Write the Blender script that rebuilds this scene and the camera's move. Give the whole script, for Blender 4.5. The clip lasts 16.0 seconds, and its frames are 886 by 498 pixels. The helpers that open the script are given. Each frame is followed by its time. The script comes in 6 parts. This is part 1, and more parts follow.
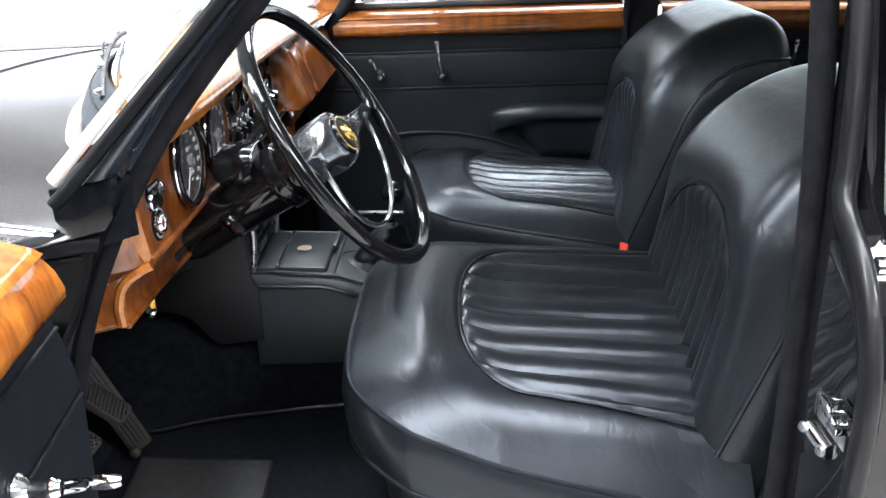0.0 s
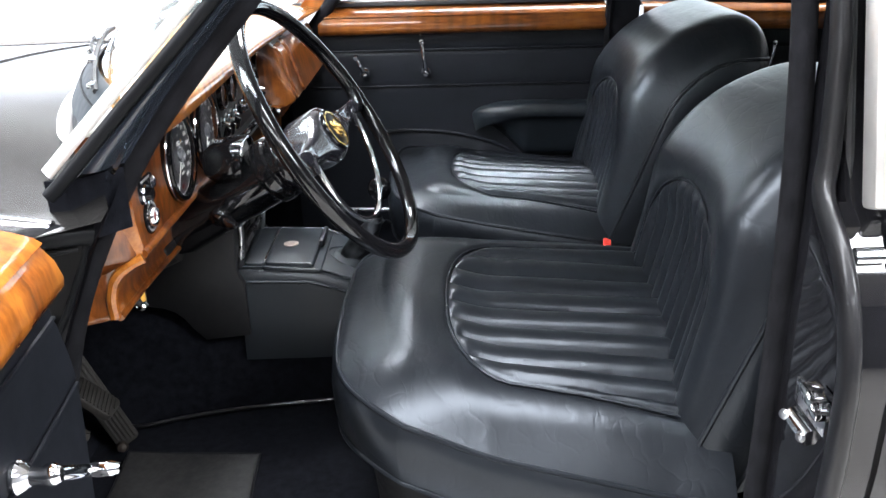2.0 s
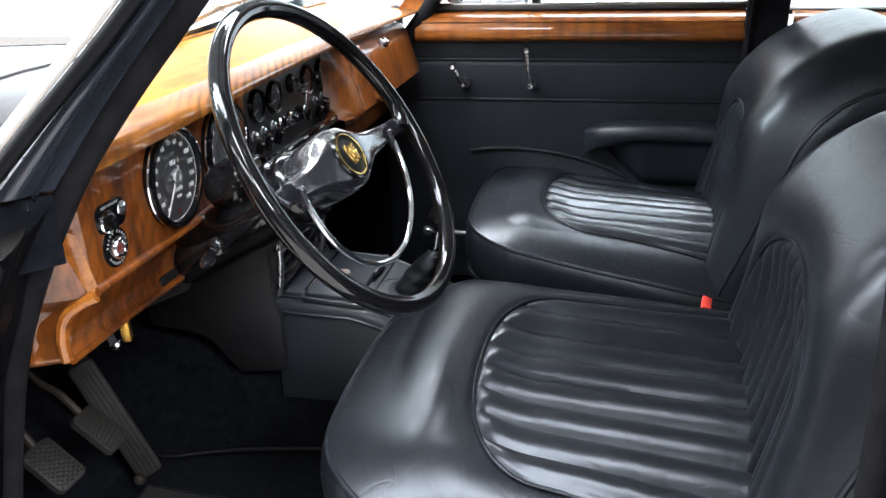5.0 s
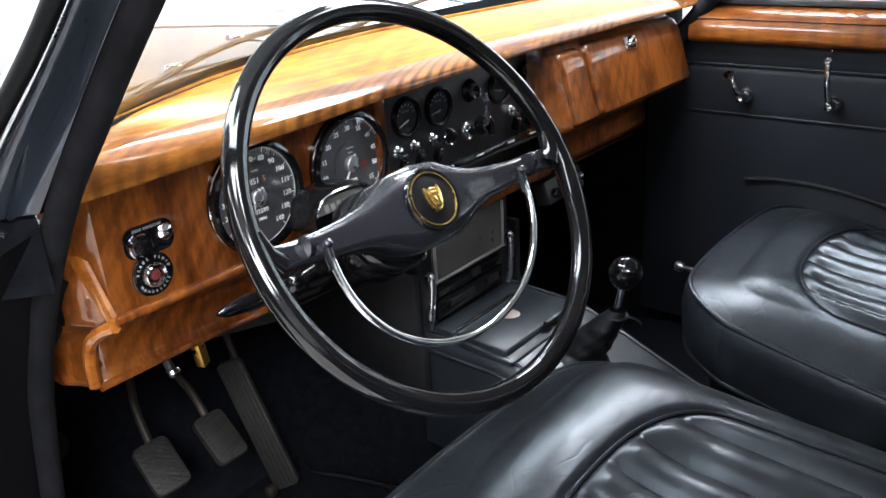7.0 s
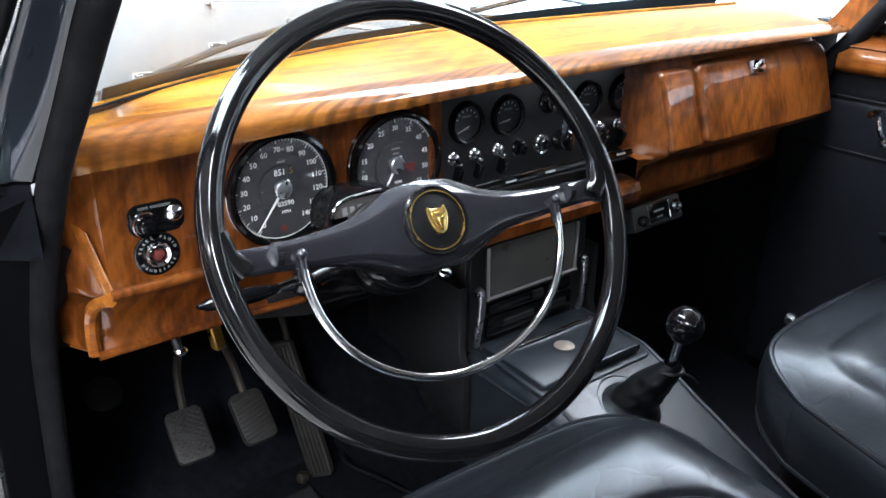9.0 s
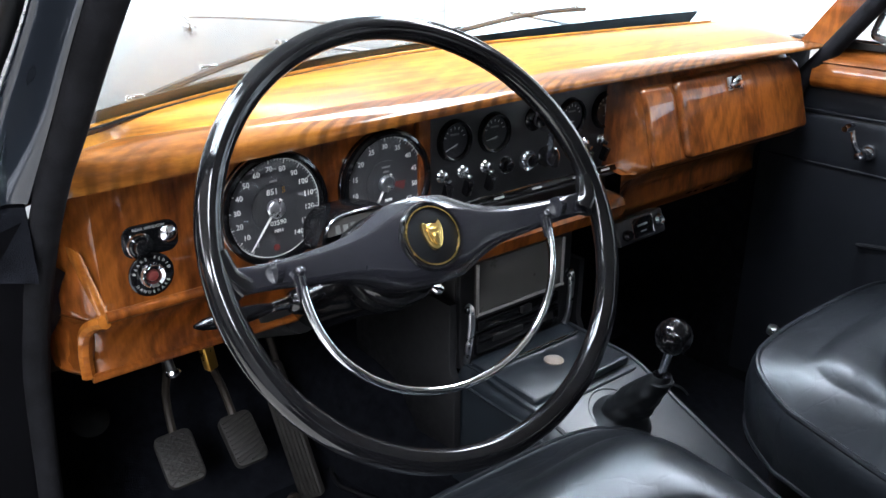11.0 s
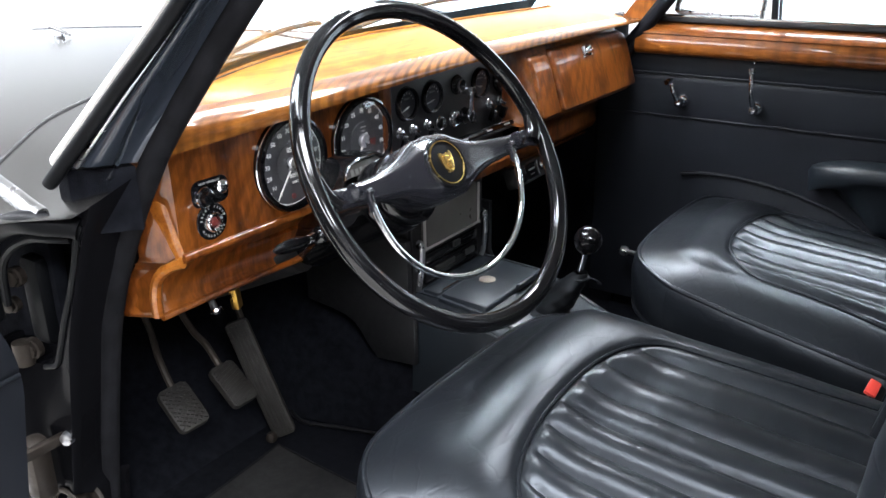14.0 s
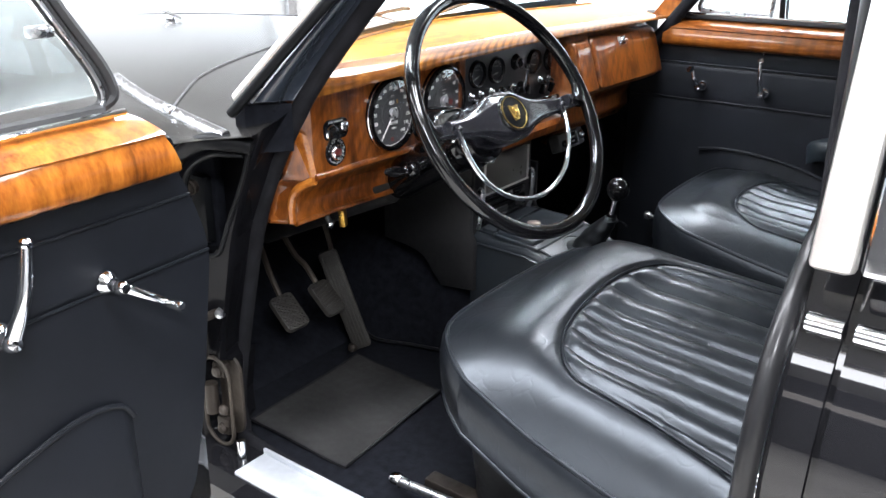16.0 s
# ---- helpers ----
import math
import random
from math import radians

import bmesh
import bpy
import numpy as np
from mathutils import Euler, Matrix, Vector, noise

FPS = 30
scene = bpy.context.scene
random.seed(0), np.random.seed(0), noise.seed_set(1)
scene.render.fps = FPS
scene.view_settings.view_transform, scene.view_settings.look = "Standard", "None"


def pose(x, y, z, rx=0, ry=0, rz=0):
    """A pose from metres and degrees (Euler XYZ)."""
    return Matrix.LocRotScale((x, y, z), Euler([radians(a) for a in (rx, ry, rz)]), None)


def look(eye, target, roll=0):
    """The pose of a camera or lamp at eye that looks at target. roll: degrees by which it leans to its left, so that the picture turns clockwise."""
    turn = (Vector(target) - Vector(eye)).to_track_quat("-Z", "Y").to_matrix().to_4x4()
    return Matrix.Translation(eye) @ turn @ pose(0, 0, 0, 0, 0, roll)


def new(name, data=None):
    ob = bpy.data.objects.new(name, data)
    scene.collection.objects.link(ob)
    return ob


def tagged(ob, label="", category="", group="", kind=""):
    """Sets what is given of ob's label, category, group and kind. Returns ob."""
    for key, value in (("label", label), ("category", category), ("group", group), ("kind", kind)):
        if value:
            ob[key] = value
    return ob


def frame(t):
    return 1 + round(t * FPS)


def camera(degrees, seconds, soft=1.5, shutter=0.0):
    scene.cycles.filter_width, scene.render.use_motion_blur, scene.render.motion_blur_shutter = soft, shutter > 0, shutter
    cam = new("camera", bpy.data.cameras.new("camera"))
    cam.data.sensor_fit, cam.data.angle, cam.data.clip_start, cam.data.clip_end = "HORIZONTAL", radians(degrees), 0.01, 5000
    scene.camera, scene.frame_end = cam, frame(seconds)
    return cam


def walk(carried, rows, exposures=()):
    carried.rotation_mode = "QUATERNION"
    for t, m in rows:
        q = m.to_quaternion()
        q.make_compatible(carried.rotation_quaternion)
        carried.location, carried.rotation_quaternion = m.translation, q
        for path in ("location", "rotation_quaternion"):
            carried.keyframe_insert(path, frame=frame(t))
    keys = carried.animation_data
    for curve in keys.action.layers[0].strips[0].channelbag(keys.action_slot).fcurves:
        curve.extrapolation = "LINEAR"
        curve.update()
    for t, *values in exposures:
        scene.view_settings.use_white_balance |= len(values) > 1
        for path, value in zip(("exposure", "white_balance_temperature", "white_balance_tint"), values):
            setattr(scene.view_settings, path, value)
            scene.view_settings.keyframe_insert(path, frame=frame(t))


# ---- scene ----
cam = camera(55.1, 16.0)
PATH = [
    (0, (0.395, -1.569, 1.231), (0.333, 0.283, 0.478), -2.1),
    (0.5, (0.381, -1.576, 1.232), (0.36, 0.278, 0.482), -2.1),
    (1, (0.381, -1.586, 1.233), (0.369, 0.268, 0.483), -2.1),
    (1.5, (0.379, -1.591, 1.23), (0.371, 0.264, 0.481), -1.8),
    (2, (0.381, -1.59, 1.229), (0.369, 0.263, 0.476), -1.5),
    (2.5, (0.38, -1.585, 1.228), (0.37, 0.268, 0.473), -1.2),
    (3, (0.396, -1.571, 1.224), (0.362, 0.282, 0.472), -1.1),
    (3.2, (0.418, -1.562, 1.225), (0.351, 0.289, 0.47), -1.4),
    (5.3, (0.582, -1.29, 1.202), (0.084, 0.502, 0.467), -2.0),
    (5.5, (0.602, -1.254, 1.205), (0.035, 0.514, 0.463), -2.3),
    (6, (0.65, -1.16, 1.199), (-0.124, 0.53, 0.462), -3.1),
    (6.5, (0.693, -1.065, 1.196), (-0.29, 0.51, 0.454), -3.6),
    (7, (0.735, -0.968, 1.198), (-0.447, 0.455, 0.439), -3.2),
    (7.5, (0.756, -0.888, 1.204), (-0.558, 0.399, 0.418), -1.9),
    (8, (0.781, -0.824, 1.198), (-0.639, 0.345, 0.412), -1.1),
    (8.5, (0.79, -0.803, 1.197), (-0.659, 0.332, 0.415), -0.1),
    (9, (0.793, -0.798, 1.205), (-0.657, 0.333, 0.419), 0.7),
    (9.5, (0.804, -0.798, 1.201), (-0.658, 0.333, 0.438), 0.5),
    (12, (0.768, -0.887, 1.211), (-0.561, 0.409, 0.467), -0.1),
    (12.5, (0.755, -0.949, 1.216), (-0.484, 0.432, 0.468), -0.4),
    (13, (0.747, -1.03, 1.209), (-0.398, 0.435, 0.473), -0.8),
    (13.5, (0.759, -1.109, 1.204), (-0.326, 0.405, 0.476), -0.9),
    (14, (0.79, -1.195, 1.204), (-0.269, 0.339, 0.479), -0.7),
    (14.5, (0.842, -1.276, 1.202), (-0.232, 0.251, 0.486), -0.8),
    (15, (0.872, -1.36, 1.206), (-0.206, 0.164, 0.487), -0.2),
    (15.3, (0.892, -1.404, 1.206), (-0.193, 0.115, 0.487), -0.2),
    (15.5, (0.905, -1.437, 1.212), (-0.186, 0.076, 0.489), 0.3),
    (16, (0.941, -1.53, 1.211), (-0.166, -0.026, 0.495), 0.6),
]
walk(cam, [(t, look(eye, target, roll)) for t, eye, target, roll in PATH],
     exposures=[(0, -0.05, 6650, 16), (3, -0.08, 6650, 16), (6.5, -0.14, 6650, 16), (8, -0.15, 6350, 16), (10, -0.18, 6350, 16), (12.5, -0.28, 6400, 16), (13.5, -0.25, 6500, 16), (14.5, -0.05, 6650, 16), (16, -0.08, 6650, 16)])

# ---- world and light ----
world = bpy.data.worlds.new("world")
world.use_nodes = True
scene.world = world
world.node_tree.nodes["Background"].inputs[0].default_value = (0.9, 0.95, 1.0, 1)
world.node_tree.nodes["Background"].inputs[1].default_value = 0.6
scene.view_settings.exposure = 0.0


def area_lamp(name, eye, target, w, h, watts, colour=(1, 1, 1)):
    data = bpy.data.lights.new(name, "AREA")
    data.shape, data.size, data.size_y, data.energy, data.color = "RECTANGLE", w, h, watts, colour
    ob = new(name, data)
    ob.matrix_world = look(eye, target)
    return ob


# added, unseen showroom ceiling panels: each lamp hangs just under its housing
# positions and watts chosen for the light on seats, doors and dash
PANELS = [(-4.2, -1.7, 420), (-1.5, -1.45, 280), (1.2, -1.45, 290), (-2.1, 2.0, 240), (0.6, 2.0, 430), (4.0, 2.0, 180), (-2.6, -5.0, 140), (0.5, -5.0, 170), (3.8, -3.4, 560)]
for px, py, watts in PANELS:
    area_lamp("ceiling_lamp", (px, py, 3.74), (px, py, 0), 2.6, 0.9, watts, (0.86, 0.94, 1.0))
# daylight through the glass front on the passenger side
area_lamp("daylight", (-0.6, 4.75, 1.1), (-0.6, 0, 1.1), 10.6, 2.1, 240, (0.72, 0.87, 1.0))

# ---- materials ----


def mat(name, colour=(0.5, 0.5, 0.5), rough=0.5, metal=0.0, coat=0.0, spec=0.5):
    m = bpy.data.materials.new(name)
    m.use_nodes = True
    b = m.node_tree.nodes["Principled BSDF"]
    b.inputs["Base Color"].default_value = (*colour, 1)
    b.inputs["Roughness"].default_value = rough
    b.inputs["Metallic"].default_value = metal
    b.inputs["Coat Weight"].default_value = coat
    b.inputs["Coat Roughness"].default_value = 0.04
    b.inputs["Specular IOR Level"].default_value = spec
    return m, m.node_tree, b


def lacquer(m, coat_rough):
    """Leave the gloss to the clear coat alone."""
    b = m.node_tree.nodes["Principled BSDF"]
    b.inputs["Specular IOR Level"].default_value = 0.0
    b.inputs["Coat Roughness"].default_value = coat_rough
    return m


def node(nt, kind, **values):
    n = nt.nodes.new(kind)
    for key, value in values.items():
        if key in n.inputs:
            n.inputs[key].default_value = value
    return n


def noise_of(nt, scale, detail=4.0, rough=0.55, stretch=None, distortion=0.0):
    tc = node(nt, "ShaderNodeTexCoord")
    mp = node(nt, "ShaderNodeMapping")
    if stretch:
        mp.inputs["Scale"].default_value = stretch
    nt.links.new(tc.outputs["Object"], mp.inputs[0])
    n = node(nt, "ShaderNodeTexNoise", Scale=scale, Detail=detail, Roughness=rough, Distortion=distortion)
    nt.links.new(mp.outputs[0], n.inputs["Vector"])
    return n


def ramp(nt, src, stops):
    r = nt.nodes.new("ShaderNodeValToRGB")
    els = r.color_ramp.elements
    while len(els) < len(stops):
        els.new(0.5)
    for e, (p, c) in zip(els, stops):
        e.position = p
        e.color = (*c, 1) if len(c) == 3 else c
    nt.links.new(src, r.inputs[0])
    return r


def bump(nt, b, heights, strength=0.3, dist=0.001, coat=False):
    last = None
    for src, s, d in heights:
        bp = node(nt, "ShaderNodeBump", Strength=s, Distance=d)
        nt.links.new(src, bp.inputs["Height"])
        if last:
            nt.links.new(last.outputs[0], bp.inputs["Normal"])
        last = bp
    nt.links.new(last.outputs[0], b.inputs["Normal"])
    if coat:
        nt.links.new(last.outputs[0], b.inputs["Coat Normal"])


def grey(v):
    return (v, v, v)


def leather(name, colour, rough, wear, spec=0.38):
    """Smooth hide: soft unevenness, fine grain and, where it is worn, drawn-out creases in two directions."""
    m, nt, b = mat(name, colour, rough, spec=spec)
    grain = noise_of(nt, 190, 3)
    big = noise_of(nt, 9, 3, 0.5)
    rr = ramp(nt, noise_of(nt, 34, 4, 0.6).outputs[0], [(0.3, grey(rough - 0.03)), (0.7, grey(rough + 0.04))])
    nt.links.new(rr.outputs[0], b.inputs["Roughness"])
    cc = ramp(nt, big.outputs[0], [(0.25, tuple(c * 0.8 for c in colour)), (0.75, tuple(c * 1.25 for c in colour))])
    nt.links.new(cc.outputs[0], b.inputs["Base Color"])
    heights = [(big.outputs[0], 0.03, 0.005), (grain.outputs[0], 0.05, 0.0005)]
    if wear:
        where = ramp(nt, noise_of(nt, 7, 2, 0.5).outputs[0], [(0.3, grey(0.35)), (0.7, grey(1))])
        for angle, scale in ((28, 30.0), (-50, 36.0)):
            tc = node(nt, "ShaderNodeTexCoord")
            mp = node(nt, "ShaderNodeMapping")
            mp.inputs["Rotation"].default_value = (0, 0, radians(angle))
            mp.inputs["Scale"].default_value = (1, 0.16, 0.7)
            nt.links.new(tc.outputs["Object"], mp.inputs[0])
            crease = node(nt, "ShaderNodeTexNoise", Scale=scale, Detail=2.0, Roughness=0.45, Distortion=0.25)
            nt.links.new(mp.outputs[0], crease.inputs["Vector"])
            sharp = ramp(nt, crease.outputs[0], [(0.36, grey(0)), (0.5, grey(0.75)), (0.64, grey(1))])
            mm = nt.nodes.new("ShaderNodeMath")
            mm.operation = "MULTIPLY"
            nt.links.new(sharp.outputs[0], mm.inputs[0])
            nt.links.new(where.outputs[0], mm.inputs[1])
            heights.append((mm.outputs[0], 0.2 * wear, 0.002))
        # a net of fine cracks over the worn areas
        tc = node(nt, "ShaderNodeTexCoord")
        warp = node(nt, "ShaderNodeTexNoise", Scale=16.0, Detail=2.0)
        nt.links.new(tc.outputs["Object"], warp.inputs["Vector"])
        mix = nt.nodes.new("ShaderNodeMix")
        mix.data_type = "RGBA"
        mix.inputs[0].default_value = 0.06
        nt.links.new(tc.outputs["Object"], mix.inputs[6])
        nt.links.new(warp.outputs[1], mix.inputs[7])
        mp = node(nt, "ShaderNodeMapping")
        mp.inputs["Rotation"].default_value = (0, 0, radians(35))
        mp.inputs["Scale"].default_value = (1, 0.4, 0.8)
        nt.links.new(mix.outputs[2], mp.inputs[0])
        cracks = node(nt, "ShaderNodeTexVoronoi", Scale=34.0)
        cracks.feature = "DISTANCE_TO_EDGE"
        nt.links.new(mp.outputs[0], cracks.inputs["Vector"])
        line = ramp(nt, cracks.outputs["Distance"], [(0.0, grey(0)), (0.09, grey(1))])
        heights.append((line.outputs[0], 0.22 * wear, 0.0007))
        # highlights tinted blue in the material, standing in for cool sky light
        b.inputs["Specular Tint"].default_value = (0.84, 0.92, 1.0, 1)
    bump(nt, b, heights)
    return m


def veneer(name, light, mid, dark, stretch, turn=(0, 0, 0), bands=40.0, band_turn=(0, 0, 0), band_mix=0.35):
    """Lacquered veneer: fine streaks along the grain, soft mottling, and patches of darker figure."""
    m, nt, b = mat(name, mid, 0.3, coat=1.0, spec=0.1)
    b.inputs["Coat IOR"].default_value = 1.5
    tc = node(nt, "ShaderNodeTexCoord")
    def mapped(scale, rot):
        mp = node(nt, "ShaderNodeMapping")
        mp.inputs["Scale"].default_value = scale
        mp.inputs["Rotation"].default_value = [radians(a) for a in rot]
        nt.links.new(tc.outputs["Object"], mp.inputs[0])
        return mp.outputs[0]
    def noise_at(vec, scale, detail, dist=0.0):
        n = node(nt, "ShaderNodeTexNoise", Scale=scale, Detail=detail, Roughness=0.6, Distortion=dist)
        nt.links.new(vec, n.inputs["Vector"])
        return n.outputs[0]
    def blend(a, c, f):
        mx = nt.nodes.new("ShaderNodeMix")
        mx.data_type = "FLOAT"
        mx.inputs[0].default_value = f
        nt.links.new(a, mx.inputs[2])
        nt.links.new(c, mx.inputs[3])
        return mx.outputs[0]
    streak = noise_at(mapped(stretch, turn), 6.0, 6.0, 0.4)
    mottle = noise_at(mapped((1, 1, 1), turn), 14.0, 4.0, 1.0)
    fine = noise_at(mapped([v * 4 for v in stretch], turn), 9.0, 3.0)
    tone = blend(blend(streak, mottle, 0.28), fine, 0.22)
    c = ramp(nt, tone, [(0.35, dark), (0.46, mid), (0.56, light), (0.7, mid)])
    w = node(nt, "ShaderNodeTexWave", Scale=bands, Distortion=1.6, Detail=2.5)
    w.inputs["Detail Scale"].default_value = 0.8
    nt.links.new(mapped((1, 1, 1), band_turn), w.inputs["Vector"])
    patch = ramp(nt, noise_at(mapped((1, 1, 1), (0, 0, 0)), 5.0, 2.0), [(0.38, grey(0.05)), (0.6, grey(1))])
    wr = ramp(nt, w.outputs[1], [(0.08, grey(1)), (0.62, grey(0))])
    mm = nt.nodes.new("ShaderNodeMath")
    mm.operation = "MULTIPLY"
    nt.links.new(wr.outputs[0], mm.inputs[0])
    nt.links.new(patch.outputs[0], mm.inputs[1])
    mk = nt.nodes.new("ShaderNodeMath")
    mk.operation = "MULTIPLY"
    mk.inputs[1].default_value = band_mix
    nt.links.new(mm.outputs[0], mk.inputs[0])
    mul = nt.nodes.new("ShaderNodeMix")
    mul.data_type = "RGBA"
    nt.links.new(mk.outputs[0], mul.inputs[0])
    nt.links.new(c.outputs[0], mul.inputs[6])
    mul.inputs[7].default_value = (*[v * 0.6 for v in dark], 1)
    nt.links.new(mul.outputs[2], b.inputs["Base Color"])
    wave = noise_of(nt, 7, 2)
    bp = node(nt, "ShaderNodeBump", Strength=0.05, Distance=0.004)
    nt.links.new(wave.outputs[0], bp.inputs["Height"])
    nt.links.new(bp.outputs[0], b.inputs["Coat Normal"])
    return m


def scuffed(name, colour, rough, metal=0.0, coat=0.0, amount=0.12, scale=40.0, bumps=0.04, vary=0.25, spec=0.5):
    m, nt, b = mat(name, colour, rough, metal, coat, spec)
    n = noise_of(nt, scale, 6, 0.65)
    big = noise_of(nt, scale * 0.12, 3)
    rr = ramp(nt, n.outputs[0], [(0.3, grey(max(0.02, rough - amount * 0.5))), (0.75, grey(min(1, rough + amount)))])
    nt.links.new(rr.outputs[0], b.inputs["Roughness"])
    cc = ramp(nt, big.outputs[0], [(0.3, tuple(c * (1 - vary) for c in colour)), (0.7, tuple(min(1, c * (1 + vary)) for c in colour))])
    nt.links.new(cc.outputs[0], b.inputs["Base Color"])
    if bumps:
        bump(nt, b, [(n.outputs[0], bumps, 0.002)])
    return m


LEATHER = leather("seat_leather", (0.0062, 0.0073, 0.0092), 0.31, 0.8, 0.38)
VINYL = leather("door_leather", (0.0078, 0.009, 0.0118), 0.46, 0.0, 0.2)
BOOT_LEATHER = leather("boot_leather", (0.004, 0.0044, 0.005), 0.4, 1.0, 0.28)
TRIM_LEATHER = leather("console_leather", (0.0075, 0.0105, 0.0138), 0.4, 0.0, 0.5)
WOOD = veneer("walnut_veneer", (0.185, 0.053, 0.0088), (0.09, 0.0235, 0.0045), (0.026, 0.0065, 0.0017), (3.0, 4.0, 0.7), (12, 0, 0), 14.0, (40, 0, -90), 0.3)
WOOD_CAP = veneer("walnut_capping", (0.31, 0.128, 0.014), (0.185, 0.068, 0.007), (0.056, 0.0175, 0.0025), (5.0, 0.45, 5.0), (0, 0, 6), 11.0, (0, 0, -30), 0.3)
WOOD_EDGE = veneer("walnut_moulding", (0.36, 0.125, 0.02), (0.24, 0.07, 0.01), (0.1, 0.026, 0.004), (5.0, 0.6, 5.0), (0, 0, 0), 12.0, (0, 0, 60), 0.3)
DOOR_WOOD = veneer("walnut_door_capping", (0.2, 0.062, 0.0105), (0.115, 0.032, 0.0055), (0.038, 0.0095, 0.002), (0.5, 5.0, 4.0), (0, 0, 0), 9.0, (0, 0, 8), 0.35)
# door walnut again, its colour lightened for the light on the open door
LIT_DOOR_WOOD = veneer("walnut_lit_door_capping", (0.4, 0.135, 0.019), (0.27, 0.078, 0.011), (0.1, 0.025, 0.004), (4.0, 4.0, 0.8), (0, 14, 0), 8.0, (0, 25, 90), 0.3)
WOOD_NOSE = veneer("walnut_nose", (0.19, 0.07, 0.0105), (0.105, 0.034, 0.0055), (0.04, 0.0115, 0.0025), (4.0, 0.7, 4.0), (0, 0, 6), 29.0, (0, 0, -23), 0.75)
BRIGHT_TRIM = scuffed("bright_trim", (0.62, 0.6, 0.57), 0.36, 0.8, 0, 0.1, 40, 0.01, 0.05)
WOOD_CAP.node_tree.nodes["Principled BSDF"].inputs["Coat Weight"].default_value = 0.14
WOOD_NOSE.node_tree.nodes["Principled BSDF"].inputs["Coat Weight"].default_value = 1.0
# chrome with a darker reflection put into its metal colour
DIMMED_CHROME = scuffed("dimmed_chrome", (0.34, 0.34, 0.35), 0.2, 1.0, 0, 0.2, 60, 0.02, 0.2)
CHROME = scuffed("chrome", (0.82, 0.83, 0.85), 0.06, 1.0, 0, 0.08, 60, 0.0, 0.03)
ALU = scuffed("dull_aluminium", (0.5, 0.52, 0.55), 0.5, 0.7, 0, 0.15, 80, 0.05, 0.15)
STEEL = scuffed("brushed_steel", (0.55, 0.56, 0.58), 0.28, 1.0, 0, 0.12, 80, 0.02, 0.1)
GOLD = scuffed("gilt_metal", (0.75, 0.52, 0.18), 0.22, 1.0, 0, 0.1, 90, 0.03, 0.12)
MEDAL = scuffed("worn_silver", (0.3, 0.25, 0.21), 0.45, 0.5, 0, 0.15, 220, 0.3, 0.3)
BRASS = scuffed("tarnished_brass", (0.5, 0.28, 0.06), 0.3, 1.0, 0, 0.2, 60, 0.03, 0.25)
BAKELITE = scuffed("black_bakelite", (0.0035, 0.0035, 0.004), 0.08, 0, 0, 0.05, 50, 0.006, 0.2)
HUB_PLASTIC = scuffed("hub_plastic", (0.01, 0.01, 0.013), 0.2, 0, 0.4, 0.1, 60, 0.02, 0.2)
PAINT = lacquer(scuffed("black_paint", (0.006, 0.006, 0.007), 0.12, 0, 1.0, 0.05, 6, 0.0, 0.3), 0.04)
BONNET_PAINT = lacquer(scuffed("bonnet_paint", (0.012, 0.0115, 0.011), 0.2, 0, 1.0, 0.05, 6, 0.0, 0.2), 0.2)
SEAL_BLACK = scuffed("seal_black", (0.004, 0.0044, 0.0052), 0.45, 0, 0, 0.1, 60, 0.03, 0.3, 0.1)
# black pillar paint, its base tinted with the blue-grey it reflects
PILLAR_PAINT = lacquer(scuffed("pillar_paint", (0.019, 0.0235, 0.031), 0.2, 0, 1.0, 0.08, 14, 0.02, 0.3), 0.05)
POST_BLACK = lacquer(scuffed("post_black", (0.005, 0.005, 0.006), 0.2, 0, 0.14, 0.2, 16, 0.02, 0.4, 0.3), 0.12)
# black rubber with a bluish reflection put into the base colour
SCREEN_RUBBER = scuffed("screen_rubber", (0.016, 0.022, 0.027), 0.5, 0, 0.0, 0.1, 40, 0.02, 0.25, 0.2)
SATIN = scuffed("satin_black", (0.006, 0.006, 0.0065), 0.5, 0, 0, 0.15, 70, 0.03, 0.3)
RUBBER = scuffed("black_rubber", (0.014, 0.014, 0.015), 0.55, 0, 0, 0.2, 60, 0.08, 0.3)
GREY_RUBBER = scuffed("worn_rubber", (0.008, 0.008, 0.009), 0.36, 0, 0.15, 0.12, 30, 0.02, 0.25, 0.25)
PAD_RUBBER = scuffed("pedal_rubber", (0.016, 0.0138, 0.0115), 0.65, 0, 0, 0.2, 60, 0.1, 0.35)
VELVET = scuffed("trim_velvet", (0.008, 0.008, 0.0095), 0.95, 0, 0, 0.05, 300, 0.4, 0.35, 0.1)
CARPET = scuffed("black_carpet", (0.0068, 0.0074, 0.0098), 1.0, 0, 0, 0.0, 500, 0.9, 0.4, 0.05)
MAT_RUBBER = scuffed("floor_mat_cloth", (0.0145, 0.014, 0.0138), 0.62, 0, 0, 0.25, 60, 0.3, 0.6, 0.35)
GLASSY_BLACK = scuffed("dial_black", (0.028, 0.028, 0.03), 0.35, 0, 0, 0.1, 40, 0, 0.2)
CRACKLE = scuffed("panel_black", (0.011, 0.011, 0.012), 0.42, 0, 0, 0.1, 260, 0.12, 0.2)
INK = scuffed("dial_white", (0.72, 0.72, 0.68), 0.5, 0, 0, 0.05, 60, 0, 0.05)
DIM_INK = scuffed("faded_white", (0.22, 0.22, 0.21), 0.5, 0, 0, 0.05, 60, 0, 0.05)
RED = scuffed("red_plastic", (0.62, 0.05, 0.035), 0.35, 0, 0.2, 0.1, 60, 0, 0.1)
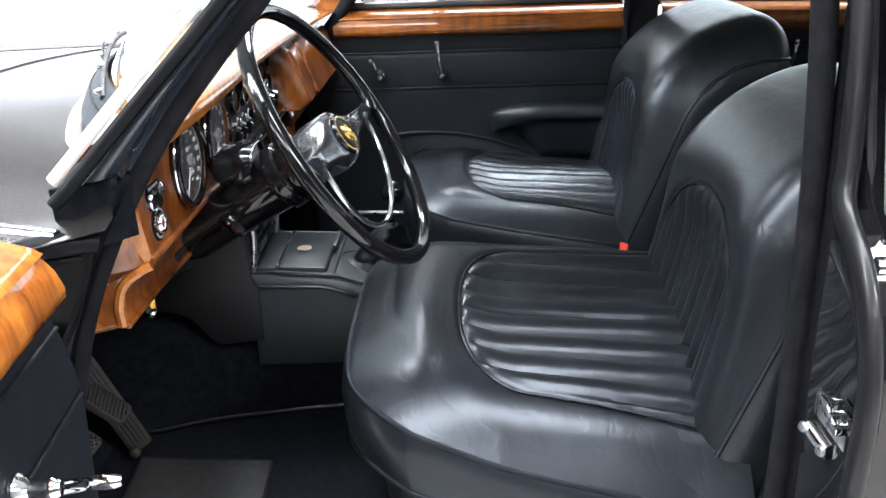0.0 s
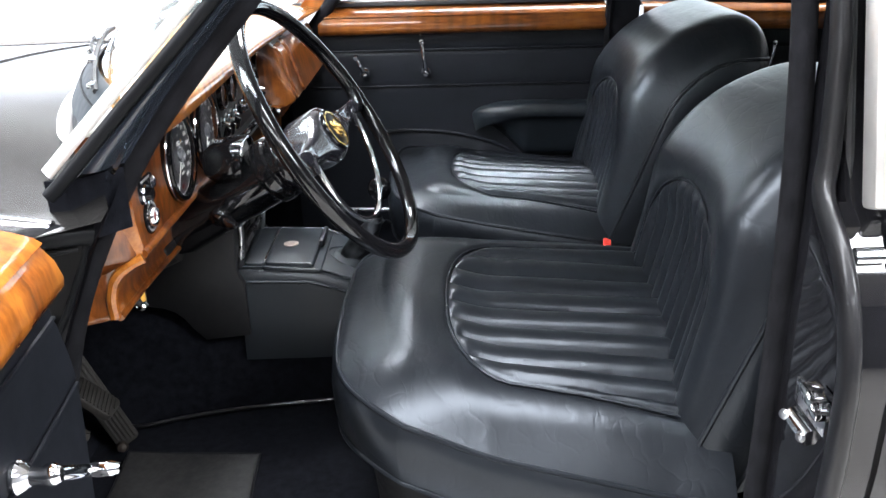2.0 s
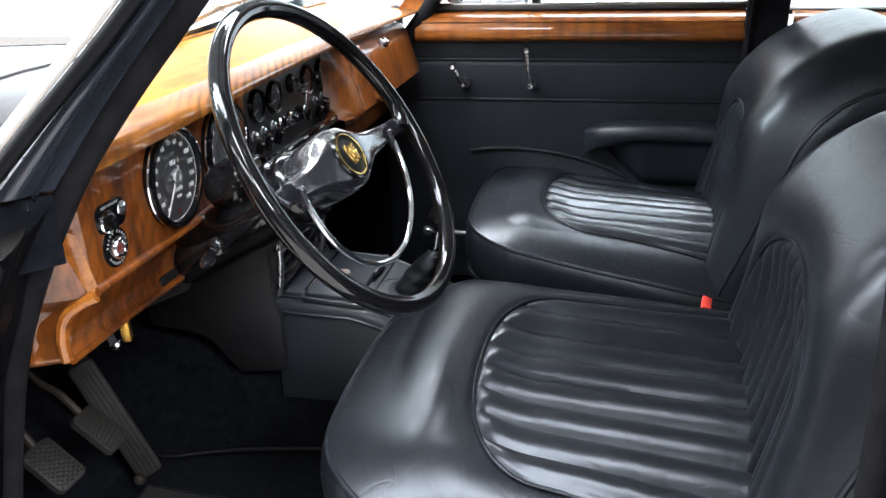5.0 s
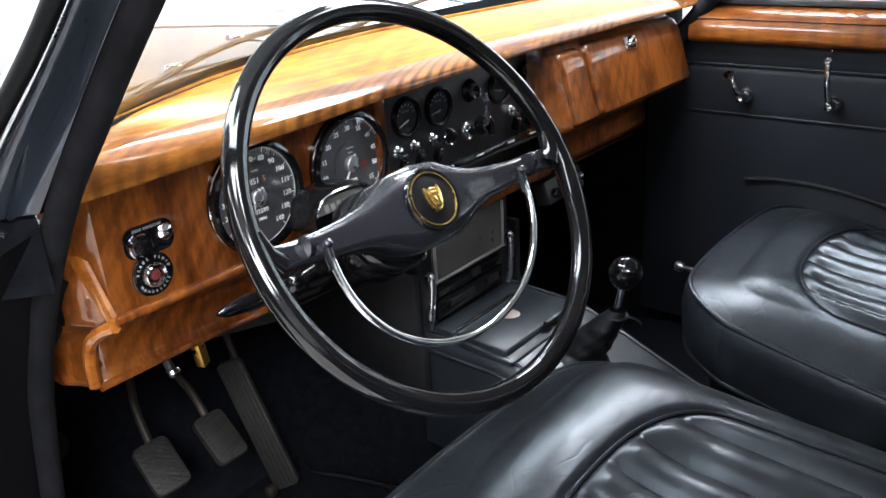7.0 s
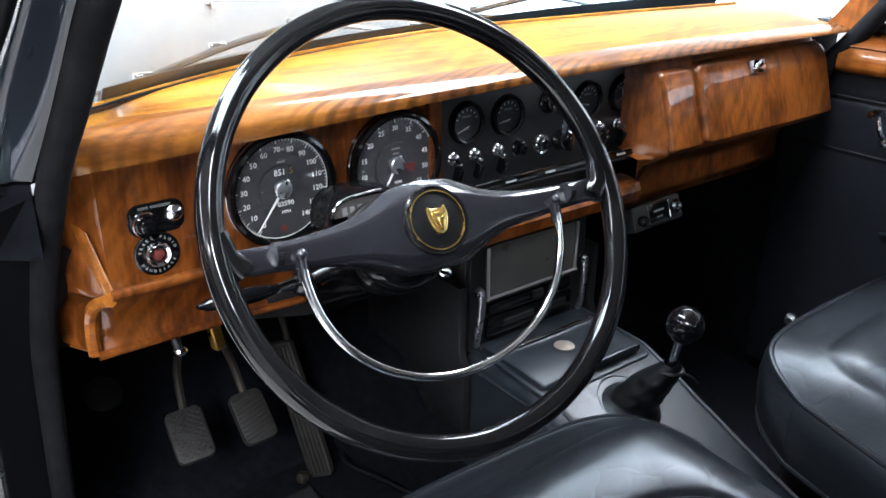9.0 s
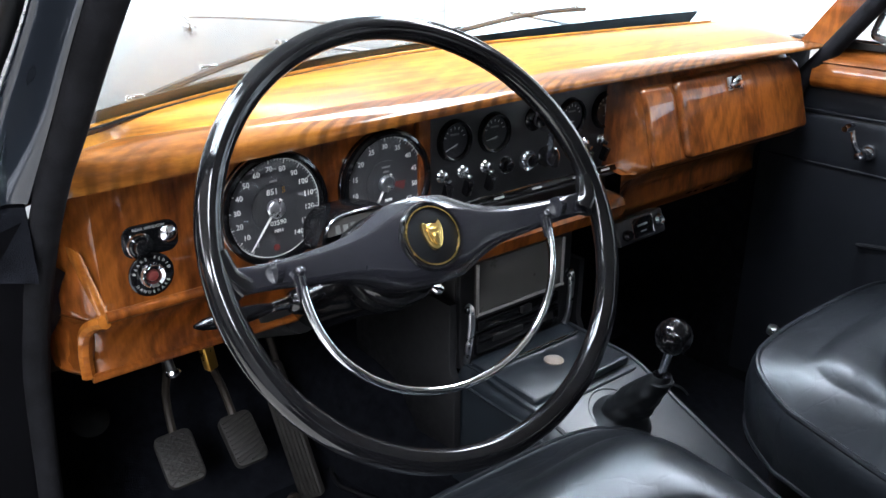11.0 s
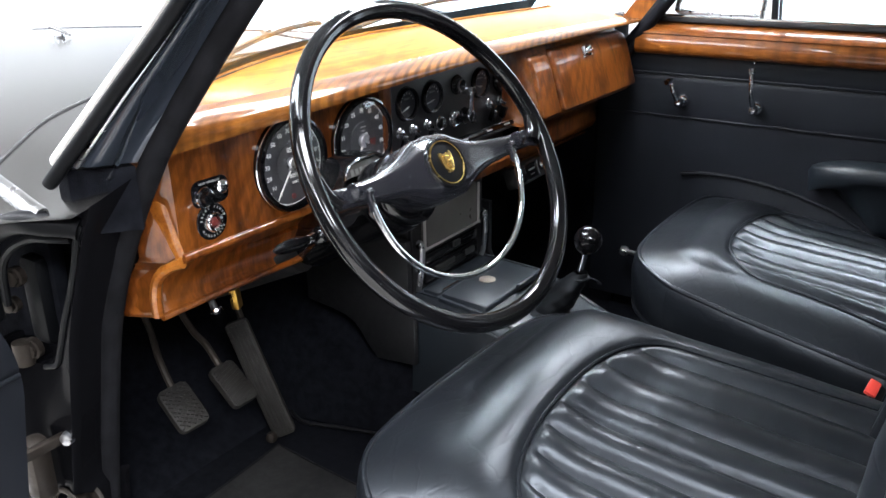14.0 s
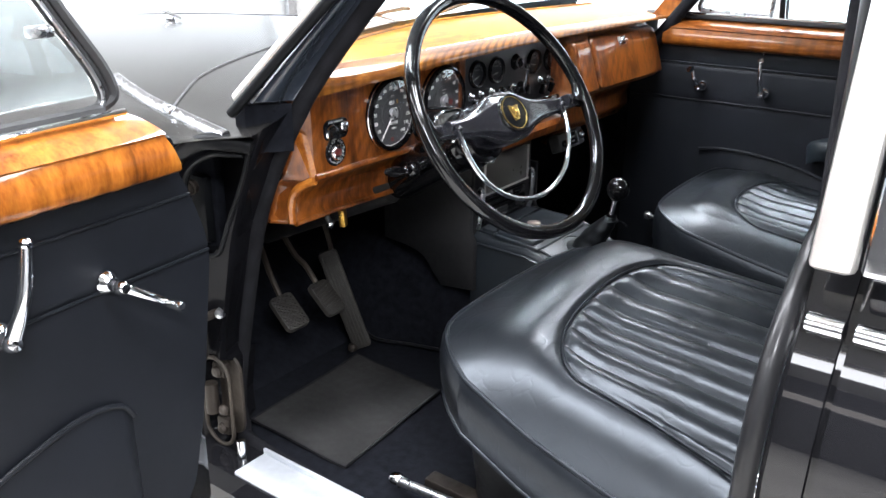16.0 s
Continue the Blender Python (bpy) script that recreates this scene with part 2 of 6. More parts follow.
RED_INK = scuffed("red_mark", (0.1, 0.013, 0.01), 0.5, 0, 0, 0.05, 60, 0, 0.1)
HEADLINER = scuffed("headlining", (0.3, 0.29, 0.27), 0.95, 0, 0, 0, 300, 0.3, 0.1, 0.1)
DARK_METAL = scuffed("dirty_steel", (0.035, 0.028, 0.023), 0.5, 0.6, 0, 0.25, 70, 0.15, 0.45)
ARM_STEEL = scuffed("rusty_steel", (0.03, 0.023, 0.017), 0.6, 0.3, 0, 0.25, 70, 0.15, 0.45)
DARK_WALL = scuffed("dark_wall_paint", (0.03, 0.03, 0.031), 0.7, 0, 0, 0.1, 20, 0.05, 0.1)
GREY_WALL = scuffed("grey_wall_paint", (0.25, 0.25, 0.25), 0.7, 0, 0, 0.1, 20, 0.05, 0.05)
WALL_PAINT = scuffed("wall_paint", (0.8, 0.8, 0.79), 0.7, 0, 0, 0.1, 20, 0.05, 0.03)
UPPER_WALL = scuffed("upper_wall_paint", (0.62, 0.615, 0.6), 0.7, 0, 0, 0.1, 20, 0.05, 0.1)
CEILING_PAINT = scuffed("ceiling_paint", (0.4, 0.39, 0.38), 0.8, 0, 0, 0.1, 20, 0.05, 0.06)
BLOCK_PAINT = scuffed("painted_block", (0.76, 0.78, 0.78), 0.6, 0, 0, 0.1, 30, 0.2, 0.04)
FLOOR_TILE = scuffed("showroom_floor", (0.52, 0.5, 0.465), 0.3, 0, 0.1, 0.15, 9, 0.02, 0.12)
PLATE_WHITE = scuffed("sign_white", (0.62, 0.61, 0.57), 0.4, 0, 0.1, 0.1, 60, 0, 0.08)
SCREEN_BLACK = scuffed("radio_cover", (0.085, 0.08, 0.073), 0.3, 0, 0.3, 0.08, 40, 0, 0.2)
SHELF_BLACK = scuffed("shelf_black", (0.02, 0.022, 0.025), 0.3, 0, 0, 0.12, 50, 0.03, 0.3, 0.6)
PANEL_GREY = scuffed("panel_grey", (0.0085, 0.0085, 0.0095), 0.5, 0, 0, 0.15, 70, 0.05, 0.2, 0.4)


def glass_material(name, tint=(0.93, 0.97, 0.96)):
    m, nt, b = mat(name, tint, 0.0)
    b.inputs["Transmission Weight"].default_value = 1.0
    b.inputs["IOR"].default_value = 1.45
    return m


GLASS = glass_material("window_glass", (0.88, 0.96, 0.965))
GLASS.node_tree.nodes["Principled BSDF"].inputs["IOR"].default_value = 1.28
DIAL_GLASS = glass_material("dial_glass", (1, 1, 1))
STICKER = glass_material("sticker_film", (0.75, 0.77, 0.78))
STICKER.node_tree.nodes["Principled BSDF"].inputs["Roughness"].default_value = 0.6


def glow(name, colour, strength):
    m = bpy.data.materials.new(name)
    m.use_nodes = True
    nt = m.node_tree
    nt.nodes.remove(nt.nodes["Principled BSDF"])
    e = node(nt, "ShaderNodeEmission", Color=(*colour, 1), Strength=strength)
    nt.links.new(e.outputs[0], nt.nodes["Material Output"].inputs[0])
    return m


SKY_GLOW = glow("overcast_sky", (0.95, 0.98, 1.0), 1.5)
TUBE_GLOW = glow("lamp_diffuser", (1.0, 0.98, 0.95), 3.0)

# ---- mesh helpers ----


def V(*a):
    return Vector(a)


def join(*shapes):
    verts, faces = [], []
    for v, f in shapes:
        k = len(verts)
        verts += [tuple(p) for p in v]
        faces += [tuple(i + k for i in q) for q in f]
    return verts, faces


def moved(shape, m):
    return [tuple(m @ Vector(p)) for p in shape[0]], shape[1]


def grid(fn, nu, nv, close_v=False):
    verts = [tuple(fn(i / (nu - 1), j / (nv if close_v else nv - 1))) for i in range(nu) for j in range(nv)]
    faces = []
    for i in range(nu - 1):
        for j in range(nv if close_v else nv - 1):
            k = (j + 1) % nv
            faces.append((i * nv + j, i * nv + k, (i + 1) * nv + k, (i + 1) * nv + j))
    return verts, faces


def loft(rings, caps=True, closed=True):
    n = len(rings[0])
    verts = [tuple(p) for r in rings for p in r]
    faces = []
    for i in range(len(rings) - 1):
        for j in range(n if closed else n - 1):
            k = (j + 1) % n
            faces.append((i * n + j, i * n + k, (i + 1) * n + k, (i + 1) * n + j))
    if caps and closed:
        faces.append(tuple(range(n))[::-1])
        faces.append(tuple(range((len(rings) - 1) * n, len(rings) * n)))
    return verts, faces


def smooth_line(points, n=8, closed=False):
    """Catmull-Rom through the points."""
    p = [Vector(q) for q in points]
    out = []
    m = len(p)
    for i in range(m if closed else m - 1):
        a = p[(i - 1) % m] if closed or i else p[0] * 2 - p[1]
        b, c = p[i], p[(i + 1) % m]
        d = p[(i + 2) % m] if closed or i + 2 < m else p[-1] * 2 - p[-2]
        for k in range(n):
            t = k / n
            out.append(0.5 * ((2 * b) + (c - a) * t + (2 * a - 5 * b + 4 * c - d) * t * t + (3 * b - a - 3 * c + d) * t ** 3))
    if not closed:
        out.append(p[-1])
    return out


def sweep(path, r, n=10, closed=False, flat=1.0, side=None):
    """A tube along a path. r: a radius or a function of 0..1. flat squashes it along the second axis; side fixes the first."""
    path = [Vector(q) for q in path]
    m = len(path)
    rings = []
    ref = None
    for i, p in enumerate(path):
        a = path[(i - 1) % m] if closed or i else p
        b = path[(i + 1) % m] if closed or i + 1 < m else p
        t = (b - a).normalized()
        if side is not None:
            x = Vector(side) - t * Vector(side).dot(t)
        elif ref is None:
            x = t.orthogonal()
        else:
            x = ref - t * ref.dot(t)
        x.normalize()
        ref = x
        y = t.cross(x)
        rad = r(i / (m - 1)) if callable(r) else r
        rings.append([p + x * (rad * math.cos(2 * math.pi * k / n)) + y * (rad * flat * math.sin(2 * math.pi * k / n)) for k in range(n)])
    if closed:
        rings.append(rings[0])
    return loft(rings, caps=not closed)


def frame_of(axis, up=(0, 0, 1)):
    z = Vector(axis).normalized()
    u = Vector(up)
    if abs(z.dot(u.normalized())) > 0.98:
        u = Vector((1, 0, 0))
    x = u.cross(z).normalized()
    y = z.cross(x)
    return Matrix((x, y, z)).transposed().to_4x4()


def lathe(profile, at, axis=(0, 0, 1), n=28, up=(0, 0, 1)):
    """profile: (radius, height along the axis) pairs."""
    m = Matrix.Translation(at) @ frame_of(axis, up)
    rings = [[m @ Vector((max(r, 1e-5) * math.cos(2 * math.pi * k / n), max(r, 1e-5) * math.sin(2 * math.pi * k / n), h)) for k in range(n)] for r, h in profile]
    return loft(rings, caps=False)


def box(c, size, bev=0.003, turn=None, seg=2):
    bm = bmesh.new()
    bmesh.ops.create_cube(bm, size=1.0, matrix=Matrix.Diagonal((*size, 1)))
    if bev:
        bmesh.ops.bevel(bm, geom=bm.edges[:], offset=min(bev, min(size) * 0.45), segments=seg, affect="EDGES", profile=0.5)
    m = Matrix.Translation(c)
    if turn is not None:
        m = m @ turn
    bm.verts.ensure_lookup_table()
    v = [tuple(m @ w.co) for w in bm.verts]
    f = [tuple(w.index for w in q.verts) for q in bm.faces]
    bm.free()
    return v, f


def slab(outline, plane, depth, bev=0.002):
    """A plate: outline of 2D points laid out by plane(u, v, h), its thickness from h=0 to -depth, with a softened rim."""
    pts = [Vector(p) for p in outline]
    c = sum(pts, Vector((0, 0))) / len(pts)
    def ring(shrink, h):
        out = []
        n = len(pts)
        for i, p in enumerate(pts):
            e1, e2 = (p - pts[i - 1]), (pts[(i + 1) % n] - p)
            nn = Vector((e1.normalized() + e2.normalized()))
            nn = Vector((-nn.y, nn.x))
            if nn.length < 1e-6:
                nn = c - p
            nn.normalize()
            if nn.dot(c - p) < 0 and n < 6:
                nn = -nn
            out.append(plane(*(p + nn * shrink), h))
        return out
    area = sum(pts[i - 1].x * pts[i].y - pts[i].x * pts[i - 1].y for i in range(len(pts)))
    if area < 0:
        pts = pts[::-1]
    return loft([ring(0, -depth), ring(0, -bev), ring(bev * 0.3, -bev * 0.3), ring(bev, 0)])


def rounded(w, h, r, n=5, cx=0, cy=0):
    out = []
    for sx, sy, a in ((1, 1, 0), (-1, 1, 90), (-1, -1, 180), (1, -1, 270)):
        for k in range(n + 1):
            t = radians(a + 90 * k / n)
            out.append((cx + sx * (w / 2 - r) + r * math.cos(t), cy + sy * (h / 2 - r) + r * math.sin(t)))
    return out


def lettering(text, size, at, axis, up=(0, 0, 1), depth=0.0003):
    cu = bpy.data.curves.new("lettering", "FONT")
    cu.body, cu.size, cu.align_x, cu.align_y, cu.extrude, cu.resolution_u = text, size, "CENTER", "CENTER", depth, 2
    ob = bpy.data.objects.new("lettering", cu)
    scene.collection.objects.link(ob)
    me = bpy.data.meshes.new_from_object(ob.evaluated_get(bpy.context.evaluated_depsgraph_get()))
    m = Matrix.Translation(at) @ frame_of(axis, up)
    shape = [tuple(m @ v.co) for v in me.vertices], [tuple(p.vertices) for p in me.polygons]
    bpy.data.objects.remove(ob)
    bpy.data.curves.remove(cu)
    bpy.data.meshes.remove(me)
    return shape


ORIGINS = {}


def thing(name, at, label, category, group="", kind=""):
    ob = new(name)
    ob.location = at
    ob.empty_display_size = 0.05
    ORIGINS[ob.name] = Matrix.Translation(at)
    return tagged(ob, label, category, group, kind)


def mesh_of(name, shape, material, smooth=True):
    me = bpy.data.meshes.new(name)
    me.from_pydata([tuple(p) for p in shape[0]], [], shape[1])
    bm = bmesh.new()
    bm.from_mesh(me)
    bmesh.ops.recalc_face_normals(bm, faces=bm.faces)
    bm.to_mesh(me)
    bm.free()
    me.materials.append(material)
    if smooth:
        me.shade_smooth()
        me.set_sharp_from_angle(angle=radians(40))
    return me


def part(name, shape, material, parent, label="", smooth=True):
    ob = new(name, mesh_of(name, shape, material, smooth))
    ob.parent = parent
    ob.matrix_parent_inverse = ORIGINS.get(parent.name, Matrix()).inverted()
    if label:
        ob["label"] = label
    return ob


def solo(name, shape, material, label, category, group="", kind="", smooth=True):
    return tagged(new(name, mesh_of(name, shape, material, smooth)), label, category, group, kind)


# ---- showroom ----
solo("ground", box((0.5, 0.5, -0.05), (26, 22, 0.1), 0), FLOOR_TILE, "cream polished showroom floor", "floor", kind="structure")
solo("wall_front", box((-6.1, -1.2, 2), (0.2, 13, 4.2), 0.0), UPPER_WALL, "showroom wall, white painted blocks below and pale grey above", "wall", kind="structure")
solo("wall_back", box((6.1, -1.2, 2), (0.2, 13, 4.2), 0.0), GREY_WALL, "grey painted showroom wall", "wall", kind="structure")
solo("wall_near", box((0, -7.5, 2), (12, 0.2, 4.2), 0.0), DARK_WALL, "dark grey painted showroom wall", "wall", kind="structure")
solo("ceiling", box((0, -1.2, 3.95), (12.2, 12.8, 0.1), 0.0), CEILING_PAINT, "dull grey showroom ceiling", "ceiling", kind="structure")
for px, py, watts in PANELS:
    lamp = thing("ceiling_light", (px, py, 3.9), "white recessed ceiling light panel, added out of view", "lamp", "ceiling lights")
    part("housing", box((px, py, 3.85), (2.8, 1.1, 0.1), 0.01), WALL_PAINT, lamp)
    part("diffuser", box((px, py, 3.785), (2.6, 0.9, 0.03), 0.005), TUBE_GLOW, lamp)
wl_ = thing("wall_light", (-0.5, -7.36, 2.75), "long white strip light high on the dark wall", "lamp")
part("housing", box((-0.5, -7.375, 2.75), (1.9, 0.05, 0.36), 0.01), WALL_PAINT, wl_)
part("diffuser", box((-0.5, -7.34, 2.75), (1.8, 0.03, 0.28), 0.01), TUBE_GLOW, wl_)
# block courses of the wall ahead of the car
front_courses = [box((-5.995, -1.2, 0.14 + 0.28 * k), (0.012, 12.4, 0.27), 0.004) for k in range(9)]
for c in front_courses:
    ob = part("block_course", c, BLOCK_PAINT, bpy.data.objects["wall_front"])
window_wall = thing("window_1", (0, 5.0, 0), "glazed showroom front with slim pale frames", "window", kind="structure")
for mx in (-5.9, 2.6, 5.9):
    part("mullion", box((mx, 5.0, 1.09), (0.06, 0.12, 2.18), 0.004), STEEL, window_wall)
part("lintel", box((0, 5.02, 3.15), (12, 0.2, 1.9), 0.004), UPPER_WALL, window_wall, "pale grey wall above the glazing")
for z in (0.035, 2.17):
    part("transom", box((0, 5.0, z), (12, 0.1, 0.07), 0.004), STEEL, window_wall)
solo("backdrop", box((0, 7.5, 2.5), (26, 0.05, 9), 0), SKY_GLOW, "bright overcast daylight outside", "backdrop", kind="structure")

# ---- car body ----
SEAL = [(0.36, -0.57, 1.36), (0.255, -0.592, 1.24), (0.158, -0.61, 1.13), (0.078, -0.62, 1.04), (0.022, -0.632, 0.965), (-0.04, -0.642, 0.857), (-0.088, -0.648, 0.742),
        (-0.138, -0.648, 0.56), (-0.172, -0.648, 0.4), (-0.165, -0.65, 0.335), (-0.13, -0.66, 0.312), (0.1, -0.672, 0.31), (0.45, -0.68, 0.31), (0.7, -0.68, 0.318),
        (0.775, -0.672, 0.37), (0.782, -0.665, 0.5), (0.784, -0.66, 0.73), (0.779, -0.66, 0.926), (0.771, -0.645, 1.126), (0.76, -0.6, 1.36)]

car = thing("car_body", (0.6, 0, 0), "black vintage saloon car body with the driver's door open", "car")


def side_y(z):
    """How far the body side stands out at a height."""
    if z > 0.93:
        return 0.748 - (z - 0.93) * 0.3
    return float(np.interp(z, [0.2, 0.33, 0.5, 0.65, 0.74, 0.79, 0.845, 0.888, 0.93], [0.77, 0.795, 0.822, 0.838, 0.84, 0.832, 0.812, 0.782, 0.75]))


# draught seal all round the driver's door opening
part("draught_seal", sweep(smooth_line(SEAL, 6), 0.014, 10), VELVET, car, "black velvet draught trim")


def pillar(s, name, inner, outer, material, label=""):
    """A strip of pillar between two lines, with thickness."""
    a, b = smooth_line(inner, 6), smooth_line(outer, 6)
    rings = []
    for p, q in zip(a, b):
        out = Vector((-0.012, 0.012, -0.004))
        face = [p.lerp(q, t) + Vector((0.7, -0.7, 0.1)) * s * math.sin(math.pi * t ** 2) for t in np.linspace(0, 1, 14)]
        rings.append(face + [q + out, p + out])
    return part(name, loft(rings), material, car, label)


# windscreen pillar of the driver's side: polished inner face, rubber channel, bright screen trim
TRIM_L = [(0.325, -0.632, 1.36), (0.225, -0.648, 1.24), (0.123, -0.662, 1.13), (0.036, -0.686, 1.04), (-0.036, -0.708, 0.964)]
P_IN = [(0.352, -0.584, 1.36), (0.247, -0.606, 1.24), (0.15, -0.624, 1.13), (0.07, -0.634, 1.04), (0.012, -0.648, 0.962)]
P_OUT = [tuple(Vector(p) + Vector((0.005, 0.0, 0))) for p in TRIM_L]
P_MID = [tuple(Vector(p).lerp(Vector(q), 0.22)) for p, q in zip(TRIM_L, P_IN)]
pillar(0.015, "windscreen_pillar", P_IN, P_MID, PILLAR_PAINT, "polished black windscreen pillar face, blue-grey reflection in its colour")
pillar(0.004, "pillar_channel", [tuple(Vector(p) + Vector((-0.003, -0.003, 0))) for p in P_MID], P_OUT, SEAL_BLACK)
part("pillar_gutter", sweep(smooth_line([tuple(Vector(p) + Vector((0.001, -0.004, 0))) for p in P_OUT] + [(-0.05, -0.716, 0.945)], 6), 0.008, 10), SEAL_BLACK, car, "worn black rubber door seal on the pillar")
part("pillar_edge", sweep(smooth_line([tuple(Vector(p) + Vector((0.001, -0.003, 0))) for p in P_MID], 6), 0.003, 8), STEEL, car, "worn bright edge of the pillar")
part("screen_trim", sweep(smooth_line([tuple(Vector(p) + Vector((-0.016, 0.002, 0.004))) for p in TRIM_L], 6), 0.009, 12, flat=0.4, side=(1, -0.85, -0.8)), BRIGHT_TRIM, car, "bright metal windscreen surround")

# lower door post: painted panel, hinge pocket, hinges and check strap
def post_panel(u, v):
    top = 0.945 - 0.04 * min(1, v / 0.3) - 0.06 * max(0.0, v - 0.3) / 0.7
    z = top - u * (top - 0.292)
    x0 = float(np.interp(z, [0.3, 0.4, 0.56, 0.74, 0.857, 0.952], [-0.165, -0.17, -0.14, -0.092, -0.045, 0.01]))
    dent = 0.002 * math.sin(z * 19) * math.sin(v * 9 + z * 5)
    x = x0 + 0.016 * min(1, v * 9) - 0.19 * max(0.0, v - 0.11) / 0.89
    # hollows for the upper and the lower hinge
    edge = float(np.interp(z, [0.69, 0.7, 0.729, 0.778, 0.858, 0.9], [-0.17, -0.136, -0.098, -0.073, -0.031, -0.018]))
    edge = min(edge, x0 + 0.01)
    hollow = 0.07 * min(1.0, max(0.0, (edge - x) / 0.018)) if 0.69 < z < 0.9 else 0.0
    d = math.hypot((x + 0.152) / 0.036, max(0.0, abs(z - 0.417) - 0.05) / 0.036)
    hollow = max(hollow, 0.035 * min(1.0, max(0.0, (1.0 - d) / 0.25)))
    return (x, -0.652 - 0.06 * min(1, v * 9) + dent * min(1, v * 6) + hollow, z)


part("door_post", grid(post_panel, 70, 50), POST_BLACK, car, "gloss black door post")
part("pillar_foot", loft([[(0.01, -0.65, z), (-0.034, -0.704, z), (-0.06, -0.7, z), (-0.012, -0.645, z)] for z in (0.885, 0.92, 0.95, 0.958)]), CARPET, car, "black foot of the windscreen pillar")
part("hinge_pocket_rim", sweep(smooth_line([(-0.014, -0.712, 0.9), (-0.022, -0.718, 0.903), (-0.045, -0.735, 0.906), (-0.08, -0.745, 0.904), (-0.134, -0.745, 0.88), (-0.165, -0.745, 0.852), (-0.18, -0.743, 0.82), (-0.184, -0.74, 0.76)], 6), 0.013, 12), SEAL_BLACK, car, "black rubber rim arching over the upper hinge pocket")
part("hinge_pocket_rim", sweep(smooth_line([(-0.03, -0.716, 0.886), (-0.05, -0.728, 0.886), (-0.08, -0.733, 0.882), (-0.125, -0.733, 0.86), (-0.152, -0.733, 0.83), (-0.164, -0.73, 0.78)], 6), 0.005, 8), SEAL_BLACK, car)
part("pocket_edge", sweep(smooth_line([(-0.012, -0.712, 0.905), (-0.02, -0.714, 0.89), (-0.031, -0.715, 0.858), (-0.052, -0.715, 0.815), (-0.073, -0.715, 0.778), (-0.096, -0.715, 0.731), (-0.11, -0.715, 0.708), (-0.136, -0.715, 0.697)], 6), 0.0036, 8), SEAL_BLACK, car, "worn pale edge of the hinge pocket")
for hz in (0.76,):
    hinge = part("hinge", box((-0.19, -0.672, hz), (0.04, 0.03, 0.12), 0.01), SEAL_BLACK, car, "dirty steel upper door hinge inside its pocket")
    for bx, bz, br in ((-0.17, 0.808, 0.01), (-0.19, 0.766, 0.008), (-0.165, 0.712, 0.011)):
        part("bolt", lathe([(br * 1.3, -0.006), (br * 1.3, 0.003), (br, 0.004), (br, 0.009), (0, 0.01)], (bx, -0.712, bz), (0.3, -1, 0), 10), DARK_METAL, hinge)
    part("knuckle", sweep([(-0.168, -0.722, 0.725), (-0.168, -0.722, 0.695)], 0.012, 12), DARK_METAL, hinge)
low = part("hinge", slab(rounded(0.058, 0.158, 0.028, 5, -0.152, 0.417), lambda u, v, h: (u, -0.683 - h, v), 0.006, 0.002), ARM_STEEL, car, "rusty lower door hinge in an oval recess")
part("recess_rim", sweep([(-0.152 + 0.036 * math.cos(t), -0.712, 0.417 + (0.05 if math.sin(t) > 0 else -0.05) + 0.036 * math.sin(t)) for t in np.linspace(0, 2 * math.pi, 41)[:-1]], 0.0036, 8, True), ARM_STEEL, low, "worn rim of the hinge recess")
part("leaf", box((-0.15, -0.7, 0.478), (0.034, 0.02, 0.03), 0.008), DARK_METAL, low)
part("leaf", box((-0.15, -0.7, 0.365), (0.034, 0.02, 0.036), 0.008), DARK_METAL, low)
part("knuckle", sweep([(-0.168, -0.712, 0.448), (-0.168, -0.712, 0.39)], 0.012, 12), DARK_METAL, low)
for bx, bz in ((-0.15, 0.476), (-0.148, 0.362), (-0.14, 0.402)):
    part("bolt", lathe([(0.0115, 0.0), (0.0115, 0.004), (0.008, 0.008), (0.0, 0.009)], (bx, -0.708, bz), (0, -1, 0), 12), DARK_METAL, low)
part("door_edge_strip", box((-0.165, -0.735, 0.55), (0.03, 0.03, 0.09), 0.008), DARK_METAL, car, "bare metal strip above the lower hinge")
strap = part("check_strap", box((-0.135, -0.755, 0.594), (0.012, 0.1, 0.014), 0.004), DARK_METAL, car, "steel door check strap")
part("strap_bolt", lathe([(0.0, 0.014), (0.008, 0.012), (0.01, 0.0)], (-0.126, -0.706, 0.597), (0.4, -1, 0), 10), STEEL, strap)
part("sill_bolt", sweep([(-0.095, -0.715, 0.36), (-0.088, -0.72, 0.325)], 0.009, 10), CHROME, car)

# sill with its tread plate
part("sill", loft([[(x, -0.672, 0.2), (x, -0.672, 0.312), (x, -0.685, 0.328), (x, -0.765, 0.33), (x, -0.785, 0.31), (x, -0.785, 0.2)] for x in (-0.2, 0.3, 0.86)]), PAINT, car)
part("tread_plate", box((0.33, -0.728, 0.334), (0.78, 0.07, 0.008), 0.003), ALU, car, "brushed aluminium sill tread plate")
part("tread_plate_lip", box((0.33, -0.694, 0.342), (0.78, 0.006, 0.012), 0.002), ALU, car)

part("far_sill", box((0.7, 0.7, 0.28), (2.2, 0.1, 0.2), 0.006), PAINT, car)

# centre post on the driver's side
ZS = [0.3 + 0.04 * k for k in range(27)]
part("centre_post", loft([[(0.79, -0.655, z), (0.86, -0.655, z), (0.86, -side_y(z) + 0.006, z), (0.8, -side_y(z) + 0.006, z), (0.79, -side_y(z) + 0.03, z)] for z in ZS]), PAINT, car, "gloss black centre post")
SEALB = [(0.768, -0.64, 1.36), (0.787, -0.697, 1.13), (0.787, -0.719, 0.985), (0.784, -0.733, 0.936)]
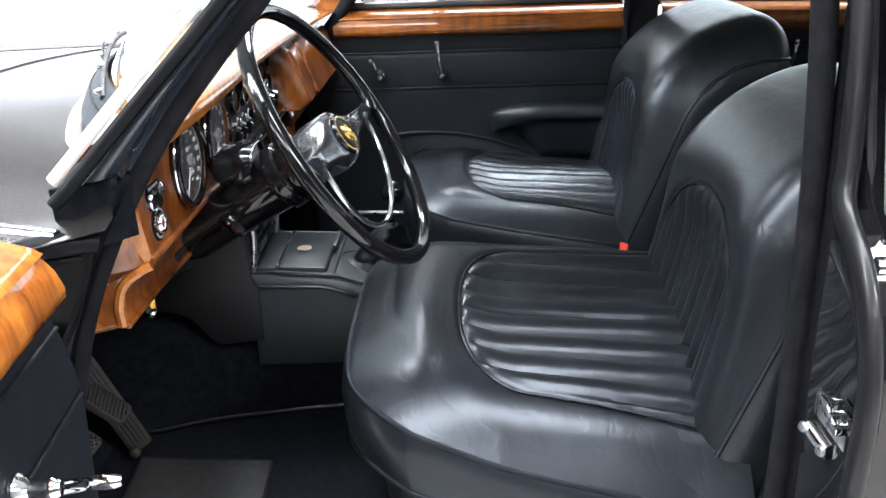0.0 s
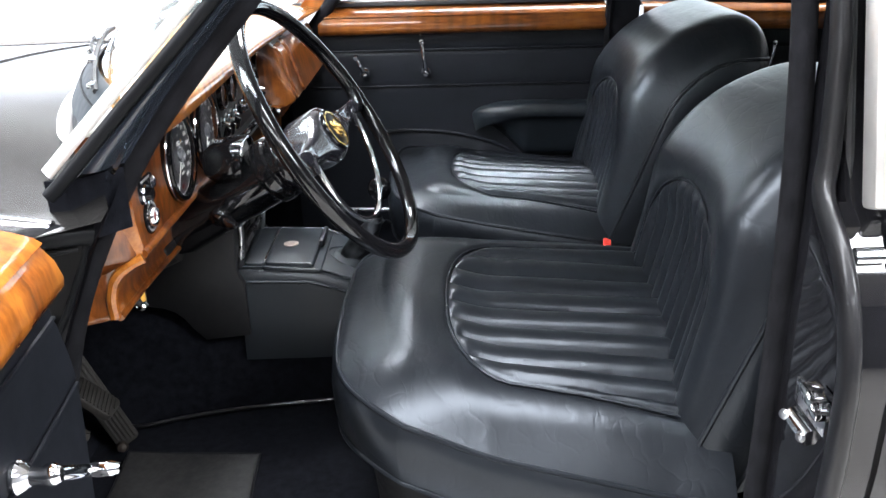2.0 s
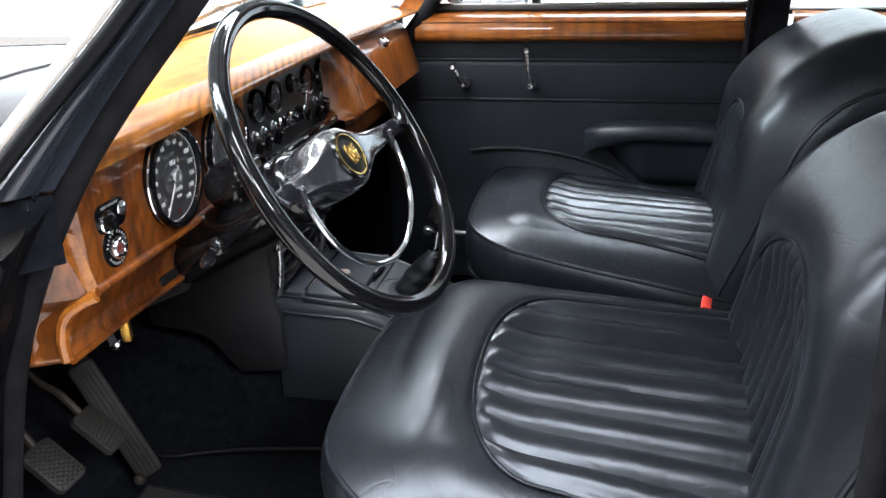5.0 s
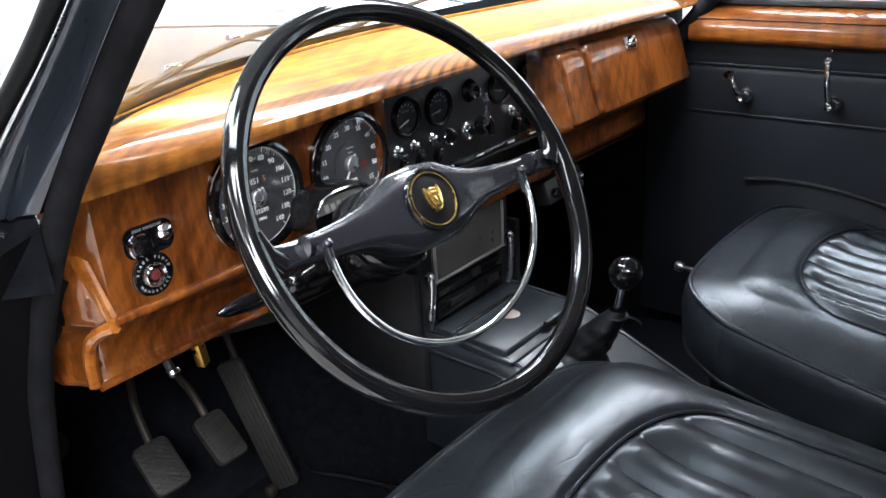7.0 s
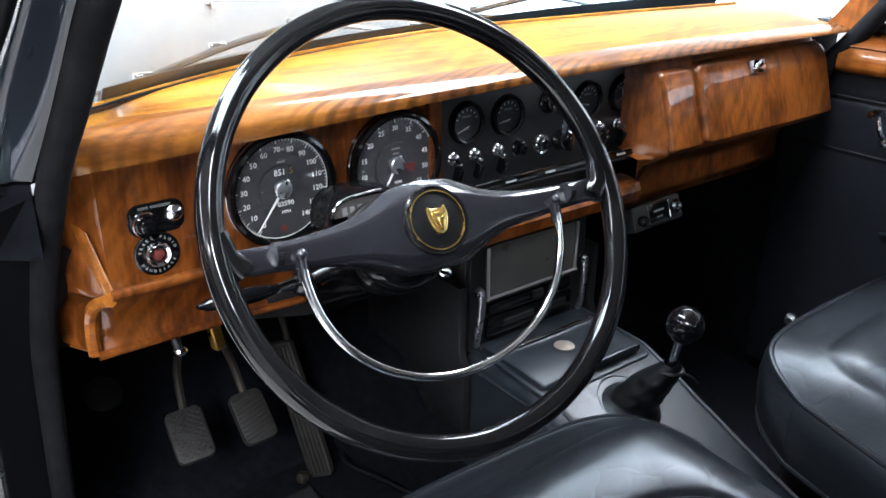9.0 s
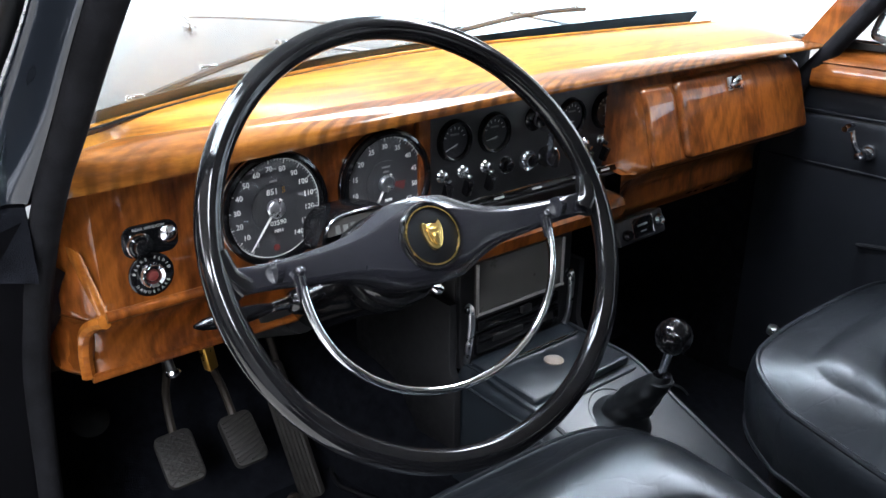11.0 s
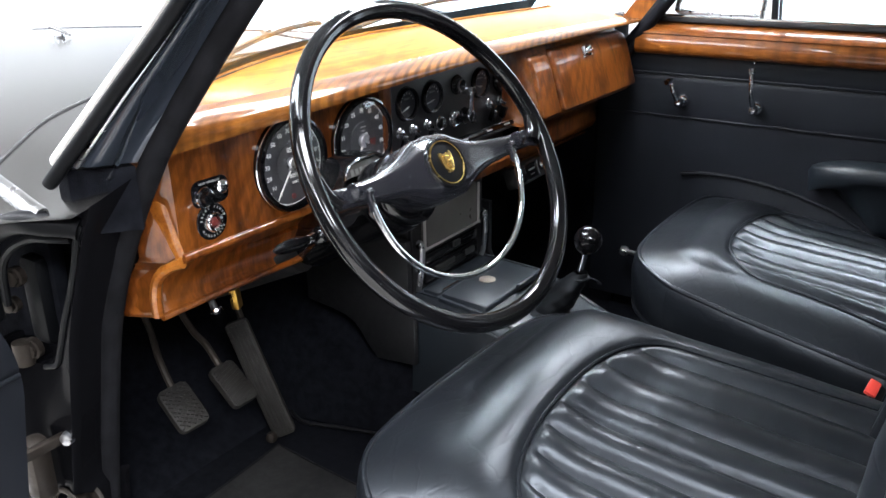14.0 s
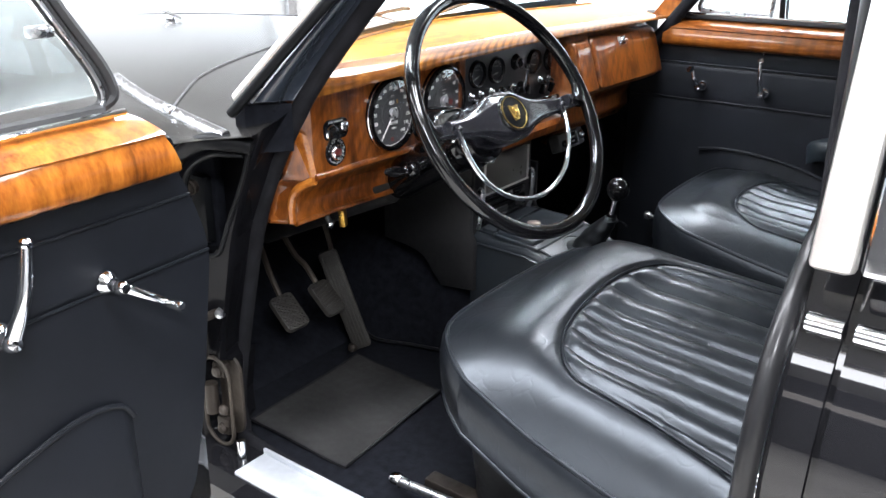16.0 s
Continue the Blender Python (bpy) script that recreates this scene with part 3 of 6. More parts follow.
SEALB2 = [(0.781, -0.735, 0.932), (0.781, -0.79, 0.888), (0.781, -0.824, 0.845), (0.781, -0.845, 0.79), (0.781, -0.851, 0.74), (0.781, -0.849, 0.65), (0.781, -0.836, 0.52), (0.78, -0.81, 0.34)]
part("post_seal", sweep(smooth_line(SEALB[:-1] + SEALB2, 8), 0.017, 16, flat=0.6, side=(0, 1, 0.15)), GREY_RUBBER, car, "worn grey rubber door seal")
part("post_rib", sweep(smooth_line([(0.8, -0.69, 1.13), (0.806, -0.73, 0.95)], 4), 0.006, 8), RUBBER, car)
part("post_channel", box((0.805, -0.69, 0.72), (0.006, 0.012, 0.3), 0.002), STEEL, car)
striker = part("door_striker", box((0.8, -0.742, 0.69), (0.026, 0.042, 0.036), 0.005), STEEL, car, "stepped bright metal door striker")
part("plate", box((0.8, -0.778, 0.682), (0.022, 0.05, 0.026), 0.005), STEEL, striker)
for k in range(3):
    part("tooth", box((0.79, -0.766 - 0.014 * k, 0.713 - 0.007 * k), (0.028, 0.02, 0.011), 0.003), CHROME, striker)
for k in range(2):
    part("bolt_end", box((0.8, -0.798 - 0.004 * k, 0.732 - 0.013 * k), (0.02, 0.02, 0.007), 0.002), CHROME, striker)
part("latch_arm", sweep([(0.787, -0.724, 0.654), (0.787, -0.778, 0.656)], 0.0115, 14, flat=0.7), CHROME, striker)
for q in ((0.777, -0.726, 0.655), (0.777, -0.776, 0.657)):
    part("screw", lathe([(0, 0.004), (0.005, 0.003), (0.007, 0)], q, (-1, -0.4, 0.2), 12), STEEL, striker)

# rear door of the driver's side, shut
rear_door = thing("rear_door", (1.2, -0.78, 0.33), "gloss black rear door with a chrome waist strip, shut", "car door")
def skin(u, v):
    z = 0.3 + 0.63 * u
    return (0.835 + v * 0.95, -side_y(z), z)


part("skin", join(grid(skin, 28, 10), grid(lambda u, v: (0.835 + v * 0.95, -side_y(0.3 + 0.63 * u) + 0.03, 0.3 + 0.63 * u), 28, 10), grid(lambda u, v: (0.835, -side_y(0.3 + 0.63 * u) + 0.03 * v, 0.3 + 0.63 * u), 28, 3)), PAINT, rear_door)
part("waist_strip", sweep([(0.838, -0.79, 0.886), (1.78, -0.79, 0.877)], 0.009, 10, flat=0.6), CHROME, rear_door, "chrome waist strip")
part("window_frame", join(box((0.862, -0.732, 1.16), (0.055, 0.03, 0.46), 0.006, pose(0, 0, 0, -17)), box((1.3, -0.747, 0.94), (0.93, 0.035, 0.022), 0.006)), CHROME, rear_door, "chrome window frame")
part("pane", box((1.32, -0.705, 1.14), (0.86, 0.005, 0.38), 0, pose(0, 0, 0, -17)), GLASS, rear_door)
# body skin between door and rear door
part("post_skin", grid(lambda u, v: (0.79 + v * 0.038, -side_y(0.3 + 0.63 * u), 0.3 + 0.63 * u), 28, 4), PAINT, car)
part("post_trim", box((0.812, -0.735, 1.16), (0.036, 0.03, 0.46), 0.006, pose(0, 0, 0, -17)), BRIGHT_TRIM, car, "bright post cover above the waist")
part("waist_strip", sweep([(0.797, -0.79, 0.886), (0.828, -0.79, 0.886)], 0.009, 10, flat=0.6), CHROME, car)

# roof, tail, far side and bulkhead close the cabin
def roof(u, v):
    x, y = 0.3 + 2.3 * u, -0.6 + 1.2 * v
    return (x, y, 1.45 - 0.09 * abs(2 * v - 1) ** 3 - 0.07 * abs(2 * u - 0.9) ** 3)


part("roof", join(grid(roof, 16, 16), grid(lambda u, v: tuple(Vector(roof(u, v)) + Vector((0, 0, -0.03))), 16, 16)), PAINT, car)
part("headlining", grid(lambda u, v: tuple(Vector(roof(u, v)) + Vector((0, 0, -0.04))), 16, 16), HEADLINER, car)
part("tail", box((2.6, 0, 0.75), (0.04, 1.5, 0.9), 0.01), PAINT, car)
part("rear_bulkhead", box((1.95, 0, 0.7), (0.05, 1.3, 0.75), 0.01), VINYL, car)
part("bulkhead", box((-0.56, 0, 0.56), (0.03, 1.32, 0.6), 0.01), SATIN, car)
part("toe_board", box((-0.43, 0, 0.4), (0.36, 1.3, 0.02), 0.005, pose(0, 0, 0, 0, 38)), CARPET, car)
part("kick_panel", box((-0.36, -0.66, 0.58), (0.4, 0.02, 0.62), 0.004), CARPET, car)
part("kick_panel", box((-0.25, 0.65, 0.6), (0.56, 0.02, 0.6), 0.004), CARPET, car)
solo("floor", box((0.65, 0, 0.285), (2.7, 1.34, 0.03), 0.0), CARPET, "black carpeted car floor", "car floor", kind="structure")

# wings and bonnet
def bonnet_z(x, y):
    u = (x + 0.25) / -1.6
    z = 0.962 - 0.02 * u - 0.04 * max(0.0, u) ** 3
    z -= 0.032 * (abs(y) / 0.6) ** 2.5 if abs(y) < 0.6 else 0.032
    if abs(y) > 0.6:
        z += -0.02 * math.sin(min(1, (abs(y) - 0.6) / 0.2) * math.pi / 2) - 0.9 * max(0, abs(y) - 0.7) ** 1.6
    return z


def wing_y(v):
    return -0.83 + 1.66 * v


def screen_base(y):
    return -0.222 + 0.48 * y * y if y < 0 else -0.222 - 0.11 * y + 0.13 * y * y


def bonnet(u, v):
    y = wing_y(v)
    a = min(abs(y), 0.7)
    x0 = (screen_base(-a) if y < 0 else screen_base(a)) - 0.004 - max(0.0, abs(y) - 0.735) * 3.2
    d = u ** 1.7 * (2.2 - 0.3 * abs(y))
    x = x0 - d
    z = bonnet_z(x, y)
    rise = max(0.0, 0.958 - 0.02 * (a / 0.62) ** 3 - z) * (1 if abs(y) < 0.7 else max(0.0, 1 - (abs(y) - 0.7) / 0.08))
    return (x, y, z + rise * math.exp(-(d / 0.07) ** 1.5))


part("bonnet", grid(bonnet, 60, 70), BONNET_PAINT, car, "gloss black bonnet and wings mirroring the bright room")
for s in (-1, 1):
    line = smooth_line([(-0.25, 0.675, 0), (-0.31, 0.6, 0), (-0.377, 0.51, 0), (-0.43, 0.38, 0), (-0.49, 0.19, 0), (-0.515, 0.0, 0)], 8)
    part("shut_line", sweep([(p.x, s * p.y, bonnet_z(p.x, s * p.y) + 0.0005) for p in line], 0.0028, 6), RUBBER, car)
    if s > 0:
        part("shut_line", sweep([(-0.36 - 1.3 * t, s * (0.54 - 0.3 * t ** 1.6), bonnet_z(-0.36 - 1.3 * t, s * (0.54 - 0.3 * t ** 1.6)) + 0.0005) for t in np.linspace(0.0, 1, 24)], 0.0022, 6), RUBBER, car)
part("wing_side", grid(lambda u, v: (-0.32 - 1.66 * v, -(0.83 - 0.015 * math.sin(u * 3)) , 0.84 - 0.5 * u), 10, 10), PAINT, car)
part("wing_side", grid(lambda u, v: (-0.08 - 1.9 * v, 0.83 - 0.015 * math.sin(u * 3), 0.84 - 0.5 * u), 10, 10), PAINT, car)
part("nose", grid(lambda u, v: (bonnet(1.0, v)[0] - 0.06 * math.sin(math.pi * u * 0.5), wing_y(v), bonnet(1.0, v)[2] - 0.55 * u), 12, 24), PAINT, car)
part("rear_quarter", grid(lambda u, v: (1.785 + v * 0.82, -side_y(0.3 + 0.63 * u), 0.3 + 0.63 * u), 16, 8), PAINT, car)
part("boot_deck", grid(lambda u, v: (2.0 + 0.61 * u, -0.75 + 1.5 * v, 0.945 - 0.08 * u * u + 0.03 * math.sin(math.pi * v)), 8, 14), PAINT, car)
part("wing_strip", sweep(smooth_line([(x, y, bonnet_z(x, y) + 0.004) for x, y in ((-0.045, -0.735), (-0.14, -0.713), (-0.233, -0.69), (-0.3, -0.672), (-0.37, -0.65), (-0.45, -0.622), (-0.53, -0.592))], 5), 0.0105, 10, flat=0.6), DIMMED_CHROME, car, "chrome strip along the wing top")
part("strip_clip", box((-0.235, -0.69, bonnet_z(-0.235, -0.69) + 0.006), (0.045, 0.016, 0.014), 0.005, pose(0, 0, 0, 0, 0, -20)), CHROME, car)
# rubber and bright surround of the screen
part("screen_rubber", sweep([(screen_base(y) + 0.006, y, 0.962 - 0.01 * (abs(y) / 0.62) ** 3) for y in np.linspace(-0.5, 0.64, 40)], 0.009, 10), SEAL_BLACK, car, "black rubber windscreen seal")
part("screen_brightwork", sweep(smooth_line([(0.0, -0.612, 1.01), (-0.045, -0.6, 0.975), (-0.075, -0.56, 0.958)] + [(screen_base(y) - 0.012, y, 0.958 - 0.01 * (abs(y) / 0.62) ** 3) for y in np.linspace(-0.49, 0.64, 24)], 4), 0.013, 12, flat=0.35, side=(1, 0, -0.35)), BRIGHT_TRIM, car, "bright windscreen surround")
def screen(u, v):
    y = (-0.68 + 1.36 * v) * (1 - 0.1 * u)
    x = screen_base(y) + 0.36 * u - 0.02 * math.sin(u * math.pi)
    return (x, y, 0.966 - 0.012 * (abs(y) / 0.62) ** 3 + 0.405 * u)


def thick(fn, d, nu, nv):
    a, b = grid(fn, nu, nv), grid(lambda u, v: tuple(Vector(fn(u, v)) + Vector(d)), nu, nv)
    verts, faces = join(a, b)
    k = nu * nv
    rim = list(range(nv)) + [i * nv + nv - 1 for i in range(1, nu)] + [(nu - 1) * nv + j for j in range(nv - 2, -1, -1)] + [i * nv for i in range(nu - 2, 0, -1)]
    faces += [(p, rim[(i + 1) % len(rim)], rim[(i + 1) % len(rim)] + k, p + k) for i, p in enumerate(rim)]
    return verts, faces


wscreen = part("windscreen", thick(screen, (0.004, 0, -0.003), 16, 32), GLASS, car)
wscreen.visible_shadow = False
def cap_front(y):
    return 0.042 - 0.03 * (abs(y) / 0.66) ** 4 if y < 0 else 0.042 + 0.04 * (y / 0.63) ** 1.6


def cap_back(y):
    return -0.176 + (0.46 if y < 0 else 0.08) * y * y


part("shelf", grid(lambda u, v: ((screen_base(-0.62 + 1.24 * v) + 0.034) * (1 - u) + u * (cap_back(-0.62 + 1.24 * v) + 0.012), -0.62 + 1.24 * v, (0.996 - 0.012 * (abs(-0.62 + 1.24 * v) / 0.62) ** 3) * (1 - u) + 1.013 * u + 0.003 * math.sin(math.pi * u)), 6, 40), SHELF_BLACK, car, "black demister shelf below the screen")
def on_screen(y, z, out=0.0):
    u = (z - 0.966 + 0.012 * (abs(y) / 0.62) ** 3) / 0.405
    return (screen_base(y) + 0.36 * u - 0.02 * math.sin(u * math.pi) - out, y, z)


# wide rubber moulding that holds the glass along its foot
part("screen_moulding", loft([[on_screen(y, z, o) for z, o in ((0.975, 0.004), (0.982, 0.014), (1.0, 0.017), (1.022, 0.014), (1.031, 0.007), (1.031, 0.0045))] for y in np.linspace(-0.57, 0.62, 50)], caps=True), SCREEN_RUBBER, car, "wide black rubber moulding under the windscreen, bluish reflection in its colour")
part("moulding_groove", sweep([on_screen(y, 1.009, 0.0165) for y in np.linspace(-0.565, 0.615, 50)], 0.0018, 6), SEAL_BLACK, car, "dark filler strip in the rubber")
for sy, y0, y1 in ((0.03, -0.53, -0.16), (0.5, -0.1, 0.3)):
    foot = Vector((screen_base(sy) - 0.05, sy, 0.972))
    wiper = thing("windscreen_wiper", tuple(foot), "thin chrome windscreen wiper parked on the glass", "wiper", "wipers")
    rest = lambda y: on_screen(y, 1.022 + 0.034 * math.sin(math.pi * 0.62 * (y - y0) / (y1 - y0)), 0.015)
    mid = 0.5 * (y0 + y1) + 0.03
    part("arm", sweep(smooth_line([tuple(foot + Vector((0, 0, 0.014))), tuple((foot + Vector(rest(mid))) * 0.5 + Vector((-0.008, 0, 0.012))), tuple(Vector(rest(mid)) + Vector((-0.008, 0, 0.006)))], 5), 0.0032, 8), STEEL, wiper)
    part("blade", sweep([rest(y) for y in np.linspace(y0, y1, 16)], 0.0038, 6), RUBBER, wiper)
    for k in (0.04, 0.3, 0.62, 0.95):
        p = Vector(rest(y0 + (y1 - y0) * k))
        part("clip", box(tuple(p + Vector((-0.004, 0, 0.003))), (0.007, 0.02, 0.007), 0.002), CHROME, wiper)
    part("spindle", lathe([(0.013, -0.004), (0.012, 0.009), (0.008, 0.013), (0.008, 0.022), (0, 0.024)], tuple(foot), (-0.3, 0, 1), 14), CHROME, wiper)
OX, OY = -1.19, 0.03
OZ = bonnet_z(OX, OY)
mascot = thing("bonnet_ornament", (OX, OY, OZ), "small chrome ornament on the bonnet", "ornament")
part("figure", sweep(smooth_line([(OX - 0.05, OY, OZ + 0.026), (OX - 0.025, OY, OZ + 0.025), (OX + 0.012, OY, OZ + 0.018), (OX + 0.045, OY, OZ + 0.01)], 5), lambda t: 0.0015 + 0.0035 * math.sin(math.pi * (0.15 + 0.75 * t)), 8), CHROME, mascot)
part("base", box((OX, OY, OZ + 0.006), (0.036, 0.009, 0.012), 0.003), CHROME, mascot)

# ---- dashboard ----
dash = thing("dashboard", (0, 0, 0.74), "glossy walnut veneered dashboard with a rounded top rail", "dashboard")


def cap(u, v):
    y = -0.624 + 1.282 * v
    f, b = cap_front(y), cap_back(y)
    if y > 0.61:
        f -= 0.05 * ((y - 0.61) / 0.048) ** 2
    b = min(b, f - 0.022)
    w = min(0.05, f - b - 0.012)
    lo = 0.984 - 0.024 * min(1.0, -y / 0.62) ** 1.6 if y < 0 else 0.984 + 0.008 * y / 0.62
    top = 1.019 - 0.008 * abs(y)
    if u < 0.12:
        k = u / 0.12
        return (f - 0.08 + 0.075 * k, y, lo - 0.001)
    if u < 0.5:
        a = (u - 0.12) / 0.38 * math.pi * 0.5
        return (f - 0.005 - (w - 0.005) * (1 - math.cos(a)) ** 1.3, y, lo + (1.002 - 0.006 * abs(y) - lo) * math.sin(a) ** 0.85)
    k = (u - 0.5) / 0.5
    return ((f - w) * (1 - k) + b * k, y, 1.002 - 0.006 * abs(y) + (top - 1.002 + 0.006 * abs(y)) * math.sin(k * math.pi / 2))


# the rail has two veneer tones: lighter on top, darker and striped on the nose
part("top_rail", grid(lambda u, v: cap(0.5 + 0.5 * u, v), 22, 60), WOOD_CAP, dash, "glossy golden walnut top rail")
back_line = [(y, min(cap_back(y), cap_front(y) - 0.022)) for y in np.linspace(-0.6, 0.6, 50)]
part("rear_bead", sweep([(x + 0.002, y, 1.0195 - 0.008 * abs(y)) for y, x in back_line], 0.003, 8), WOOD_CAP, dash, "thin pale bead along the back of the rail")
part("bead_joint", sweep([(x + 0.0085, y, 1.0175 - 0.008 * abs(y)) for y, x in back_line], 0.0022, 6), SEAL_BLACK, dash, "dark joint beside the bead")
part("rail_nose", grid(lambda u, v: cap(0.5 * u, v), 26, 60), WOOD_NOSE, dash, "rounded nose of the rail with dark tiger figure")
# block added behind the rail to stop daylight leaking through the gap
part("rail_end_filler", box((-0.04, 0.632, 0.948), (0.12, 0.09, 0.1), 0.004), VELVET, dash, "added black block closing the end of the rail")
# cheek at the right-hand end, running up the far pillar
part("pillar_capping", loft([[(0.078 + t * 0.32, 0.617 - 0.07 * t, 0.985 + t * 0.4), (0.02 + t * 0.32, 0.63 - 0.07 * t, 0.995 + t * 0.4), (0.0 + t * 0.32, 0.668 - 0.07 * t, 0.995 + t * 0.4), (0.08 + t * 0.32, 0.68 - 0.07 * t, 0.985 + t * 0.4)] for t in np.linspace(0, 1, 8)]), WOOD, dash, "walnut pillar capping")

# driver's fascia: flat face, rounded ledge, concave lower rail
def fascia_driver(u, v):
    y = -0.622 + 0.442 * v
    prof = [(-0.013, 0.985), (-0.01, 0.9), (-0.008, 0.84), (-0.007, 0.829), (-0.01, 0.822), (-0.022, 0.816), (-0.037, 0.806), (-0.047, 0.79), (-0.051, 0.772), (-0.05, 0.755), (-0.044, 0.744), (-0.05, 0.739), (-0.08, 0.741)]
    i = u * (len(prof) - 1)
    k = min(int(i), len(prof) - 2)
    a, b = prof[k], prof[k + 1]
    t = i - k
    shift = 0.02 * max(0.0, v - 0.25) if k > 6 else 0.0
    if y < -0.6:
        shift -= (-0.6 - y) * 1.9
    return (a[0] + (b[0] - a[0]) * t + shift, y, a[1] + (b[1] - a[1]) * t)


part("driver_fascia", grid(fascia_driver, 50, 30), WOOD, dash, "figured walnut fascia panel")
part("fascia_end", loft([[(-0.0065, -0.606, 0.897), (-0.014, -0.612, 0.903), (-0.03, -0.613, 0.9), (-0.016, -0.604, 0.895)], [(-0.005, -0.589, 0.829), (-0.01, -0.5965, 0.8235), (-0.03, -0.6, 0.82), (-0.016, -0.588, 0.828)]]), WOOD_EDGE, dash, "pale chamfered end of the fascia")
part("fascia_cheek", loft([[(-0.012, -0.6, 0.88), (-0.03, -0.604, 0.815), (-0.052, -0.606, 0.75), (-0.1, -0.625, 0.742), (-0.13, -0.63, 0.8), (-0.1, -0.63, 0.88)], [(-0.03, -0.59, 0.88), (-0.045, -0.59, 0.815), (-0.065, -0.59, 0.75), (-0.1, -0.6, 0.745), (-0.13, -0.61, 0.8), (-0.1, -0.61, 0.88)]]), WOOD, dash, "walnut side cheek")
part("end_moulding", sweep(smooth_line([(-0.006, -0.594, 0.822), (-0.024, -0.6, 0.814), (-0.042, -0.604, 0.798), (-0.05, -0.606, 0.772), (-0.05, -0.606, 0.744)], 6), 0.0075, 8), WOOD_EDGE, dash, "pale curved end moulding")
part("ledge_bead", sweep([(-0.006, y, 0.826) for y in np.linspace(-0.592, -0.185, 20)], 0.006, 10), WOOD, dash, "rounded walnut ledge")
part("lip_bead", sweep([(-0.045 + 0.02 * max(0, (y + 0.6) / 0.42 - 0.25), y, 0.743) for y in np.linspace(-0.604, -0.2, 20)], 0.005, 8), WOOD, dash)
part("centre_fillet", box((-0.008, -0.19, 0.912), (0.012, 0.02, 0.145), 0.004), WOOD, dash)
part("lower_rail", loft([[(0.01, y, 0.81), (0.028, y, 0.806), (0.034, y, 0.795), (0.03, y, 0.778), (0.015, y, 0.772), (-0.02, y, 0.775), (-0.02, y, 0.81)] for y in np.linspace(-0.19, 0.165, 10)]), WOOD, dash, "slim walnut rail below the switch panel")

# passenger's fascia, swelling towards the seat
def pf_x(z):
    zs, xs = [0.74, 0.766, 0.8, 0.83, 0.845, 0.856, 0.95, 0.985], [-0.03, -0.004, -0.008, 0.01, 0.06, 0.073, 0.044, 0.022]
    return float(np.mean([np.interp(z + d, zs, xs) for d in (-0.006, -0.003, 0, 0.003, 0.006)]))


def raised(y0, y1, z0, z1, lift, r, corner):
    """A panel standing proud of the swelling fascia with softly rounded edges."""
    def at(u, v):
        y, z = y0 + (y1 - y0) * u, z0 + (z1 - z0) * v
        dy, dz = min(y - y0, y1 - y), min(z - z0, z1 - z)
        d = min(dy, dz)
        if dy < corner and dz < corner:
            d = corner - math.hypot(corner - dy, corner - dz)
        k = max(0.0, min(1.0, d / r))
        return (pf_x(z) - 0.004 + (lift + 0.004) * (1 - (1 - k) ** 2) ** 0.5 if d > 0 else pf_x(z) - 0.004, y, z)
    return grid(lambda u, v: at(0.5 - 0.5 * math.cos(math.pi * u), 0.5 - 0.5 * math.cos(math.pi * v)), 60, 50)


def fascia_pass(u, v):
    y = 0.138 + 0.47 * v
    z = 0.992 - 0.252 * u
    lead = min(1.0, v / 0.05)
    x = pf_x(z) * lead + (1 - lead) * 0.004
    if v > 0.93:
        x -= 0.05 * ((v - 0.93) / 0.07) ** 2
    if z < 0.85 and v < 0.25:
        x = x + (0.055 - x) * 0.75 * (1 - v / 0.25) ** 2 * max(0.0, min(1.0, (z - 0.75) / 0.06))
    return (x, y, z)


part("passenger_fascia", grid(fascia_pass, 50, 50), WOOD, dash, "figured walnut panel on the passenger's side")
glove = part("glovebox_door", raised(0.247, 0.594, 0.858, 0.974, 0.0085, 0.007, 0.014), WOOD, dash, "walnut glovebox door, shut")
part("lock", lathe([(0.0, 0.014), (0.004, 0.014), (0.005, 0.009), (0.009, 0.008), (0.011, 0.004), (0.011, 0.0)], (0.052, 0.386, 0.955), (1, 0, 0.25), 16), CHROME, glove, "small chrome glovebox lock")
part("escutcheon", box((0.052, 0.389, 0.955), (0.004, 0.036, 0.02), 0.001, pose(0, 0, 0, 0, -16)), STEEL, glove)
part("fascia_pilaster", raised(0.17, 0.238, 0.858, 0.97, 0.006, 0.006, 0.008), WOOD, dash, "walnut fillet beside the glovebox")

# switch panel
panel = thing("switch_panel", (0.004, 0, 0.9), "black switch panel with four small gauges and toggle switches", "instrument panel")
panel.location.x -= 0.008
part("plate", slab([(-0.181, 0.832), (0.168, 0.832), (0.168, 0.985), (-0.181, 0.985)], lambda u, v, h: (0.006 + h, u, v), 0.012, 0.002), CRACKLE, panel)


def ring_at(r, x, y, z, t=0.005, out=0.007):
    return lathe([(r - t, 0.0), (r - t, out * 0.8), (r - t * 0.6, out), (r - t * 0.3, out), (r, out * 0.6), (r + 0.001, 0.0)], (x, y, z), (1, 0, 0), 40)


def gauge_marks(y, z, x, r, a0, a1, n, long=0.1, wide=0.03):
    out = []
    for k in range(n):
        a = radians(a0 + (a1 - a0) * k / (n - 1))
        m = Matrix.Translation((x, y, z)) @ Matrix.Rotation(a, 4, "X")
        out.append(moved(([(0, r * (1 - long), -r * wide / 2), (0, r, -r * wide / 2), (0, r, r * wide / 2), (0, r * (1 - long), r * wide / 2)], [(0, 1, 2, 3)]), m))
    return join(*out)


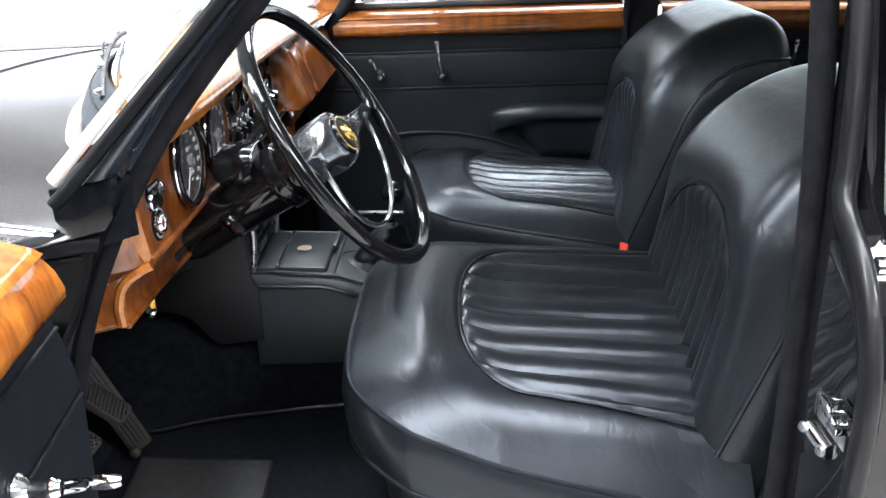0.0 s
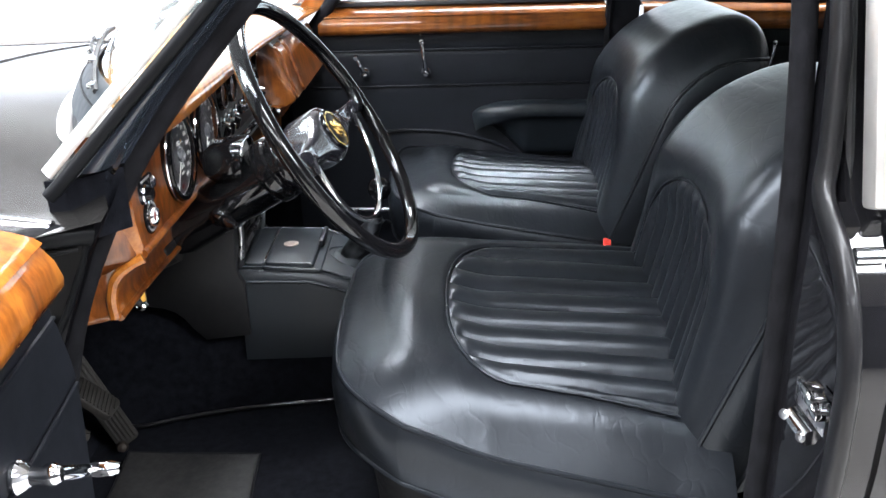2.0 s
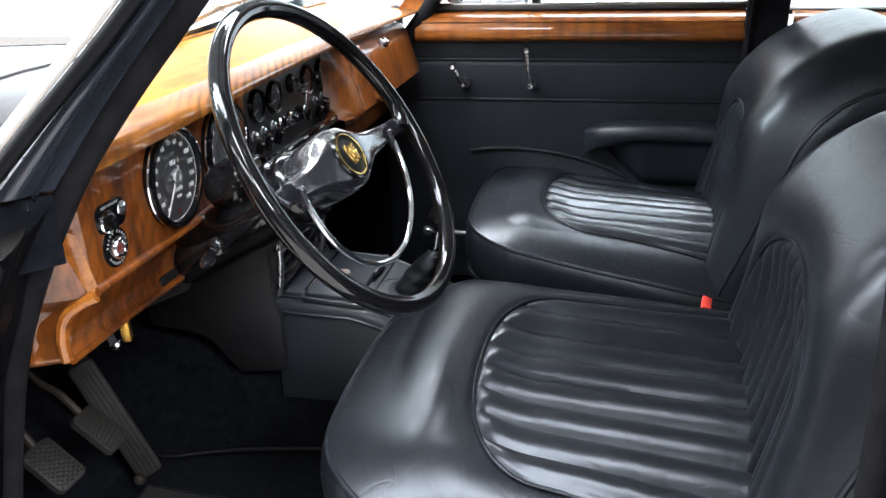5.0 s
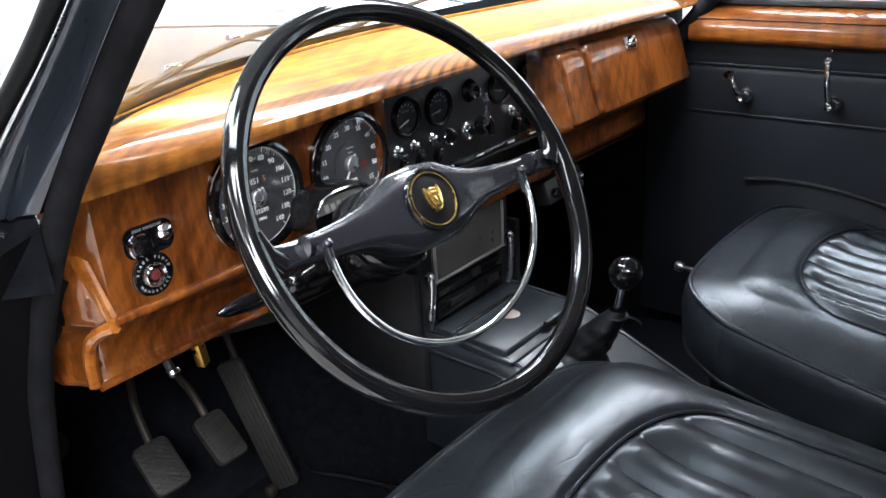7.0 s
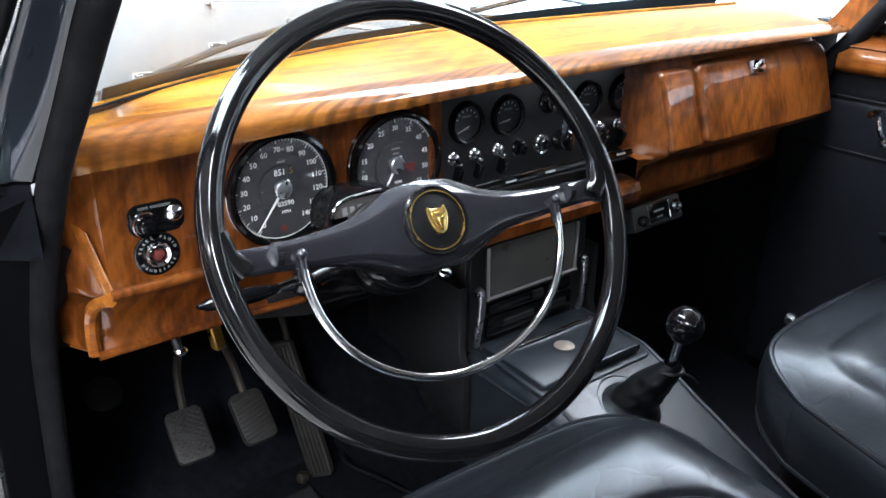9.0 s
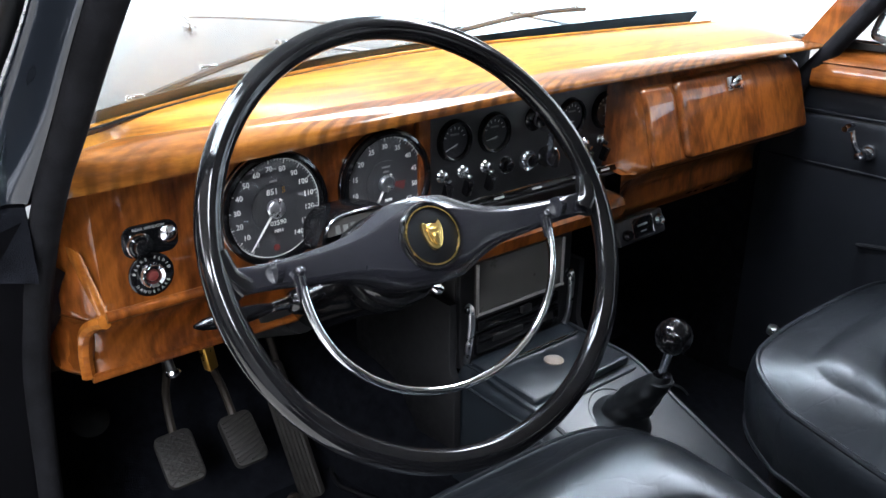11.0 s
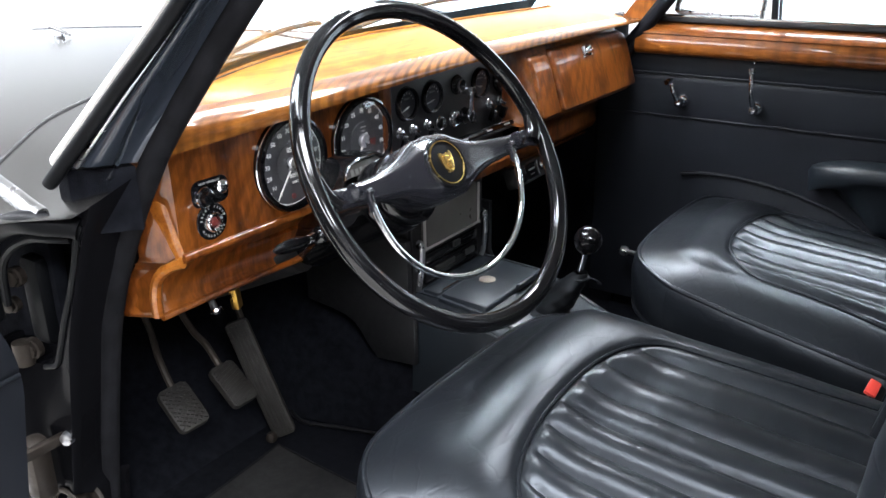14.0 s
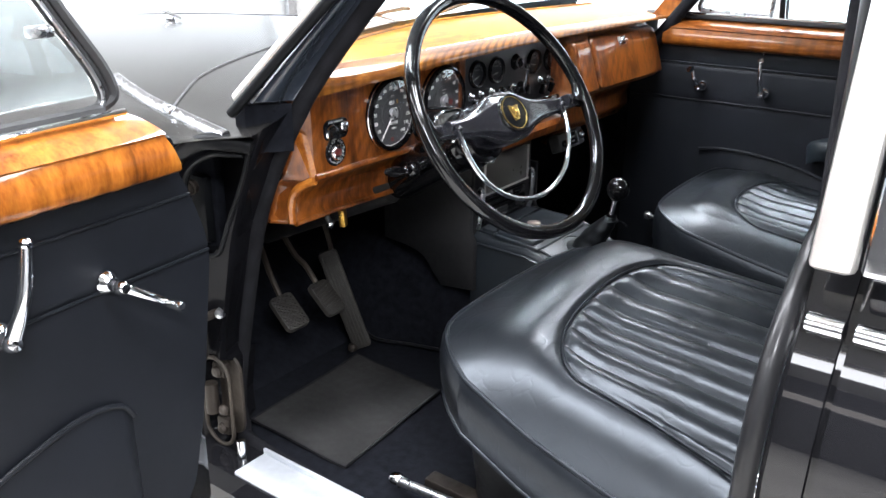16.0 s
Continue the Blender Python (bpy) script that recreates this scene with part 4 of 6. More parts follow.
def needle(y, z, x, r, a, tail=0.25):
    m = Matrix.Translation((x, y, z)) @ Matrix.Rotation(radians(a), 4, "X")
    return moved(([(0, -r * tail, -r * 0.03), (0, r * 0.86, -r * 0.008), (0, r * 0.86, r * 0.008), (0, -r * tail, r * 0.03), (0.001, -r * tail, -r * 0.03), (0.001, r * 0.86, -r * 0.008), (0.001, r * 0.86, r * 0.008), (0.001, -r * tail, r * 0.03)], [(0, 1, 2, 3), (4, 5, 6, 7), (0, 1, 5, 4), (1, 2, 6, 5), (2, 3, 7, 6), (3, 0, 4, 7)]), m)


for gy, na in ((-0.145, 200), (-0.077, 190), (0.07, 170), (0.142, 100)):
    g = part("gauge", ring_at(0.0265, 0.006, gy, 0.936, 0.005, 0.008), BAKELITE, panel, "small round black gauge")
    part("face", lathe([(0.0, 0.0015), (0.0225, 0.0015), (0.0225, 0.0)], (0.006, gy, 0.936), (1, 0, 0), 32), GLASSY_BLACK, g)
    part("scale", gauge_marks(gy, 0.936, 0.0082, 0.018, 20, 160, 7, 0.18, 0.07), INK, g, smooth=False)
    part("caption", join(box((0.0079, gy, 0.944), (0.0006, 0.014, 0.0025), 0), box((0.0079, gy, 0.928), (0.0006, 0.008, 0.002), 0)), DIM_INK, g, smooth=False)
    part("pointer", needle(gy, 0.93, 0.0084, 0.018, na), INK, g, smooth=False)
    gl = part("lens", lathe([(0.0, 0.0065), (0.022, 0.0055), (0.022, 0.0045), (0.0, 0.0055)], (0.006, gy, 0.936), (1, 0, 0), 24), DIAL_GLASS, g)
    gl.visible_shadow = False
for sy in (-0.165, -0.131, -0.092, 0.1, 0.137):
    sw = part("toggle_switch", lathe([(0.0085, 0.0), (0.0085, 0.002), (0.0065, 0.004), (0.0065, 0.007), (0.004, 0.0085), (0.0, 0.009)], (0.006, sy, 0.893), (1, 0, 0), 16), CHROME, panel, "chrome toggle switch with a black tab")
    part("tab", box((0.015, sy + 0.003, 0.873), (0.012, 0.009, 0.022), 0.002, pose(0, 0, 0, 0, 18)), BAKELITE, sw)
    part("stem", sweep([(0.01, sy, 0.893), (0.022, sy + 0.001, 0.889)], 0.003, 8), CHROME, sw)
btn = part("push_button", lathe([(0.011, 0), (0.0115, 0.004), (0.008, 0.006), (0.0075, 0.012), (0.005, 0.0135), (0, 0.0135)], (0.006, -0.055, 0.889), (1, 0, 0), 18), BAKELITE, panel)
part("rim", lathe([(0.0115, 0), (0.0125, 0.003), (0.0115, 0.005), (0.0105, 0.004)], (0.006, -0.055, 0.889), (1, 0, 0), 20), CHROME, btn)
lighter = part("cigar_lighter", lathe([(0.012, 0), (0.0145, 0.003), (0.0135, 0.007), (0.0105, 0.006), (0.0095, 0.013), (0.006, 0.014), (0, 0.013)], (0.006, -0.016, 0.889), (1, 0, 0), 22), CHROME, panel, "chrome cigar lighter")
part("knob", lathe([(0.006, 0.012), (0.0075, 0.014), (0.006, 0.018), (0, 0.0185)], (0.006, -0.016, 0.889), (1, 0, 0), 18), BAKELITE, lighter)
rotary = part("rotary_switch", lathe([(0.0135, 0), (0.0145, 0.004), (0.012, 0.009), (0.0115, 0.016), (0, 0.0165)], (0.006, 0.02, 0.887), (1, 0, 0.2), 20), BAKELITE, panel)
part("bright_rim", lathe([(0.0125, 0.016), (0.013, 0.018), (0.011, 0.0185), (0.0108, 0.0165)], (0.006, 0.02, 0.887), (1, 0, 0.2), 22), CHROME, rotary)
part("grip", box((0.027, 0.02, 0.886), (0.01, 0.006, 0.02), 0.002), BAKELITE, rotary)
ign = part("ignition_lock", lathe([(0.016, 0), (0.017, 0.003), (0.013, 0.008), (0.0095, 0.009), (0.009, 0.014), (0, 0.0145)], (0.006, -0.004, 0.944), (1, 0, 0), 20), BAKELITE, panel)
part("collar", lathe([(0.0095, 0.008), (0.0105, 0.01), (0.0095, 0.0145), (0.0085, 0.013)], (0.006, -0.004, 0.944), (1, 0, 0), 20), CHROME, ign)
part("key", join(box((0.028, -0.002, 0.936), (0.02, 0.002, 0.013), 0.001), box((0.031, 0.006, 0.912), (0.003, 0.011, 0.04), 0.001, pose(0, 0, 0, 12, 10))), CHROME, ign, "ignition key with a second key on its ring")
tray = part("label_strip", box((0.03, -0.0, 0.8555), (0.006, 0.33, 0.011), 0.0015, pose(0, 0, 0, 0, -25)), BAKELITE, panel, "black switch label strip with a bright edge")
part("edge", sweep([(0.034, -0.15, 0.862), (0.034, 0.16, 0.862)], 0.0016, 6), CHROME, tray)
for cy in (-0.09, -0.02, 0.06, 0.12):
    part("caption", box((0.0345, cy, 0.8565), (0.0006, 0.018, 0.003), 0, pose(0, 0, 0, 0, -25)), DIM_INK, tray, smooth=False)
part("shelf", box((0.012, -0.006, 0.848), (0.045, 0.34, 0.004), 0.001), CRACKLE, panel)
part("recess", box((-0.015, -0.006, 0.825), (0.03, 0.34, 0.04), 0.001), SATIN, panel)


def dial(name, label, y, z, r, numbers, a0, a1, subdivisions, size, hand, angle, extra):
    d = thing(name, (0.0, y, z), label, "gauge", "main dials")
    d.location.x = -0.011
    part("bezel", lathe([(r + 0.002, -0.004), (r + 0.003, 0.006), (r + 0.0015, 0.0115), (r - 0.002, 0.013), (r - 0.005, 0.0115), (r - 0.006, 0.003), (r - 0.006, 0.0)], (0.002, y, z), (1, 0, 0), 72), BAKELITE, d, "gloss black bezel")
    part("bezel_line", lathe([(r + 0.0032, 0.004), (r + 0.004, 0.0055), (r + 0.0032, 0.007)], (0.002, y, z), (1, 0, 0), 72), CHROME, d)
    part("face", lathe([(0.0, 0.003), (r - 0.005, 0.003), (r - 0.005, 0.0)], (0.002, y, z), (1, 0, 0), 64), GLASSY_BLACK, d)
    part("ticks", join(gauge_marks(y, z, 0.0056, r * 0.9, a0, a1, subdivisions, 0.05, 0.008), gauge_marks(y, z, 0.0056, r * 0.9, a0, a1, len(numbers), 0.09, 0.02)), INK, d, smooth=False)
    part("scale_ring", lathe([(r * 0.905, 0.0035), (r * 0.905, 0.0038), (r * 0.895, 0.0038), (r * 0.895, 0.0035)], (0.002, y, z), (1, 0, 0), 72), INK, d)
    for k, n in enumerate(numbers):
        a = radians(a0 + (a1 - a0) * k / (len(numbers) - 1))
        if n:
            part("numeral", lettering(n, size, (0.0056, y + math.cos(a) * r * 0.71, z + math.sin(a) * r * 0.71), (1, 0, 0)), INK, d, smooth=False)
    part("boss_disc", lathe([(r * 0.44, 0.003), (r * 0.44, 0.0042), (r * 0.4, 0.0046), (0, 0.0046)], (0.002, y, z), (1, 0, 0), 40), GLASSY_BLACK, d)
    part("pointer", needle(y, z, 0.0085, r, angle, 0.2), INK, d, smooth=False)
    part("boss", lathe([(0.0105, 0.004), (0.0105, 0.009), (0.009, 0.0105), (0.004, 0.0108), (0.0035, 0.0095), (0, 0.0095)], (0.002, y, z), (1, 0, 0), 24), STEEL, d, "bright needle boss")
    for nm, sh, mt in extra:
        part(nm, sh, mt, d, smooth=False)
    gl = part("lens", lathe([(0.0, 0.0185), (r * 0.25, 0.0181), (r * 0.5, 0.0169), (r * 0.75, 0.0148), (r - 0.004, 0.0118), (r - 0.004, 0.0108), (r * 0.75, 0.0138), (r * 0.5, 0.0159), (r * 0.25, 0.0171), (0.0, 0.0175)], (0.002, y, z), (1, 0, 0), 48), DIAL_GLASS, d)
    gl.visible_shadow = False
    return d


SPY, SPZ, TAY, TAZ, DR = -0.399, 0.9, -0.249, 0.9, 0.0625
extra_s = [("odometer", lettering("851", 0.0095, (0.0072, SPY - 0.002, SPZ + 0.019), (1, 0, 0)), INK), ("odometer_tenth", lettering("5", 0.0095, (0.0072, SPY + 0.012, SPZ + 0.019), (1, 0, 0)), BRASS),
           ("trip", lettering("03590", 0.008, (0.0072, SPY + 0.003, SPZ - 0.017), (1, 0, 0)), INK), ("unit", lettering("MPH", 0.0055, (0.0072, SPY + 0.003, SPZ - 0.0265), (1, 0, 0)), INK),
           ("warning_lamp", lathe([(0.004, 0.003), (0.004, 0.0042), (0, 0.0045)], (0.002, SPY, SPZ - 0.046), (1, 0, 0), 14), RED_INK),
           ("caption", join(box((0.0056, SPY, SPZ + 0.044), (0.0005, 0.011, 0.002), 0), box((0.0072, SPY, SPZ + 0.031), (0.0005, 0.009, 0.002), 0)), DIM_INK)]
dial("speedometer", "large round black speedometer with white numerals in the walnut fascia", SPY, SPZ, DR, ["0", "10", "20", "30", "40", "50", "60", "70", "80", "90", "100", "110", "120", "130", "140"], 238, -50, 71, 0.0086, None, 233, extra_s)
extra_t = [("unit", lettering("RPM", 0.0055, (0.0072, TAY + 0.003, TAZ - 0.022), (1, 0, 0)), INK), ("caption", join(box((0.0072, TAY, TAZ + 0.02), (0.0005, 0.012, 0.002), 0), box((0.0072, TAY, TAZ + 0.014), (0.0005, 0.008, 0.002), 0)), DIM_INK),
           ("red_sector", grid(lambda u, v: (0.0071, TAY + math.cos(radians(-2 - 24 * v)) * DR * (0.22 + 0.24 * u), TAZ + math.sin(radians(-2 - 24 * v)) * DR * (0.22 + 0.24 * u)), 3, 8), RED_INK)]
dial("tachometer", "large round black tachometer with white numerals in the walnut fascia", TAY, TAZ, DR, ["0", "5", "10", "15", "20", "25", "30", "35", "40", "45", "50", "55", "60"], 242, -62, 61, 0.0086, None, 238, extra_t)

# warning lamps on the left of the fascia
wl = thing("rear_window_switch", (0.004, -0.54, 0.892), "small black plate with a pull switch and a clear lamp", "switch")
wl.location.x -= 0.014
part("plate", slab(rounded(0.058, 0.034, 0.012, 4, -0.537, 0.896), lambda u, v, h: (0.005 + h, u, v), 0.006, 0.001), BAKELITE, wl)
part("knob", lathe([(0.0125, 0), (0.0125, 0.003), (0.0095, 0.005), (0.008, 0.012), (0.0045, 0.0135), (0, 0.0135)], (0.005, -0.549, 0.892), (1, 0, 0), 20), BAKELITE, wl)
part("knob_rim", lathe([(0.0125, 0.0), (0.0135, 0.003), (0.0125, 0.005), (0.011, 0.004)], (0.005, -0.549, 0.892), (1, 0, 0), 22), CHROME, wl)
part("lamp", lathe([(0.008, 0), (0.009, 0.003), (0.006, 0.006), (0, 0.007)], (0.005, -0.519, 0.899), (1, 0, 0), 18), CHROME, wl)
part("lettering", lettering("REAR WINDOW", 0.0045, (0.0054, -0.538, 0.9085), (1, 0, 0)), DIM_INK, wl, smooth=False)
bl = thing("handbrake_warning_lamp", (0.004, -0.542, 0.86), "round black warning lamp with a red jewel in chrome", "warning lamp")
bl.location.x -= 0.012
part("plate", lathe([(0.0235, 0), (0.0235, 0.003), (0.022, 0.004), (0, 0.004)], (0.002, -0.541, 0.859), (1, 0, 0), 36), BAKELITE, bl)
part("rim", lathe([(0.0135, 0.004), (0.0135, 0.008), (0.0115, 0.0105), (0.0085, 0.009), (0.0075, 0.006)], (0.002, -0.541, 0.859), (1, 0, 0), 14), CHROME, bl)
part("jewel", lathe([(0.0068, 0.005), (0.005, 0.0085), (0, 0.0095)], (0.002, -0.541, 0.859), (1, 0, 0), 14), RED_INK, bl)
for wd, sgn in (("BRAKE FLUID", 1), ("HANDBRAKE", -1)):
    for k, ch in enumerate(wd):
        a = radians(90 + (len(wd) - 1) * 7.5 - 15 * k) if sgn > 0 else radians(270 - (len(wd) - 1) * 7.5 + 15 * k)
        up = (0, math.cos(a) * sgn, math.sin(a) * sgn)
        if ch != " ":
            part("letter", lettering(ch, 0.0044, (0.0064, -0.541 + 0.0185 * math.cos(a), 0.859 + 0.0185 * math.sin(a)), (1, 0, 0), up), DIM_INK, bl, smooth=False)

# ---- steering wheel ----
WC = Vector((0.2126, -0.3538, 0.925))
_a, _b = radians(32.0), radians(-5.8)
WN = Vector((math.cos(_a) * math.cos(_b), math.cos(_a) * math.sin(_b), math.sin(_a)))
WU = Vector((0, 0, 1)).cross(WN).normalized()
WW = WN.cross(WU)


def wheel_at(u, w, n):
    return WC + WU * u + WW * w + WN * n


wheel = thing("steering_wheel", tuple(WC), "thin-rimmed gloss black steering wheel with a chrome half horn ring", "steering wheel")


def rim_ring(u, v):
    a, b = 2 * math.pi * u, 2 * math.pi * v
    r = 0.0118
    for at in (62, 118):
        r -= 0.0006 * math.exp(-((math.degrees(b) - at) / 9) ** 2)
    return wheel_at((0.2066 + r * math.cos(b)) * math.cos(a), (0.2066 + r * math.cos(b)) * math.sin(a) - 0.0012, r * math.sin(b))


part("rim", grid(rim_ring, 161, 48, True), BAKELITE, wheel)


def hub_at(u, w, n):
    k = max(0.0, 1 - (abs(u) / 0.2) ** 3)
    return wheel_at(u - 0.003 * k, w - 0.004 * k, n - 0.012 * k)


def hub_half(u):
    a = abs(u)
    return float(np.interp(a, [0, 0.03, 0.045, 0.06, 0.08, 0.1, 0.13, 0.16, 0.19, 0.2], [0.0435, 0.041, 0.034, 0.0265, 0.02, 0.0165, 0.0135, 0.0115, 0.0115, 0.0145]))


def hub_ring(u):
    h = hub_half(u)
    a = abs(u)
    top = float(np.interp(a, [0, 0.05, 0.1, 0.16, 0.2], [0.016, 0.013, 0.006, 0.003, 0.0]))
    back = float(np.interp(a, [0, 0.05, 0.1, 0.16, 0.2], [-0.055, -0.05, -0.018, -0.01, -0.008]))
    out = []
    for w, n in ((1.0, -0.75), (1.0, -0.25), (0.985, 0.1), (0.95, 0.25), (0.62, 0.93), (0.5, 1.0), (0.2, 1.03), (-0.2, 1.03), (-0.55, 1.0), (-0.72, 0.93), (-0.95, 0.3), (-1.0, 0.05), (-1.0, -0.35), (-0.95, -0.8), (-0.7, -1.0), (0.7, -1.0), (0.93, -0.9)):
        out.append(hub_at(u, w * h - 0.004 * (a / 0.2), n * (top if n > 0 else -back)))
    return out


us = [0.2 * math.copysign(abs(t) ** 0.9, t) for t in np.linspace(-1, 1, 61)]
part("spokes", loft([hub_ring(float(u)) for u in us]), HUB_PLASTIC, wheel, "satin black hub and two broad spokes")
for s in (-1, 1):
    part("spoke_root", sweep([wheel_at(s * 0.186, -0.012, -0.004), wheel_at(s * 0.197, 0.0, -0.002), wheel_at(s * 0.202, 0.022, 0)], lambda t: 0.0125 - 0.002 * t, 10), BAKELITE, wheel)
    part("spoke_band", sweep([wheel_at(s * 0.152, -0.003, -0.003), wheel_at(s * 0.158, -0.003, -0.003)], 0.0135, 16, flat=0.75), HUB_PLASTIC, wheel)
badge = part("badge", lathe([(0.0325, -0.004), (0.0335, 0.004), (0.0318, 0.0068), (0.0295, 0.006)], hub_at(0, 0, 0.012), WN, 48), BAKELITE, wheel, "round black badge with a gilt line and a gilt device")
part("disc", lathe([(0.03, 0.0), (0.03, 0.0045), (0.0285, 0.0055), (0, 0.006)], hub_at(0, 0, 0.012), WN, 48), SEAL_BLACK, badge)
part("gilt_line", lathe([(0.0283, 0.005), (0.0283, 0.0068), (0.0268, 0.007), (0.0268, 0.005)], hub_at(0, 0, 0.0122), WN, 56), GOLD, badge)
shield = [(-0.0105, 0.011), (-0.0085, 0.0135), (-0.005, 0.0105), (0, 0.0115), (0.005, 0.0105), (0.0085, 0.0135), (0.0105, 0.011), (0.0105, 0.002), (0.0085, -0.006), (0.005, -0.012), (0, -0.0145), (-0.005, -0.012), (-0.0085, -0.006), (-0.0105, 0.002)]
part("device", join(slab(shield, lambda u, v, h: hub_at(u, v, 0.0215 + h), 0.004, 0.002),
                    slab([(p[0] * 0.62, p[1] * 0.62) for p in shield], lambda u, v, h: hub_at(u, v, 0.0238 + h), 0.003, 0.0015),
                    slab([(p[0] * 0.3, p[1] * 0.45 - 0.004) for p in shield], lambda u, v, h: hub_at(u, v, 0.0258 + h), 0.003, 0.0012)), GOLD, badge, "plain gilt shield-shaped device")
ring_pts = []
for k in range(49):
    t = math.pi * k / 48
    ring_pts.append(wheel_at(0.136 * math.cos(t), -0.02 - 0.1245 * math.sin(t) ** 0.92, -0.003 - 0.016 * math.sin(t)))
part("horn_ring", sweep(ring_pts, 0.0042, 10), CHROME, wheel, "chrome half horn ring")
for s in (-1, 1):
    part("horn_mount", sweep([wheel_at(s * 0.136, -0.008, -0.002), wheel_at(s * 0.136, -0.03, -0.006)], 0.0055, 10), HUB_PLASTIC, wheel)
    part("mount_cap", lathe([(0.0045, 0), (0.0045, 0.005), (0.003, 0.0065), (0, 0.007)], wheel_at(s * 0.136, -0.008, -0.001), WN, 12), HUB_PLASTIC, wheel)

column = thing("steering_column", tuple(wheel_at(0, 0, -0.2)), "gloss black ribbed steering column shroud", "steering column")
prof = [(0.02, 0.0), (0.028, 0.0), (0.03, -0.004), (0.036, -0.006), (0.047, -0.012), (0.05, -0.018), (0.05, -0.03), (0.0475, -0.033), (0.0475, -0.037), (0.051, -0.04), (0.052, -0.05), (0.052, -0.058), (0.049, -0.062), (0.046, -0.064), (0.045, -0.11), (0.042, -0.13), (0.04, -0.24), (0.02, -0.3)]
part("shroud", lathe(prof, wheel_at(0, -0.006, -0.062), WN, 44), BAKELITE, column)
part("inner_column", lathe([(0.021, 0.0), (0.021, -0.04)], wheel_at(0, -0.006, -0.03), WN, 24), SATIN, column)
plate = thing("column_name_plate", (0.065, -0.345, 0.88), "black binnacle on the column with a pale plate behind its hood", "name plate")
part("hood", loft([[(x, -0.345 + w * math.copysign(abs(math.cos(t)) ** 0.6, math.cos(t)), z + h * max(-0.9, math.copysign(abs(math.sin(t)) ** 0.8, math.sin(t)))) for t in np.linspace(0, 2 * math.pi, 33)[:-1]] for x, w, h, z in ((0.02, 0.03, 0.02, 0.876), (0.035, 0.043, 0.03, 0.878), (0.07, 0.047, 0.031, 0.881), (0.079, 0.046, 0.029, 0.882), (0.08, 0.0425, 0.0255, 0.882), (0.07, 0.041, 0.023, 0.882))]), BAKELITE, plate, "gloss black hooded binnacle")
part("plate", box((0.073, -0.345, 0.8935), (0.003, 0.074, 0.017), 0.001, pose(0, 0, 0, 0, -14)), SCREEN_BLACK, plate, "brown-grey plate with pale letter blocks")
part("hood_edge", sweep([(0.081, -0.345 + 0.044 * math.copysign(abs(math.cos(t)) ** 0.6, math.cos(t)), 0.882 + 0.0272 * math.sin(t) ** 0.8) for t in np.linspace(0.12, math.pi - 0.12, 24)], 0.0013, 6), CHROME, plate)
part("letter_blocks", join(*[box((0.0752, -0.369 + 0.0095 * k, 0.891), (0.001, 0.0062, 0.009 if k in (0, 2, 5) else 0.0075), 0.0003, pose(0, 0, 0, 0, -14)) for k in range(6)]), DIM_INK, plate)
stalk = thing("indicator_stalk", (0.048, -0.41, 0.809), "black tapered indicator stalk with a chrome collar", "stalk")
part("tip", sweep(smooth_line([(0.056, -0.44, 0.816), (0.078, -0.49, 0.829), (0.102, -0.546, 0.844)], 5), lambda t: 0.0045 + 0.0045 * math.sin(math.pi * min(1, t * 1.0)) if t < 0.97 else 0.002, 12), BAKELITE, stalk)
part("collar", sweep(smooth_line([(0.033, -0.391, 0.803), (0.045, -0.416, 0.81), (0.058, -0.444, 0.817)], 4), lambda t: 0.0105 - 0.005 * t, 12), CHROME, stalk)
part("pivot", lathe([(0.012, -0.02), (0.015, -0.005), (0.014, 0.006), (0.008, 0.012), (0, 0.013)], (0.046, -0.405, 0.808), (0.4, -0.6, 0.3), 18), BAKELITE, stalk)
part("link", sweep([(0.046, -0.405, 0.808), (0.055, -0.375, 0.82)], 0.01, 10), BAKELITE, stalk)
lever = thing("column_lever", (0.1, -0.28, 0.82), "small chrome lever on the steering column", "lever")
part("arm", sweep([(0.09, -0.31, 0.835), (0.115, -0.275, 0.815)], 0.004, 8), STEEL, lever)
part("knob", lathe([(0.0, -0.007), (0.005, -0.006), (0.0075, 0), (0.005, 0.006), (0, 0.007)], (0.12, -0.27, 0.811), (0.6, 0.7, -0.4), 14), CHROME, lever)
brass = thing("brass_tag", (-0.07, -0.466, 0.705), "small tarnished brass bracket under the fascia", "bracket")
part("tag", box((-0.068, -0.466, 0.712), (0.012, 0.014, 0.034), 0.002, pose(0, 0, 0, 10, 0, 20)), BRASS, brass)
hook = thing("chrome_catch", (-0.05, -0.515, 0.72), "small chrome bonnet catch under the fascia", "catch")
part("stem", sweep([(-0.06, -0.52, 0.745), (-0.05, -0.517, 0.715)], 0.005, 8), SATIN, hook)
part("cap", lathe([(0.008, 0), (0.009, 0.004), (0.005, 0.008), (0, 0.0085)], (-0.05, -0.517, 0.72), (0.4, 0, -1), 12), CHROME, hook)
under = thing("under_dash_tray", (-0.08, -0.28, 0.75), "black panel below the fascia", "panel")
part("panel", box((-0.09, -0.26, 0.75), (0.1, 0.3, 0.02), 0.006), SATIN, under)
part("shaft", sweep([(-0.05, -0.35, 0.74), (-0.4, -0.36, 0.58)], 0.025, 14), SATIN, under)

# ---- seats ----


def span(V, S, line):
    """Distance of points from a line of (v, s) points."""
    best = np.full(V.shape, 9.0)
    for (ax, ay), (bx, by) in zip(line, line[1:]):
        dx, dy = bx - ax, by - ay
        t = np.clip(((V - ax) * dx + (S - ay) * dy) / max(dx * dx + dy * dy, 1e-12), 0, 1)
        best = np.minimum(best, np.hypot(V - ax - t * dx, S - ay - t * dy))
    return best


